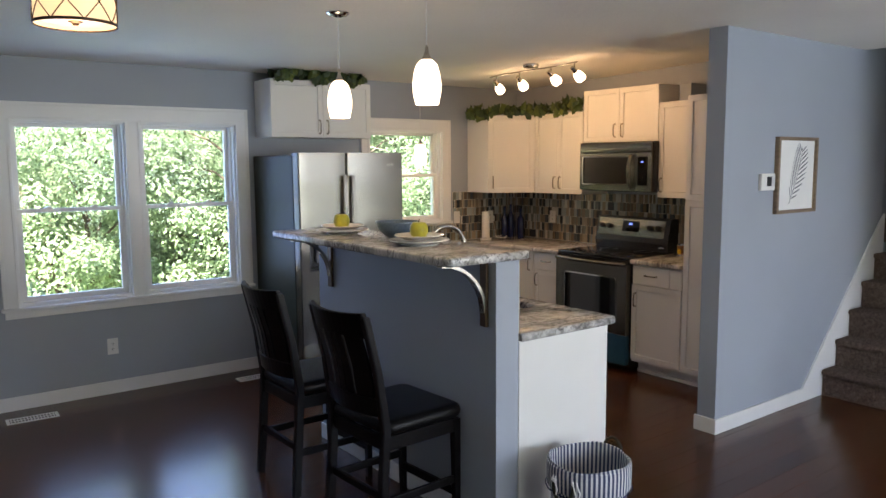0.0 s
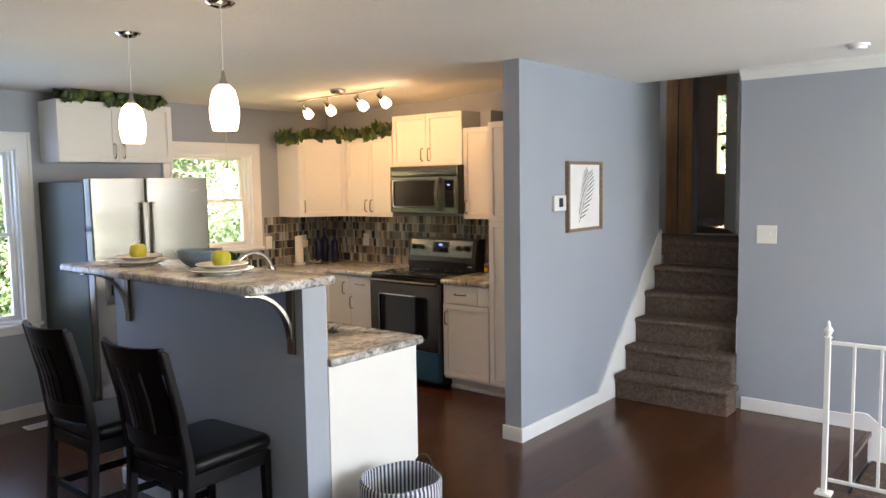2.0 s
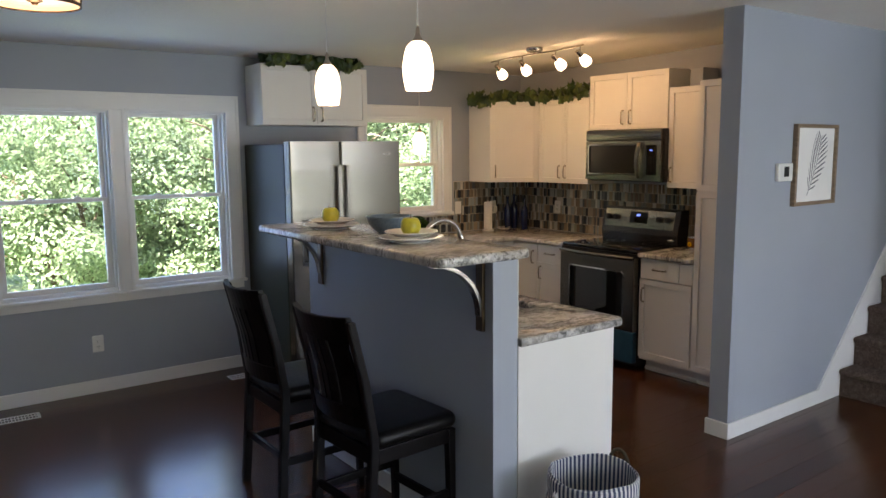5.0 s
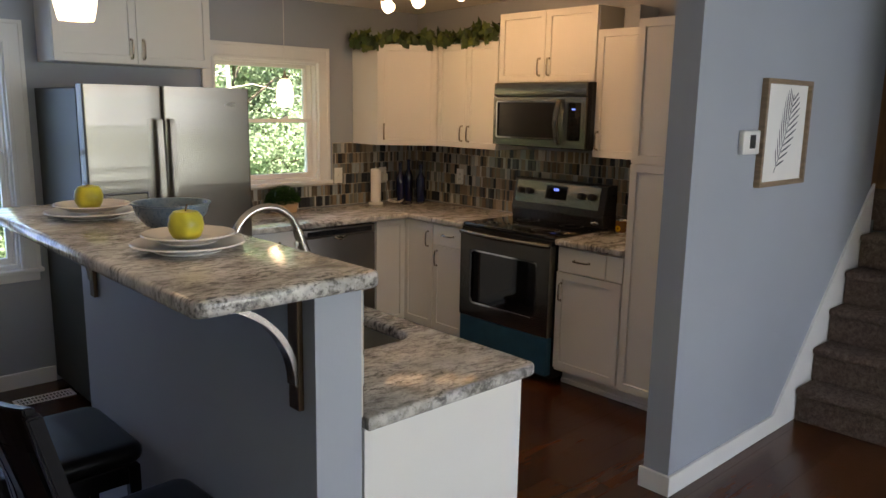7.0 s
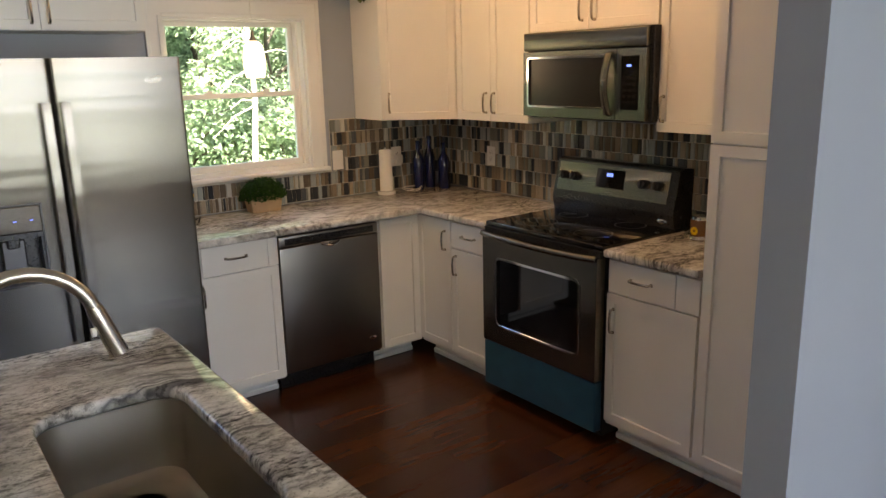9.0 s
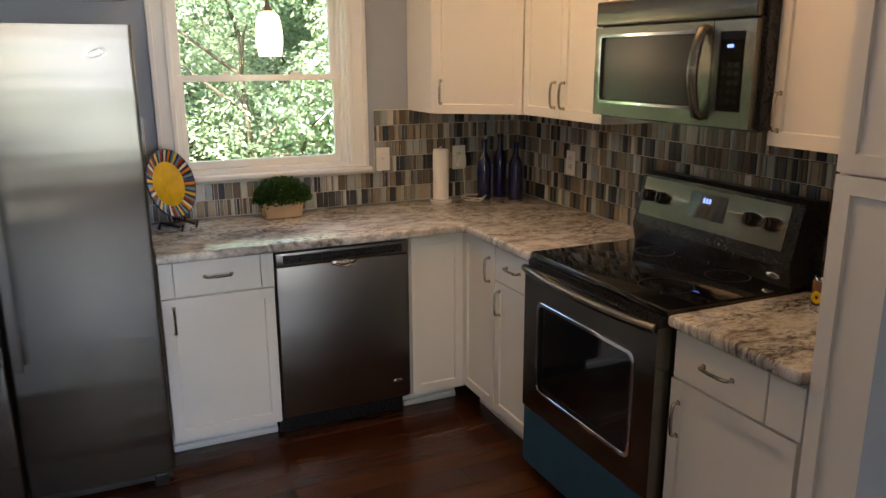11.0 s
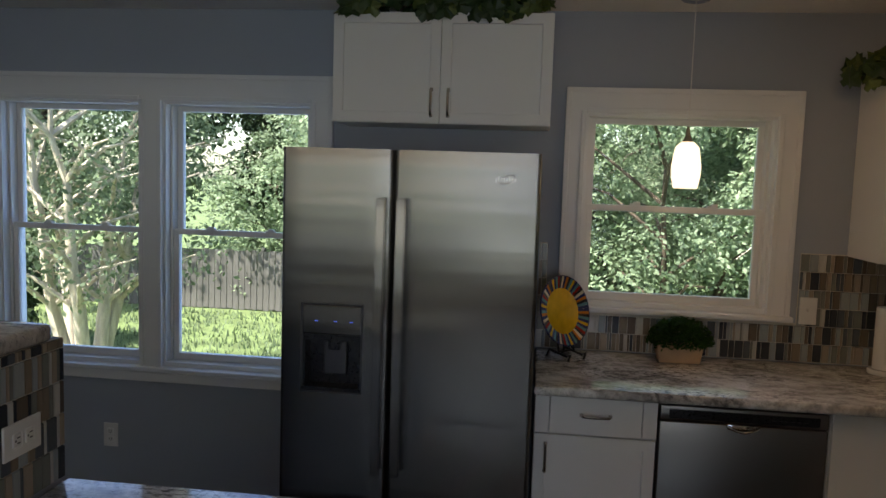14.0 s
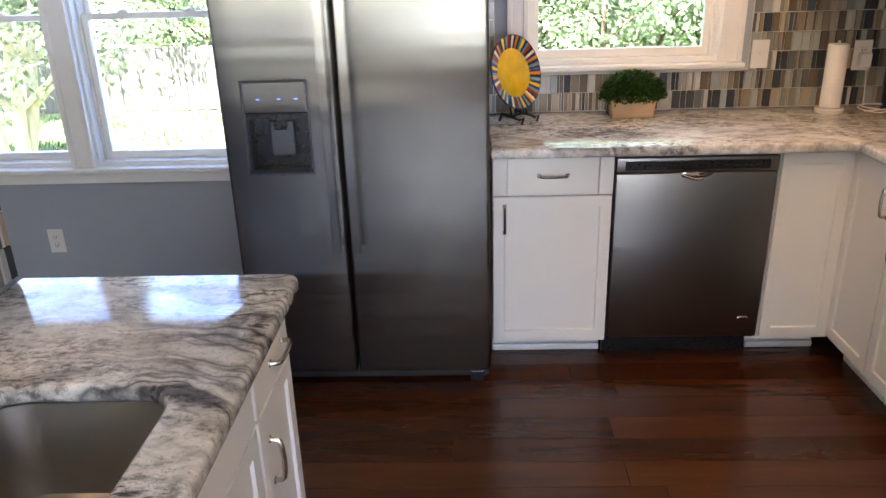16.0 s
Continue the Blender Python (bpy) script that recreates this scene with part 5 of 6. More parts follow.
# ---------- on the bar ----------
def plate(x, y, z, r, material, label):
    prof = [(0, 0.004), (0.55 * r, 0.003), (0.62 * r, 0.004), (0.96 * r, 0.020), (r, 0.021), (0.985 * r, 0.025), (0.94 * r, 0.024), (0.60 * r, 0.009), (0.52 * r, 0.008), (0, 0.008)]
    bm = merge(lathe(prof, 48), lathe([(0.56 * r, 0.005), (0.56 * r, 0.0), (0.60 * r, 0.0), (0.60 * r, 0.006)], 40))
    return solo("plate", bm, material, label, "plate", pose(x, y, z), group="plates on the bar", smooth=True)


def apple(x, y, z, r, turn):
    c = thing("apple", "yellow-green apple on a small plate", "apple", pose(x, y, z, 0, 0, turn), "apples on the bar")
    prof = [(0, 0.16), (0.25, 0.05), (0.5, 0.0), (0.78, 0.18), (0.97, 0.55), (1.02, 0.95), (0.93, 1.38), (0.70, 1.68), (0.40, 1.74), (0.16, 1.64), (0, 1.52)]
    bm = lathe([(a * r, b * r) for a, b in prof], 28)
    for v in bm.verts:
        a = math.atan2(v.co.y, v.co.x)
        v.co.x *= 1 + 0.025 * math.sin(5 * a)
        v.co.y *= 1 + 0.025 * math.sin(5 * a + 0.6)
    part("flesh", bm, M_APPLE, c, smooth=True)
    part("stem", tube([(0, 0, 1.5 * r), (0.004, 0.002, 1.8 * r), (0.010, 0.003, 2.05 * r)], 0.0022, 6), M_STEM, c, "short brown stem")
    return c


for px, py, turn in ((2.392, 2.925, 20), (2.392, 3.645, 140)):
    plate(px, py, 1.2965, 0.142, M_PLATEWHITE, "large white porcelain dinner plate under another plate")
    plate(px + 0.004, py + 0.004, 1.318, 0.117, M_PORCELAIN, "small cream porcelain plate stacked on a larger plate")
    apple(px - 0.008, py - 0.008, 1.3265, 0.043, turn)
solo("bowl", lathe([(0, 0.0), (0.050, 0.0), (0.052, 0.006), (0.075, 0.018), (0.100, 0.050), (0.108, 0.078), (0.113, 0.080), (0.113, 0.084), (0.104, 0.083), (0.095, 0.052), (0.070, 0.024), (0.0, 0.012)], 48), M_BOWL, "blue-grey stoneware bowl on the bar top", "bowl", pose(2.492, 3.255, 1.2965), smooth=True)


# ---------- bar stools ----------
def bar_stool(m):
    """Faces +x; origin on the floor at the seat's middle."""
    c = thing("bar_stool", "black wooden bar stool with slatted back and black leather seat", "chair", m, "stools at the bar")
    w = 0.205
    for s in (-1, 1):
        # rear leg runs on into the back post and leans backwards above the seat
        pts = [(-0.245, s * (w + 0.005), 0.0), (-0.225, s * w, 0.25), (-0.205, s * w, 0.55), (-0.242, s * w, 0.80), (-0.302, s * w, 1.05)]
        bm = bmesh.new()
        rows = []
        for k, p in enumerate(pts):
            a, b = (0.020, 0.017) if k < 3 else (0.016, 0.018)
            rows.append([bm.verts.new((p[0] + dx * a, p[1] + dy * b, p[2])) for dx, dy in ((-1, -1), (1, -1), (1, 1), (-1, 1))])
        for a, b in zip(rows, rows[1:]):
            for i in range(4):
                bm.faces.new((a[i], a[(i + 1) % 4], b[(i + 1) % 4], b[i]))
        bm.faces.new(rows[0])
        bm.faces.new(rows[-1])
        bmesh.ops.recalc_face_normals(bm, faces=bm.faces[:])
        bmesh.ops.bevel(bm, geom=[e for e in bm.edges if e.calc_face_angle(0) > 1.0], offset=0.004, segments=2, affect="EDGES")
        part("rear_leg", bm, M_CHAIRWOOD, c)
        leg = bx(0.165, 0.203, s * w - 0.019, s * w + 0.019, 0.0, 0.515, 0.004)
        for v in leg.verts:
            if v.co.z < 0.05:
                v.co.x = 0.184 + (v.co.x - 0.184) * 0.75 + 0.006
                v.co.y = s * w + (v.co.y - s * w) * 0.75
        part("front_leg", leg, M_CHAIRWOOD, c)
        part("stretcher", bx(-0.215, 0.17, s * w - 0.010, s * w + 0.010, 0.21, 0.245, 0.003), M_CHAIRWOOD, c)
        part("apron", bx(-0.19, 0.17, s * w - 0.012, s * w + 0.010, 0.455, 0.518, 0.003), M_CHAIRWOOD, c)
    part("stretcher", bx(0.174, 0.194, -w + 0.017, w - 0.017, 0.145, 0.185, 0.003), M_CHAIRWOOD, c)
    part("stretcher", bx(-0.232, -0.214, -w + 0.017, w - 0.017, 0.235, 0.27, 0.003), M_CHAIRWOOD, c)
    part("apron", bx(0.172, 0.196, -w + 0.017, w - 0.017, 0.455, 0.518, 0.003), M_CHAIRWOOD, c)
    part("apron", bx(-0.215, -0.195, -w + 0.017, w - 0.017, 0.455, 0.518, 0.003), M_CHAIRWOOD, c)
    # padded seat
    bm = prism(rounded(-0.215, 0.226, -0.230, 0.230, 0.055, 6), 0.519, 0.580, 0.028, 5)
    for v in bm.verts:
        if v.co.z > 0.55:
            v.co.z += 0.030 * max(0.0, 1 - (v.co.x / 0.23) ** 2) * max(0.0, 1 - (v.co.y / 0.24) ** 2)
    part("seat", bm, M_LEATHER, c, "padded black leather seat", True)
    # curved back: rails and slats follow an arc that is hollow towards the sitter

    def arc(y):
        return -0.044 * (1 - (y / w) ** 2)

    def curved_rail(z0, z1, x_low, x_high, t, crown=0.0):
        b2 = bmesh.new()
        n, rws = 12, []
        for k in range(n + 1):
            y = -w + 2 * w * k / n
            top = z1 + crown * (1 - (y / w) ** 2)
            rws.append([b2.verts.new((x + arc(y) + o, y, z)) for x, o, z in ((x_low, -t, z0), (x_low, t, z0), (x_high, t, top), (x_high, -t, top))])
        for a, b in zip(rws, rws[1:]):
            for i in range(4):
                b2.faces.new((a[i], a[(i + 1) % 4], b[(i + 1) % 4], b[i]))
        b2.faces.new(rws[0])
        b2.faces.new(rws[-1])
        bmesh.ops.recalc_face_normals(b2, faces=b2.faces[:])
        bmesh.ops.bevel(b2, geom=[e for e in b2.edges if e.calc_face_angle(0) > 1.0], offset=0.003, segments=2, affect="EDGES")
        return b2

    part("top_rail", curved_rail(0.955, 1.066, -0.277, -0.306, 0.012, -0.010), M_CHAIRWOOD, c, "curved wooden top rail")
    part("lower_rail", curved_rail(0.606, 0.690, -0.213, -0.225, 0.011), M_CHAIRWOOD, c, "curved wooden lower rail")
    for y, hw in ((-0.130, 0.044), (-0.048, 0.020), (0.0, 0.016), (0.048, 0.020), (0.130, 0.044)):
        b3 = bmesh.new()
        pts = [(-0.224, 0.685), (-0.246, 0.82), (-0.285, 0.958)]
        rws = [[b3.verts.new((x + arc(y + sy * hw) + o, y + sy * hw, z)) for o, sy in ((-0.007, -1), (-0.007, 1), (0.007, 1), (0.007, -1))] for x, z in pts]
        for a, b in zip(rws, rws[1:]):
            for i in range(4):
                b3.faces.new((a[i], a[(i + 1) % 4], b[(i + 1) % 4], b[i]))
        bmesh.ops.recalc_face_normals(b3, faces=b3.faces[:])
        part("slat", b3, M_CHAIRWOOD, c)
    return c


stool = bar_stool(pose(2.232, 2.900, 0, 0, 0, 3))
copy_thing(stool, pose(2.207, 3.630, 0, 0, 0, 1))


# ---------- on the counters ----------
def display_plate():
    m = pose(3.850, 5.690, 1.112, 0, 0, 46) @ pose(0, 0, 0, 76, 0, 0) @ Matrix.Diagonal((0.98, 0.98, 0.98, 1))
    c = thing("display_plate", "yellow ceramic plate with striped rim on a black stand", "plate", m)
    r = 0.150
    part("centre", lathe([(0, 0.0), (0.098, 0.0), (0.104, 0.006), (0.098, 0.010), (0, 0.006)], 48), M_YELLOW, c, "yellow glazed centre", True)
    cols = [M_NAVY, M_TEAL, M_BLACK, M_ORANGE, M_NAVY, M_CREAM, M_BLACK, M_RED, M_TEAL, M_NAVY, M_YELLOW]
    n = 66
    for k in range(n):
        a0, a1 = 2 * math.pi * k / n, 2 * math.pi * (k + 0.96) / n
        bm = bmesh.new()
        rows = []
        for a in (a0, (a0 + a1) / 2, a1):
            ca, sa = math.cos(a), math.sin(a)
            rows.append([bm.verts.new((q * ca, q * sa, z)) for q, z in ((0.100, 0.004), (r, 0.020), (r, 0.026), (0.100, 0.010))])
        for a, b in zip(rows, rows[1:]):
            for i in range(4):
                bm.faces.new((a[i], a[(i + 1) % 4], b[(i + 1) % 4], b[i]))
        bm.faces.new(rows[0])
        bm.faces.new(rows[-1])
        bmesh.ops.recalc_face_normals(bm, faces=bm.faces[:])
        part("rim_stripe", bm, cols[(k + k // 11) % 11], c, "glazed rim stripe")
    part("rim_edge", lathe([(r, 0.020), (r + 0.004, 0.021), (r + 0.004, 0.026), (r, 0.027)], 48), M_NAVY, c, "dark rim edge", True)
    return c


display_plate()
st = thing("plate_stand", "small black plate stand on the counter", "stand", pose(3.868, 5.690, 0.915, 0, 0, 42))
for s in (-1, 1):
    part("leg", tube([(s * 0.045, -0.075, 0.0), (s * 0.045, -0.085, 0.030), (s * 0.045, -0.065, 0.018), (s * 0.045, 0.04, 0.03), (s * 0.045, 0.055, 0.0)], 0.0055, 8), M_BLACK, st, smooth=True)
    part("upright", tube([(s * 0.045, -0.02, 0.02), (s * 0.035, 0.03, 0.16)], 0.005, 8), M_BLACK, st)
part("crossbar", tube([(-0.045, 0.0, 0.025), (0.045, 0.0, 0.025)], 0.005, 8), M_BLACK, st)


def planter():
    rnd = random.Random(5)
    c = thing("herb_planter", "bushy green plant in a tan clay box", "plant", pose(4.352, 5.735, 0.915))
    bm = bx(-0.095, 0.095, -0.05, 0.05, 0, 0.075, 0.006, 3)
    for v in bm.verts:
        k = 0.88 + 0.12 * v.co.z / 0.075
        v.co.x *= k
        v.co.y *= k
    part("pot", bm, M_TERRACOTTA, c, "tan clay box", True)
    vs, fs = [], []
    for k in range(3400):
        th, u = rnd.uniform(0, 2 * math.pi), rnd.random()
        el = math.asin(u)
        rr = 1 - 0.35 * rnd.random() ** 2
        bump_k = 1 + 0.10 * math.sin(3 * th + 1) + 0.07 * math.sin(5 * th)
        p = Vector((0.132 * rr * bump_k * math.cos(el) * math.cos(th), 0.080 * rr * bump_k * math.cos(el) * math.sin(th), 0.070 + 0.115 * rr * (1 + 0.08 * math.sin(7 * th)) * math.sin(el)))
        if rnd.random() < 0.16:
            p.z -= 0.022 * rnd.random()
        a = Vector((rnd.gauss(0, 1), rnd.gauss(0, 1), rnd.gauss(0, 1))).normalized()
        b = a.orthogonal().normalized()
        s = rnd.uniform(0.006, 0.010)
        i = len(vs)
        vs += [p - a * s, p + b * s * 0.55, p + a * s, p - b * s * 0.55]
        fs.append((i, i + 1, i + 2, i + 3))
    me = bpy.data.meshes.new("foliage")
    me.from_pydata(vs, [], fs)
    me.materials.append(M_BOXWOOD)
    ob = new("foliage", me)
    ob.parent = c
    tagged(ob, "dense small green leaves", kind="stuff")
    return c


planter()


def paper_towel():
    c = thing("paper_towel", "white paper towel roll on a wooden stand", "paper towel", pose(5.172, 5.728, 0.915))
    part("base", lathe([(0, 0), (0.055, 0), (0.058, 0.004), (0.058, 0.016), (0.054, 0.020), (0, 0.020)], 32), M_PLATEWHITE, c, "round cream base", True)
    part("roll", lathe([(0.010, 0.022), (0.040, 0.022), (0.040, 0.272), (0.037, 0.276), (0.012, 0.276)], 32), M_PAPER, c, "thin white roll", True)
    part("rod", tube([(0, 0, 0.02), (0, 0, 0.29)], 0.006, 10), M_PLATEWHITE, c)
    return c


paper_towel()
for bx_, by_, h, r in ((5.425, 5.735, 0.315, 0.037), (5.535, 5.765, 0.335, 0.036), (5.570, 5.655, 0.300, 0.038)):
    solo("bottle", lathe([(0, 0.0), (r * 0.9, 0.0), (r, 0.008), (r, h * 0.58), (r * 0.85, h * 0.66), (0.016, h * 0.76), (0.013, h * 0.80), (0.0125, h * 0.95), (0.016, h * 0.955), (0.016, h * 0.99), (0.012, h), (0, h)], 28), M_COBALT, "cobalt blue glass bottle on the counter", "bottle", pose(bx_, by_, 0.915), group="blue bottles", smooth=True)


def jar():
    c = thing("candle_jar", "amber glass candle jar with a flower label", "jar", pose(5.488, 3.683, 0.915))
    amber = plain("amber_glass", (0.16, 0.07, 0.02), 0.12, vary=0.2, coat=0.4)
    part("glass", lathe([(0, 0), (0.038, 0), (0.042, 0.005), (0.042, 0.085), (0.040, 0.092), (0.036, 0.092), (0, 0.088)], 28), amber, c, smooth=True)
    part("foot_band", lathe([(0.0425, 0.004), (0.0436, 0.005), (0.0436, 0.020), (0.0425, 0.021)], 28), M_CHROME, c, "bright metal band", True)
    part("lid", lathe([(0, 0.107), (0.036, 0.107), (0.040, 0.103), (0.040, 0.092), (0, 0.092)], 28), M_CHROME, c, "flat metal lid", True)
    fl = [moved(bx(0.006, 0.018, -0.004, 0.004, -0.001, 0.001), Matrix.Rotation(k * math.pi / 5, 4, "Z")) for k in range(10)]
    part("label", moved(merge(*fl), Matrix.Translation((-0.0425, 0.0, 0.045)) @ Matrix.Rotation(math.pi / 2, 4, "Y")), M_YELLOW, c, "yellow flower label")
    return c


jar()


# ---------- plates on the walls ----------
def cover_plate(name, label, m, w, h, kind_):
    """A wall plate in its own plane: x across, z up, front towards -y."""
    c = thing(name, label, "outlet" if kind_ != "switch" else "switch", m)
    part("plate", bx(-w / 2, w / 2, -0.006, 0, -h / 2, h / 2, 0.003), M_PLASTIC, c)
    if kind_ == "outlet":
        for z in (-0.02, 0.02):
            s = part("socket", bx(-0.016, 0.016, -0.009, -0.005, z - 0.014, z + 0.014, 0.004), M_PLASTIC, c)
            for x in (-0.006, 0.006):
                part("slot", bx(x - 0.0012, x + 0.0012, -0.0098, -0.0088, z - 0.003, z + 0.006), M_DARKSLOT, s)
            part("slot", bx(-0.002, 0.002, -0.0098, -0.0088, z - 0.010, z - 0.006), M_DARKSLOT, s)
    else:
        n = 2 if w > 0.1 else 1
        for k in range(n):
            x = (k - (n - 1) / 2) * 0.046
            part("toggle", bx(x - 0.005, x + 0.005, -0.016, -0.005, -0.003, 0.010, 0.002), M_PLASTIC, c)
    return c


cover_plate("outlet", "white wall outlet near the floor", pose(1.70, NORTH - 0.0005, 0.352), 0.075, 0.118, "outlet")
cover_plate("light_switch", "white switch plate on the tiles beside the window", pose(4.903, NORTH - 0.012, 1.143), 0.072, 0.118, "switch")
ad = cover_plate("outlet", "white tile wall outlet with a plugged-in adapter", pose(5.330, NORTH - 0.012, 1.128), 0.075, 0.125, "outlet")
part("adapter", bx(-0.022, 0.026, -0.042, -0.010, -0.045, 0.012, 0.005), M_PLASTIC, ad, "white plug-in adapter")
cover_plate("outlet", "white outlet on the tiles above the counter", pose(EAST - 0.012, 5.318, 1.140, 0, 0, -90), 0.075, 0.118, "outlet")
cover_plate("outlet", "white outlet set sideways in the bar tiles", pose(2.631, 3.946, 1.068, 0, 0, 90) @ pose(0, 0, 0, 0, 90, 0), 0.078, 0.122, "outlet")
cover_plate("light_switch", "white double switch plate on the living room wall", pose(EAST_LIVING - 0.0005, 1.606, 1.288, 0, 0, -90), 0.136, 0.128, "switch")
rnd_c = random.Random(8)
cable = []
for k in range(70):
    a = k / 69
    if a < 0.3:
        q = a / 0.3
        cable.append((5.335 - 0.01 * q, NORTH - 0.055 - 0.05 * q, 1.085 - 0.165 * q ** 1.3))
    else:
        q = (a - 0.3) / 0.7
        cable.append((5.345 + 0.075 * math.cos(q * 15) * (0.7 + 0.3 * q) , 5.70 - 0.045 * math.sin(q * 15), 0.9215 + 0.022 * abs(math.sin(q * 6.0))))
solo("charger_cable", tube(cable, 0.0022, 6), M_PLASTIC, "coiled white charger cable on the counter", "cable", smooth=True)


def thermostat():
    c = thing("thermostat", "white wall thermostat with a dark screen", "thermostat", pose(4.862, 2.650, 1.538))
    part("housing", bx(-0.078, 0.078, -0.026, 0, -0.053, 0.053, 0.006, 3), M_PLASTIC, c, smooth=True)
    part("screen", bx(-0.020, 0.032, -0.0275, -0.025, -0.026, 0.034, 0.001), M_DARKSLOT, c, "small dark screen")
    part("keys", bx(0.043, 0.060, -0.028, -0.025, -0.022, 0.022, 0.001), M_PAPER, c)
    return c


thermostat()


def picture():
    c = thing("picture", "framed fern print with a weathered oak frame", "picture", pose(5.212, 2.650, 1.576))
    w, h, t = 0.247, 0.246, 0.022
    part("frame", merge(bx(-w, -w + t, -0.030, 0, -h, h, 0.002), bx(w - t, w, -0.030, 0, -h, h, 0.002), bx(-w + t, w - t, -0.030, 0, h - t, h, 0.002), bx(-w + t, w - t, -0.030, 0, -h, -h + t, 0.002)), M_OAKFRAME, c, "weathered oak frame")
    part("print", bx(-w + t, w - t, -0.012, -0.002, -h + t, h - t), M_PAPER, c, "white paper")
    fronds = []
    n = 12
    stem = [Vector((-0.075 + 0.13 * k / n + 0.03 * math.sin(2.6 * k / n), 0, -0.185 + 0.365 * k / n)) for k in range(n + 1)]
    for k in range(1, n):
        d = (stem[k + 1] - stem[k - 1]).normalized()
        ln = 0.135 * math.sin(math.pi * (0.12 + 0.80 * k / n)) ** 0.8
        for s in (-1, 1):
            a = math.atan2(d.z, d.x) + s * 0.75
            p = stem[k] + Vector((math.cos(a), 0, math.sin(a))) * ln * 0.52
            bm = bmesh.new()
            u, v = Vector((math.cos(a), 0, math.sin(a))), Vector((-math.sin(a), 0, math.cos(a)))
            ring = [bm.verts.new(p + u * ln * 0.5 * math.cos(q * math.pi / 5) + v * 0.0048 * math.sin(q * math.pi / 5) + Vector((0, -0.0128, 0))) for q in range(10)]
            bm.faces.new(ring)
            fronds.append(bm)
    fronds.append(tube([p + Vector((0, -0.0125, 0)) for p in stem], 0.0016, 6))
    part("fern_drawing", merge(*fronds), M_INK, c, "grey ink fern drawing")
    return c


picture()


# ---------- basket ----------
def basket():
    c = thing("basket", "blue and white striped cloth basket with rope handles", "basket", pose(2.790, 2.222, 0))
    prof = [(0, 0.012), (0.135, 0.010), (0.140, 0.0), (0.146, 0.0), (0.150, 0.02), (0.160, 0.14), (0.170, 0.27), (0.176, 0.29), (0.179, 0.385), (0.177, 0.392), (0.171, 0.390), (0.168, 0.30), (0.158, 0.15), (0.140, 0.02), (0, 0.016)]
    bm = lathe(prof, 72)
    rnd = random.Random(2)
    for v in bm.verts:
        a = math.atan2(v.co.y, v.co.x)
        k = 1 + 0.012 * math.sin(4 * a + 1.3) + 0.010 * math.sin(9 * a + 7 * v.co.z)
        v.co.x *= k
        v.co.y *= k
        if v.co.z > 0.3:
            v.co.z += 0.007 * math.sin(3 * a + 0.4)
    part("body", bm, M_STRIPE, c, smooth=True)
    part("cuff", lathe([(0.174, 0.275), (0.182, 0.278), (0.1845, 0.36), (0.183, 0.382), (0.178, 0.386)], 72), M_STRIPE, c, "folded cloth cuff", True)
    for s, lift in ((0.15, 0.085), (math.pi + 0.15, -0.03)):
        rope = M_FRIDGE_SIDE
        pts = [(0.186 * math.cos(s + 0.28 * math.cos(q)) + 0.012 * math.cos(s), 0.186 * math.sin(s + 0.28 * math.cos(q)) + 0.012 * math.sin(s), 0.335 + (0.09 if lift > 0 else -0.09) * math.sin(q)) for q in [k / 12 * math.pi for k in range(13)]]
        part("handle", tube(pts, 0.0075, 8), rope, c, "grey rope handle", True)
        # cloth strings knotted below each handle
        for q, drop in ((-0.30, 0.11), (-0.22, 0.07), (0.24, 0.09), (0.33, 0.06)):
            r0, a = 0.190, s + q
            part("tie", tube([(r0 * math.cos(a), r0 * math.sin(a), 0.350), ((r0 + 0.012) * math.cos(a + 0.03), (r0 + 0.012) * math.sin(a + 0.03), 0.335), ((r0 + 0.006) * math.cos(a + 0.08), (r0 + 0.006) * math.sin(a + 0.08), 0.335 - drop * 0.5), ((r0 + 0.010) * math.cos(a + 0.05), (r0 + 0.010) * math.sin(a + 0.05), 0.335 - drop)], 0.0035, 6), M_PAPER, c, "white cloth tie", True)
        part("knot", tube([(0.196 * math.cos(s - 0.26), 0.196 * math.sin(s - 0.26), 0.328), (0.199 * math.cos(s - 0.22), 0.199 * math.sin(s - 0.22), 0.338), (0.196 * math.cos(s - 0.18), 0.196 * math.sin(s - 0.18), 0.330)], 0.008, 8), M_PAPER, c, "knotted cloth", True)
    part("lacing", tube([(0.187 * math.cos(k / 48 * 2 * math.pi), 0.187 * math.sin(k / 48 * 2 * math.pi), 0.272 + 0.003 * math.sin(k * 1.7)) for k in range(49)], 0.003, 6), M_NAVY, c, "dark cord seam", True)
    return c


basket()


# ---------- registers, detector, railing ----------
def register(x, y, turn):
    c = thing("floor_register", "white slotted floor vent in the wooden floor", "vent", pose(x, y, 0.002, 0, 0, turn))
    part("plate", merge(bx(-0.155, 0.155, -0.058, -0.042, 0, 0.005, 0.002), bx(-0.155, 0.155, 0.042, 0.058, 0, 0.005, 0.002), bx(-0.155, -0.135, -0.042, 0.042, 0, 0.005, 0.002), bx(0.135, 0.155, -0.042, 0.042, 0, 0.005, 0.002)), M_IRON, c)
    part("duct", bx(-0.135, 0.135, -0.042, 0.042, 0.0, 0.0012), M_DARKSLOT, c)
    for k in range(14):
        part("slat", moved(bx(-0.003, 0.003, -0.042, 0.042, 0.0012, 0.005), Matrix.Translation((-0.125 + 0.25 * k / 13, 0, 0))), M_IRON, c)
    part("rib", bx(-0.135, 0.135, -0.003, 0.003, 0.0015, 0.0055), M_IRON, c)
    return c


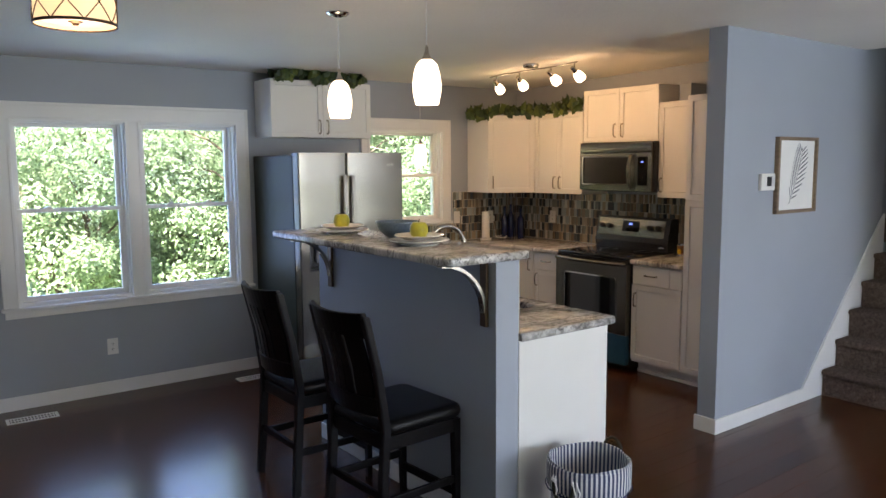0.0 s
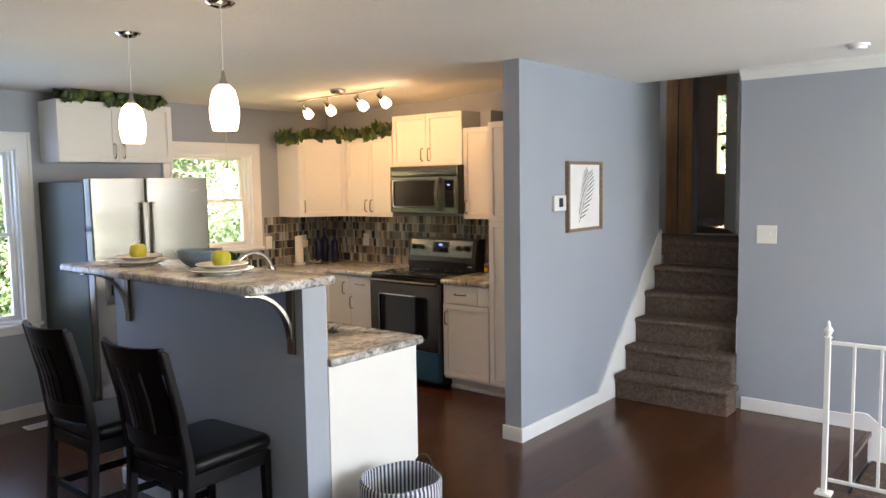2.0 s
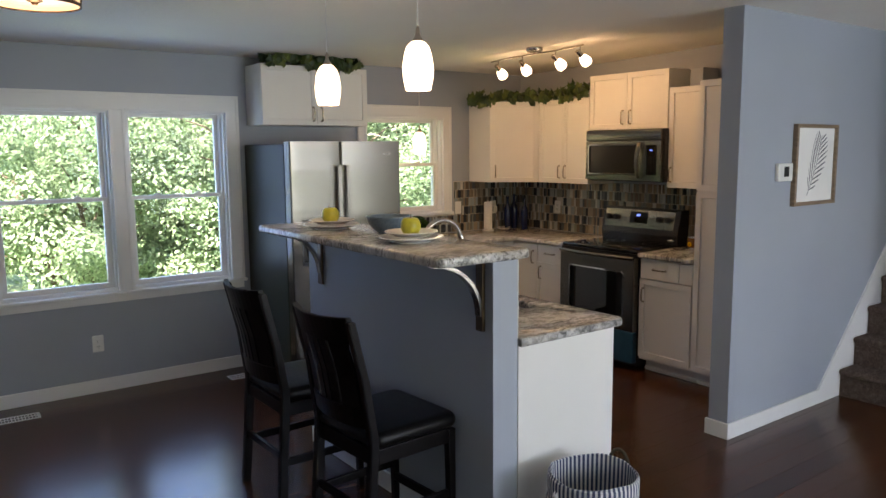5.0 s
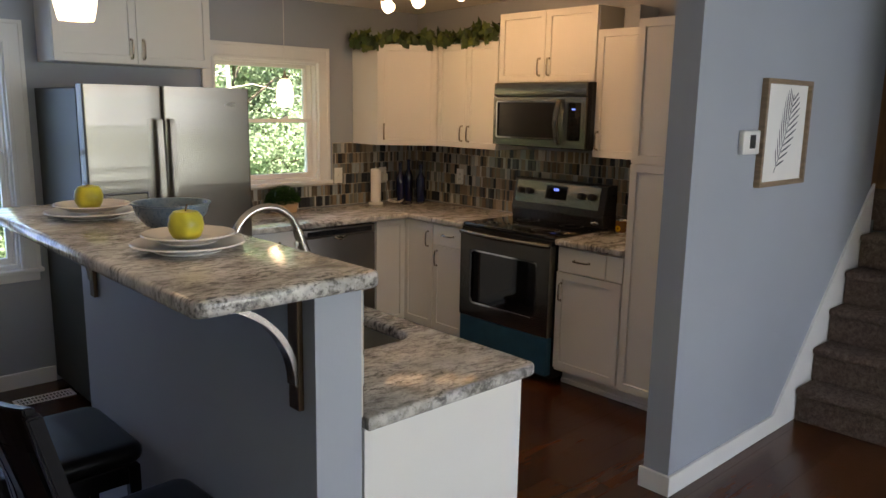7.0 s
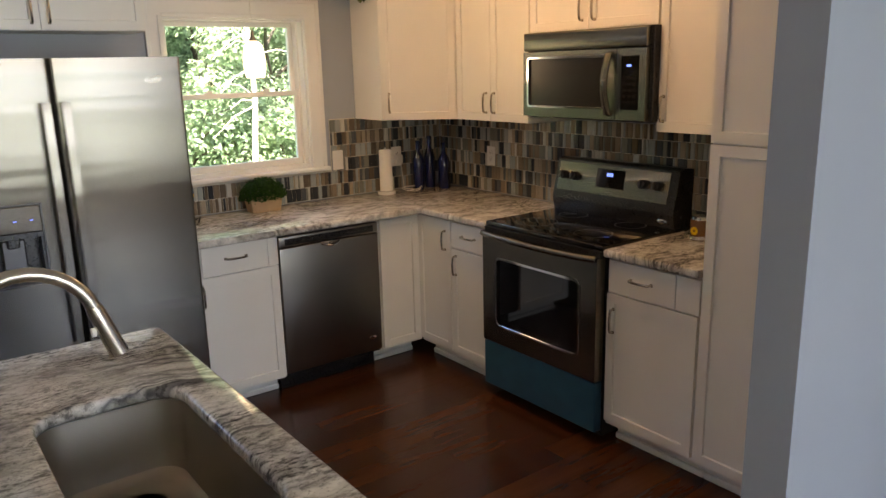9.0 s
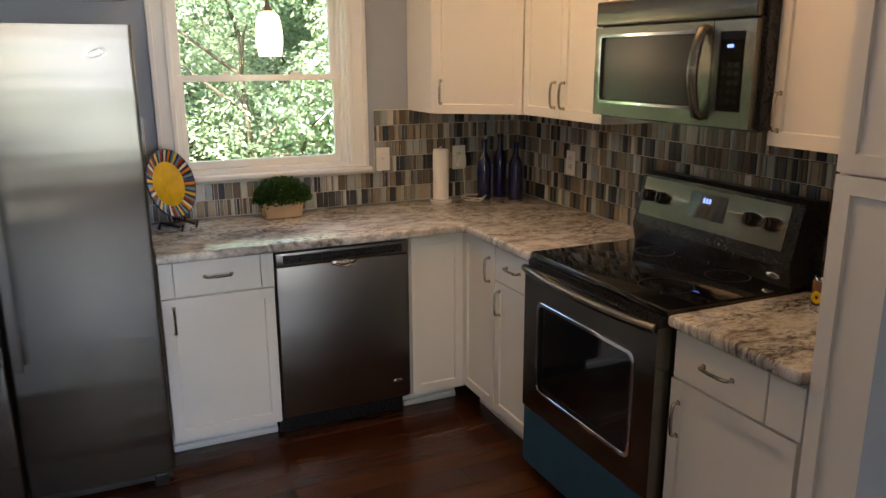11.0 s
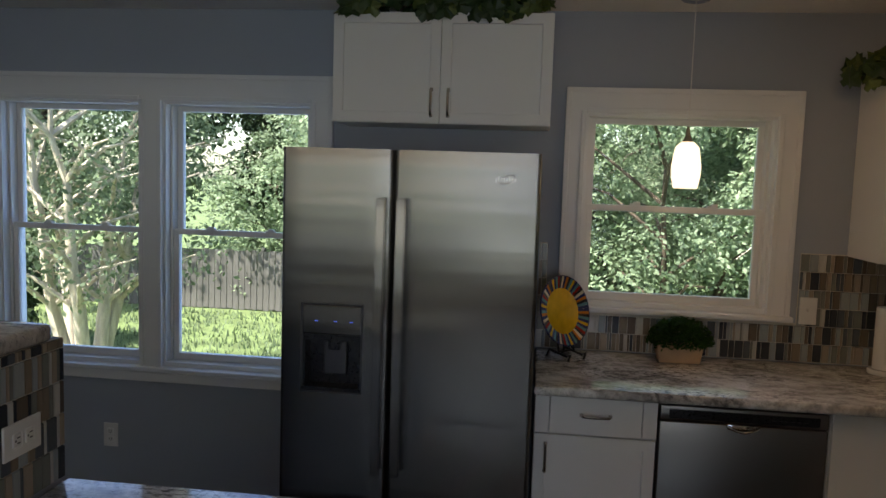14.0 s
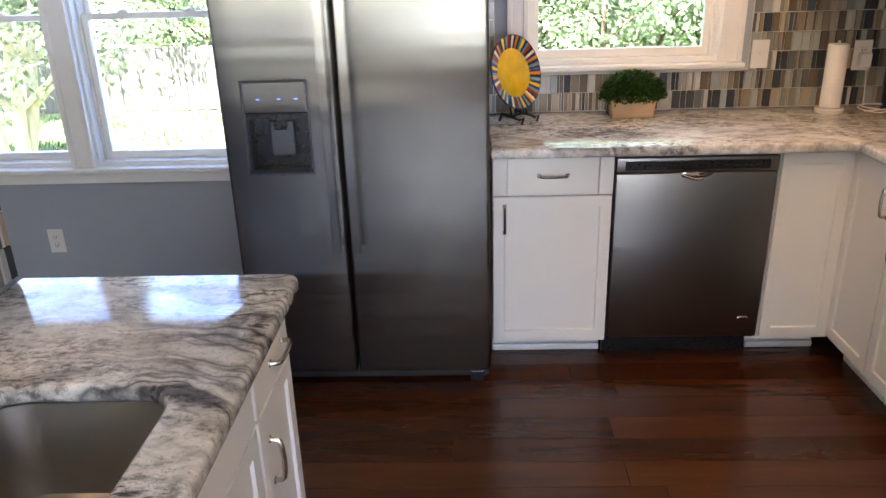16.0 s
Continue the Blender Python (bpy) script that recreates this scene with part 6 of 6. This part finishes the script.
register(1.116, 5.592, -2)
register(2.69, 5.59, 0)
sd = thing("smoke_detector", "small white ceiling smoke detector", "smoke detector", pose(5.40, 0.96, CEIL))
part("base", lathe([(0, -0.012), (0.062, -0.012), (0.066, -0.006), (0.066, 0)], 28), M_PLASTIC, sd, smooth=True)
part("cover", lathe([(0, -0.034), (0.035, -0.034), (0.048, -0.028), (0.052, -0.012), (0, -0.012)], 28), M_PLASTIC, sd, smooth=True)


def railing():
    c = thing("railing", "white iron stair railing with slim balusters", "railing", pose(4.70, 0.92, 0))
    L = 2.6
    part("newel_post", bx(-0.013, 0.013, -0.013, 0.013, 0.0, 0.845, 0.003), M_IRON, c)
    part("base_flange", bx(-0.04, 0.04, -0.04, 0.04, 0.0, 0.014, 0.003), M_IRON, c)
    part("finial", lathe([(0.018, 0.845), (0.022, 0.850), (0.012, 0.858), (0.018, 0.872), (0.024, 0.888), (0.016, 0.902), (0.009, 0.910), (0.011, 0.920), (0.005, 0.935), (0, 0.940)], 20), M_IRON, c, "turned white finial", True)
    part("top_rail", bx(-0.016, 0.016, -L, -0.018, 0.815, 0.832, 0.003), M_IRON, c)
    part("bottom_rail", bx(-0.010, 0.010, -L, -0.018, 0.075, 0.092, 0.002), M_IRON, c)
    for k in range(1, 21):
        y = -0.125 * k
        part("baluster", bx(-0.007, 0.007, y - 0.007, y + 0.007, 0.090, 0.817, 0.001, 1), M_IRON, c)
    part("newel_post", bx(-0.018, 0.018, -L - 0.018, -L + 0.018, 0.0, 0.845, 0.003), M_IRON, c)
    return c


railing()


# ---------- outdoors ----------
GROUND = -1.5


def lawn():
    n = 60
    vs, fs = [], []
    for j in range(n + 1):
        for i in range(n + 1):
            x = -300 + 600 * i / n
            y = -300 + 600 * j / n
            vs.append((x, y, GROUND + 0.05 * noise.noise((x * 0.2, y * 0.2, 0))))
    for j in range(n):
        for i in range(n):
            a = j * (n + 1) + i
            fs.append((a, a + 1, a + n + 2, a + n + 1))
    me = bpy.data.meshes.new("ground")
    me.from_pydata(vs, [], fs)
    me.materials.append(M_GRASS)
    tagged(new("ground", me), "sunlit green lawn behind the house", "ground", kind="structure")


lawn()


def grass_tufts():
    rnd = np.random.RandomState(4)
    n = 9000
    x, y = rnd.uniform(-7, 3, n), rnd.uniform(8.5, 18.6, n)
    vs, fs = [], []
    for a, b in zip(x, y):
        h, t, l_ = rnd.uniform(0.05, 0.14), rnd.uniform(0, 6.28), rnd.uniform(-0.04, 0.04, 2)
        i = len(vs)
        w = 0.02
        vs += [(a - w * math.cos(t), b - w * math.sin(t), GROUND), (a + w * math.cos(t), b + w * math.sin(t), GROUND), (a + l_[0], b + l_[1], GROUND + h)]
        fs.append((i, i + 1, i + 2))
    me = bpy.data.meshes.new("grass")
    me.from_pydata(vs, [], fs)
    me.materials.append(M_LEAF_MID)
    tagged(new("grass", me), "uneven tufts of lawn grass", "grass", kind="stuff")


grass_tufts()


def foliage_mesh(name, clumps, per, size, seed, material):
    """Leaves scattered over the shells of many clumps (centre, radius)."""
    rnd = np.random.RandomState(seed)
    k = len(clumps) * per
    cen = np.repeat(np.array([c[0] for c in clumps]), per, 0)
    rad = np.repeat(np.array([c[1] for c in clumps]), per)[:, None]
    d = rnd.normal(size=(k, 3))
    d /= np.linalg.norm(d, axis=1)[:, None]
    p = cen + d * rad * rnd.uniform(0.55, 1.12, (k, 1)) * np.array([1, 1, 0.85])
    a = d * 0.9 + np.array([0.0, 0.0, 0.5]) + rnd.normal(size=(k, 3)) * 0.42
    a /= np.linalg.norm(a, axis=1)[:, None]
    b = np.cross(a, rnd.normal(size=(k, 3)))
    b /= np.linalg.norm(b, axis=1)[:, None]
    c2 = np.cross(a, b)
    s = rnd.uniform(0.6, 1.4, (k, 1)) * size
    quad = np.stack([p - b * s, p + c2 * s * 0.5, p + b * s, p - c2 * s * 0.5], 1).reshape(-1, 3)
    faces = np.arange(4 * k).reshape(-1, 4)
    me = bpy.data.meshes.new(name)
    me.from_pydata(quad.tolist(), [], faces.tolist())
    me.materials.append(material)
    return me


def tree(name, label, x, y, height, spread, seed, material, trunks=1, bare=0.25, per=240, clump_n=60, size=0.075, lean=0.25, category="tree", girth=1.0, bark=None):
    rnd = random.Random(seed)
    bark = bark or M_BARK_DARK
    c = thing(name, label, category, pose(x, y, GROUND))
    tips = []
    for t in range(trunks):
        a = 2 * math.pi * (t + rnd.random() * 0.5) / max(1, trunks)
        pts, p = [], Vector((0.12 * math.cos(a) * (trunks > 1), 0.12 * math.sin(a) * (trunks > 1), -0.05))
        d = Vector((math.cos(a) * lean, math.sin(a) * lean, 1))
        n = 9
        for k in range(n):
            pts.append(p.copy())
            p = p + d.normalized() * height * 0.72 / n + Vector((rnd.gauss(0, 0.05), rnd.gauss(0, 0.05), 0))
        r0 = 0.055 * height / 4 * (1.5 if trunks == 1 else 1.0) * girth
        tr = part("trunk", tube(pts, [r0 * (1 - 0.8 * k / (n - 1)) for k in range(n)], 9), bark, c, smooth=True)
        for k in range(3, n):
            for q in range(2):
                b = rnd.uniform(0, 6.28)
                e = pts[k] + Vector((math.cos(b), math.sin(b), 0.55)) * spread * rnd.uniform(0.35, 0.75)
                mid = pts[k].lerp(e, 0.5) + Vector((0, 0, 0.08 * spread))
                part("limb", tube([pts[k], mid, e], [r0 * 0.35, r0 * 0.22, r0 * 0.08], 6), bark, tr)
                tips.append(e)
    clumps = []
    for k in range(clump_n):
        u = rnd.random()
        z = height * (bare + (1 - bare) * u)
        f = math.sin(math.pi * min(1.0, 0.18 + 0.80 * u)) ** 0.6
        b, q = rnd.uniform(0, 6.28), math.sqrt(rnd.random())
        clumps.append(((spread * f * q * math.cos(b), spread * f * q * math.sin(b), z), rnd.uniform(0.22, 0.50) * spread * 0.55))
    clumps += [((e.x, e.y, e.z), 0.28 * spread) for e in tips[::2]]
    ob = new("crown", foliage_mesh("crown", clumps, per, size, seed, material))
    ob.parent = c
    return c


# unseen trees out front, added so the steel reflects greenery through the south windows
tree("tree", "unseen leafy tree added in the front garden", 3.2, -14.0, 8.0, 3.4, 25, M_LEAF_BRIGHT, 1, 0.12, 260, 90, 0.11)
tree("tree", "unseen leafy tree added beside the front lawn", -5.5, -17.0, 8.5, 3.6, 26, M_LEAF_BRIGHT, 1, 0.12, 260, 90, 0.11)
# a screen of shrubs and trees round the back garden
tree("tree", "pale multi-stemmed tree with open light green crown", -1.75, 11.2, 6.4, 1.9, 11, M_LEAF_MID, 5, 0.40, 150, 75, 0.041, 0.16, girth=1.25, bark=M_BARK)
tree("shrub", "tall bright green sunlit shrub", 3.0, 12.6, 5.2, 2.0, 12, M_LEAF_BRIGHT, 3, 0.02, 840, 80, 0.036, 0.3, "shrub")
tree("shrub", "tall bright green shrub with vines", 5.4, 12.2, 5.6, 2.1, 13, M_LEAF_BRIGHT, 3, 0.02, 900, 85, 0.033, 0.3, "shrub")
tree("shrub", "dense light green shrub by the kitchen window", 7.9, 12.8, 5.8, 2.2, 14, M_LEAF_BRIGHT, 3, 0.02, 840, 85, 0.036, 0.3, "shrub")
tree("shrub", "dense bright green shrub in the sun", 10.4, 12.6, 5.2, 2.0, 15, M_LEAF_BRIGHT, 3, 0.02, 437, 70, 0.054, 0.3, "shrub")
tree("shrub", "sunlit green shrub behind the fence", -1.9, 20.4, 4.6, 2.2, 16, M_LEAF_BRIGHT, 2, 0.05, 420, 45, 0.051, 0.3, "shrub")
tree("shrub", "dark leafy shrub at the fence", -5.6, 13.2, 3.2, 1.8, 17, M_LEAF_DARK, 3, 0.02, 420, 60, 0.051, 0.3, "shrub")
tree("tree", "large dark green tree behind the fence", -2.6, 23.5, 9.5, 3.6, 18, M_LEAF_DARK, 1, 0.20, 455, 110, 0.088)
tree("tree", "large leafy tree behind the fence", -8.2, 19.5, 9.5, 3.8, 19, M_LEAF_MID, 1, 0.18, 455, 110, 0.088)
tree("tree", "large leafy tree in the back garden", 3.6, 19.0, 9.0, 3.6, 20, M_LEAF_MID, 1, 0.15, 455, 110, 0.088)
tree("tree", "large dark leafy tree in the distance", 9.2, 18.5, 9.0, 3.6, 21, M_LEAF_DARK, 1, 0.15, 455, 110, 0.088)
tree("tree", "large leafy tree at the garden's edge", 15.0, 15.5, 9.0, 3.6, 22, M_LEAF_MID, 1, 0.12, 455, 110, 0.088)
tree("tree", "large leafy tree at the garden's far edge", -14.5, 15.0, 9.5, 3.8, 23, M_LEAF_MID, 1, 0.12, 455, 110, 0.088)
tree("shrub", "leafy shrub beyond the upper window", 15.5, 4.6, 6.5, 2.4, 24, M_LEAF_BRIGHT, 2, 0.02, 350, 70, 0.061, 0.3, "shrub")


def dead_branch():
    rnd = random.Random(31)
    c = thing("dead_branch", "bare pale dead branch among the leaves", "branch", pose(6.05, 10.05, GROUND))
    main = [(0, 0, -0.05), (0.05, 0.0, 1.6), (0.15, -0.02, 2.9), (0.12, 0.0, 3.9), (0.30, 0, 4.7)]
    part("stem", tube(main, [0.045, 0.04, 0.032, 0.022, 0.008], 8), M_BARK, c, smooth=True)
    for k in range(26):
        t = rnd.uniform(1.9, 3.9)
        p = Vector(main[int(t)]).lerp(Vector(main[int(t) + 1]), t % 1) if t < 4 else Vector(main[-1])
        d = Vector((rnd.choice((-1, 1)) * rnd.uniform(0.25, 0.65), rnd.uniform(-0.15, 0.15), rnd.uniform(-0.35, 0.25)))
        part("twig", tube([p, p + d * 0.5 + Vector((0, 0, 0.06)), p + d], [0.011, 0.008, 0.003], 5), M_BARK, c)
    return c


dead_branch()


def fence():
    c = thing("fence", "weathered grey wooden board fence in a shade-darkened colour", "fence", pose(-12.0, 18.9, GROUND))
    for k in range(7):
        part("post", bx(k * 2.4 - 0.05, k * 2.4 + 0.05, 0.03, 0.13, 0, 1.45, 0.01), M_FENCE, c)
    for z in (0.3, 1.1):
        part("rail", bx(0, 14.4, 0.005, 0.03, z, z + 0.09, 0.004), M_FENCE, c)
    me = bpy.data.meshes.new("board")
    b = bx(0, 0.135, -0.02, 0.0, 0.02, 1.38, 0.004, 1)
    b.to_mesh(me)
    b.free()
    me.materials.append(M_FENCE)
    rnd = random.Random(6)
    for k in range(100):
        ob = new("board", me)
        ob.parent = c
        ob.location = (k * 0.144, rnd.uniform(-0.004, 0.004), rnd.uniform(-0.015, 0.015))
    return c


fence()

# ---------- mosaic tiles ----------
ROW_H, GAP = 0.0785, 0.0022


def tile_mesh(w, h):
    me = bpy.data.meshes.new("tile")
    t, e = 0.0055, 0.0012
    vs = [(0, 0, 0), (w, 0, 0), (w, 0, h), (0, 0, h), (e, -t, e), (w - e, -t, e), (w - e, -t, h - e), (e, -t, h - e)]
    me.from_pydata(vs, [], [(4, 5, 6, 7), (0, 1, 5, 4), (1, 2, 6, 5), (2, 3, 7, 6), (3, 0, 4, 7)])
    me.materials.append(M_TILE)
    return me


TILE_W = [0.0085, 0.0125, 0.0165, 0.0225, 0.0285, 0.0345]
TILES = {}


def backsplash(name, label, m, length, z0, z1, blocked, near, seed):
    """Local: x along the wall, front towards -y. blocked: (x0, x1, z0, z1) left bare; near: the stretch whose tiles are single pieces."""
    rnd = random.Random(seed)
    c = thing(name, label, "backsplash", m, kind="structure")
    part("grout_bed", slab_with_holes("y", -0.006, -0.001, 0, length, z0, z1, blocked), M_GROUT, c, "pale grout bed")
    vs, fs, singles = [], [], 0
    rows = int(math.ceil((z1 - z0) / ROW_H))
    for r in range(rows):
        za, zb = z0 + r * ROW_H + GAP, min(z0 + (r + 1) * ROW_H, z1)
        h = zb - za
        if h < 0.01:
            continue
        x = 0.002
        while x < length - 0.006:
            w = rnd.choice(TILE_W)
            w = min(w, length - 0.002 - x)
            hit = [b for b in blocked if x + w > b[0] and x < b[1] and zb > b[2] and za < b[3]]
            if hit:
                b = hit[0]
                if x < b[0] - 0.008 and zb - za > 0.01:
                    w = b[0] - x - GAP
                elif za < b[2] - 0.012:
                    pass
                else:
                    x = b[1] + GAP
                    continue
            hh = h
            for b in hit:
                if x + w > b[0] and x < b[1] and za < b[2] - 0.012:
                    hh = min(hh, b[2] - za - GAP)
            if near[0] <= x <= near[1] and singles < 300 and abs(hh - (ROW_H - GAP)) < 1e-4 and w in TILE_W:
                me = TILES.setdefault(w, None) or tile_mesh(w, ROW_H - GAP)
                TILES[w] = me
                ob = new("tile", me)
                ob.parent = c
                ob.location = (x, -0.0055 - rnd.uniform(0, 0.0007), za)
                singles += 1
            else:
                t, e, i = 0.0055, 0.0012, len(vs)
                y = -0.0055 - rnd.uniform(0, 0.0007)
                vs += [(x, y, za), (x + w, y, za), (x + w, y, za + hh), (x, y, za + hh), (x + e, y - t, za + e), (x + w - e, y - t, za + e), (x + w - e, y - t, za + hh - e), (x + e, y - t, za + hh - e)]
                fs += [tuple(i + q for q in f) for f in ((4, 5, 6, 7), (0, 1, 5, 4), (1, 2, 6, 5), (2, 3, 7, 6), (3, 0, 4, 7))]
            x += w + GAP
    me = bpy.data.meshes.new("tiles")
    me.from_pydata(vs, [], fs)
    me.materials.append(M_TILE_REST)
    ob = new("tiles", me)
    ob.parent = c
    tagged(ob, "slim glass and stone mosaic tiles", kind="stuff")
    return c


WX0, WX1 = 3.815 - 0.03 - 3.747, 4.83 + 0.03 - 3.747
backsplash("backsplash_north", "mosaic backsplash of slim grey, tan and black tiles", pose(3.747, NORTH, 0), EAST - 0.012 - 3.747, 0.917, 1.386, ((WX0, WX1, 1.086, 1.39),), (1.08, 1.95), 41)
backsplash("backsplash_east", "mosaic backsplash behind the range", pose(EAST, NORTH - 0.012, 0, 0, 0, -90), NORTH - 0.012 - 3.388, 0.917, 1.386, (), (0.0, 1.25), 42)
backsplash("backsplash_bar", "mosaic tiles on the raised bar wall", pose(2.619, 2.494, 0, 0, 0, 90), 4.103 - 2.494, 0.917, 1.256, (), (0.75, 1.62), 43)

# ---------- floor planks ----------
PW, PL = 0.127, 1.22


def plank_verts(x0, x1, y0, y1, z=0.0):
    e, g = 0.0008, 0.0003
    return [(x0 + g, y0 + g, z - 0.009), (x1 - g, y0 + g, z - 0.009), (x1 - g, y1 - g, z - 0.009), (x0 + g, y1 - g, z - 0.009), (x0 + e, y0 + e, z), (x1 - e, y0 + e, z), (x1 - e, y1 - e, z), (x0 + e, y1 - e, z)]


PFACES = [(4, 5, 6, 7), (0, 1, 5, 4), (1, 2, 6, 5), (2, 3, 7, 6), (3, 0, 4, 7)]


def floor_planks():
    rnd = random.Random(77)
    c = thing("floor", "dark reddish brown wooden plank floor", "floor", kind="structure")
    full = bpy.data.meshes.new("plank")
    full.from_pydata(plank_verts(0, PL, 0, PW), [], PFACES)
    full.materials.append(M_PLANK)
    vs, fs, singles = [], [], 0
    y = SOUTH
    while y < NORTH:
        y1 = min(y + PW, NORTH)
        x = WEST - rnd.random() * PL
        x_end = EAST_LIVING if y > WELL[2] - 0.02 else WELL[0]
        while x < x_end:
            a, b = max(x, WEST), min(x + PL, x_end)
            if b - a > 0.01:
                if b - a > PL - 1e-6 and y1 - y > PW - 1e-6 and 1.2 < y and 0.2 < x and singles < 300:
                    ob = new("plank", full)
                    ob.parent = c
                    ob.location = (x, y, 0)
                    singles += 1
                else:
                    i = len(vs)
                    vs += plank_verts(a, b, y, y1)
                    fs += [tuple(i + q for q in f) for f in PFACES]
            x += PL
        y += PW
    me = bpy.data.meshes.new("planks")
    me.from_pydata(vs, [], fs)
    me.materials.append(M_PLANK_REST)
    ob = new("planks", me)
    ob.parent = c
    tagged(ob, "dark brown floor planks", kind="stuff")


floor_planks()
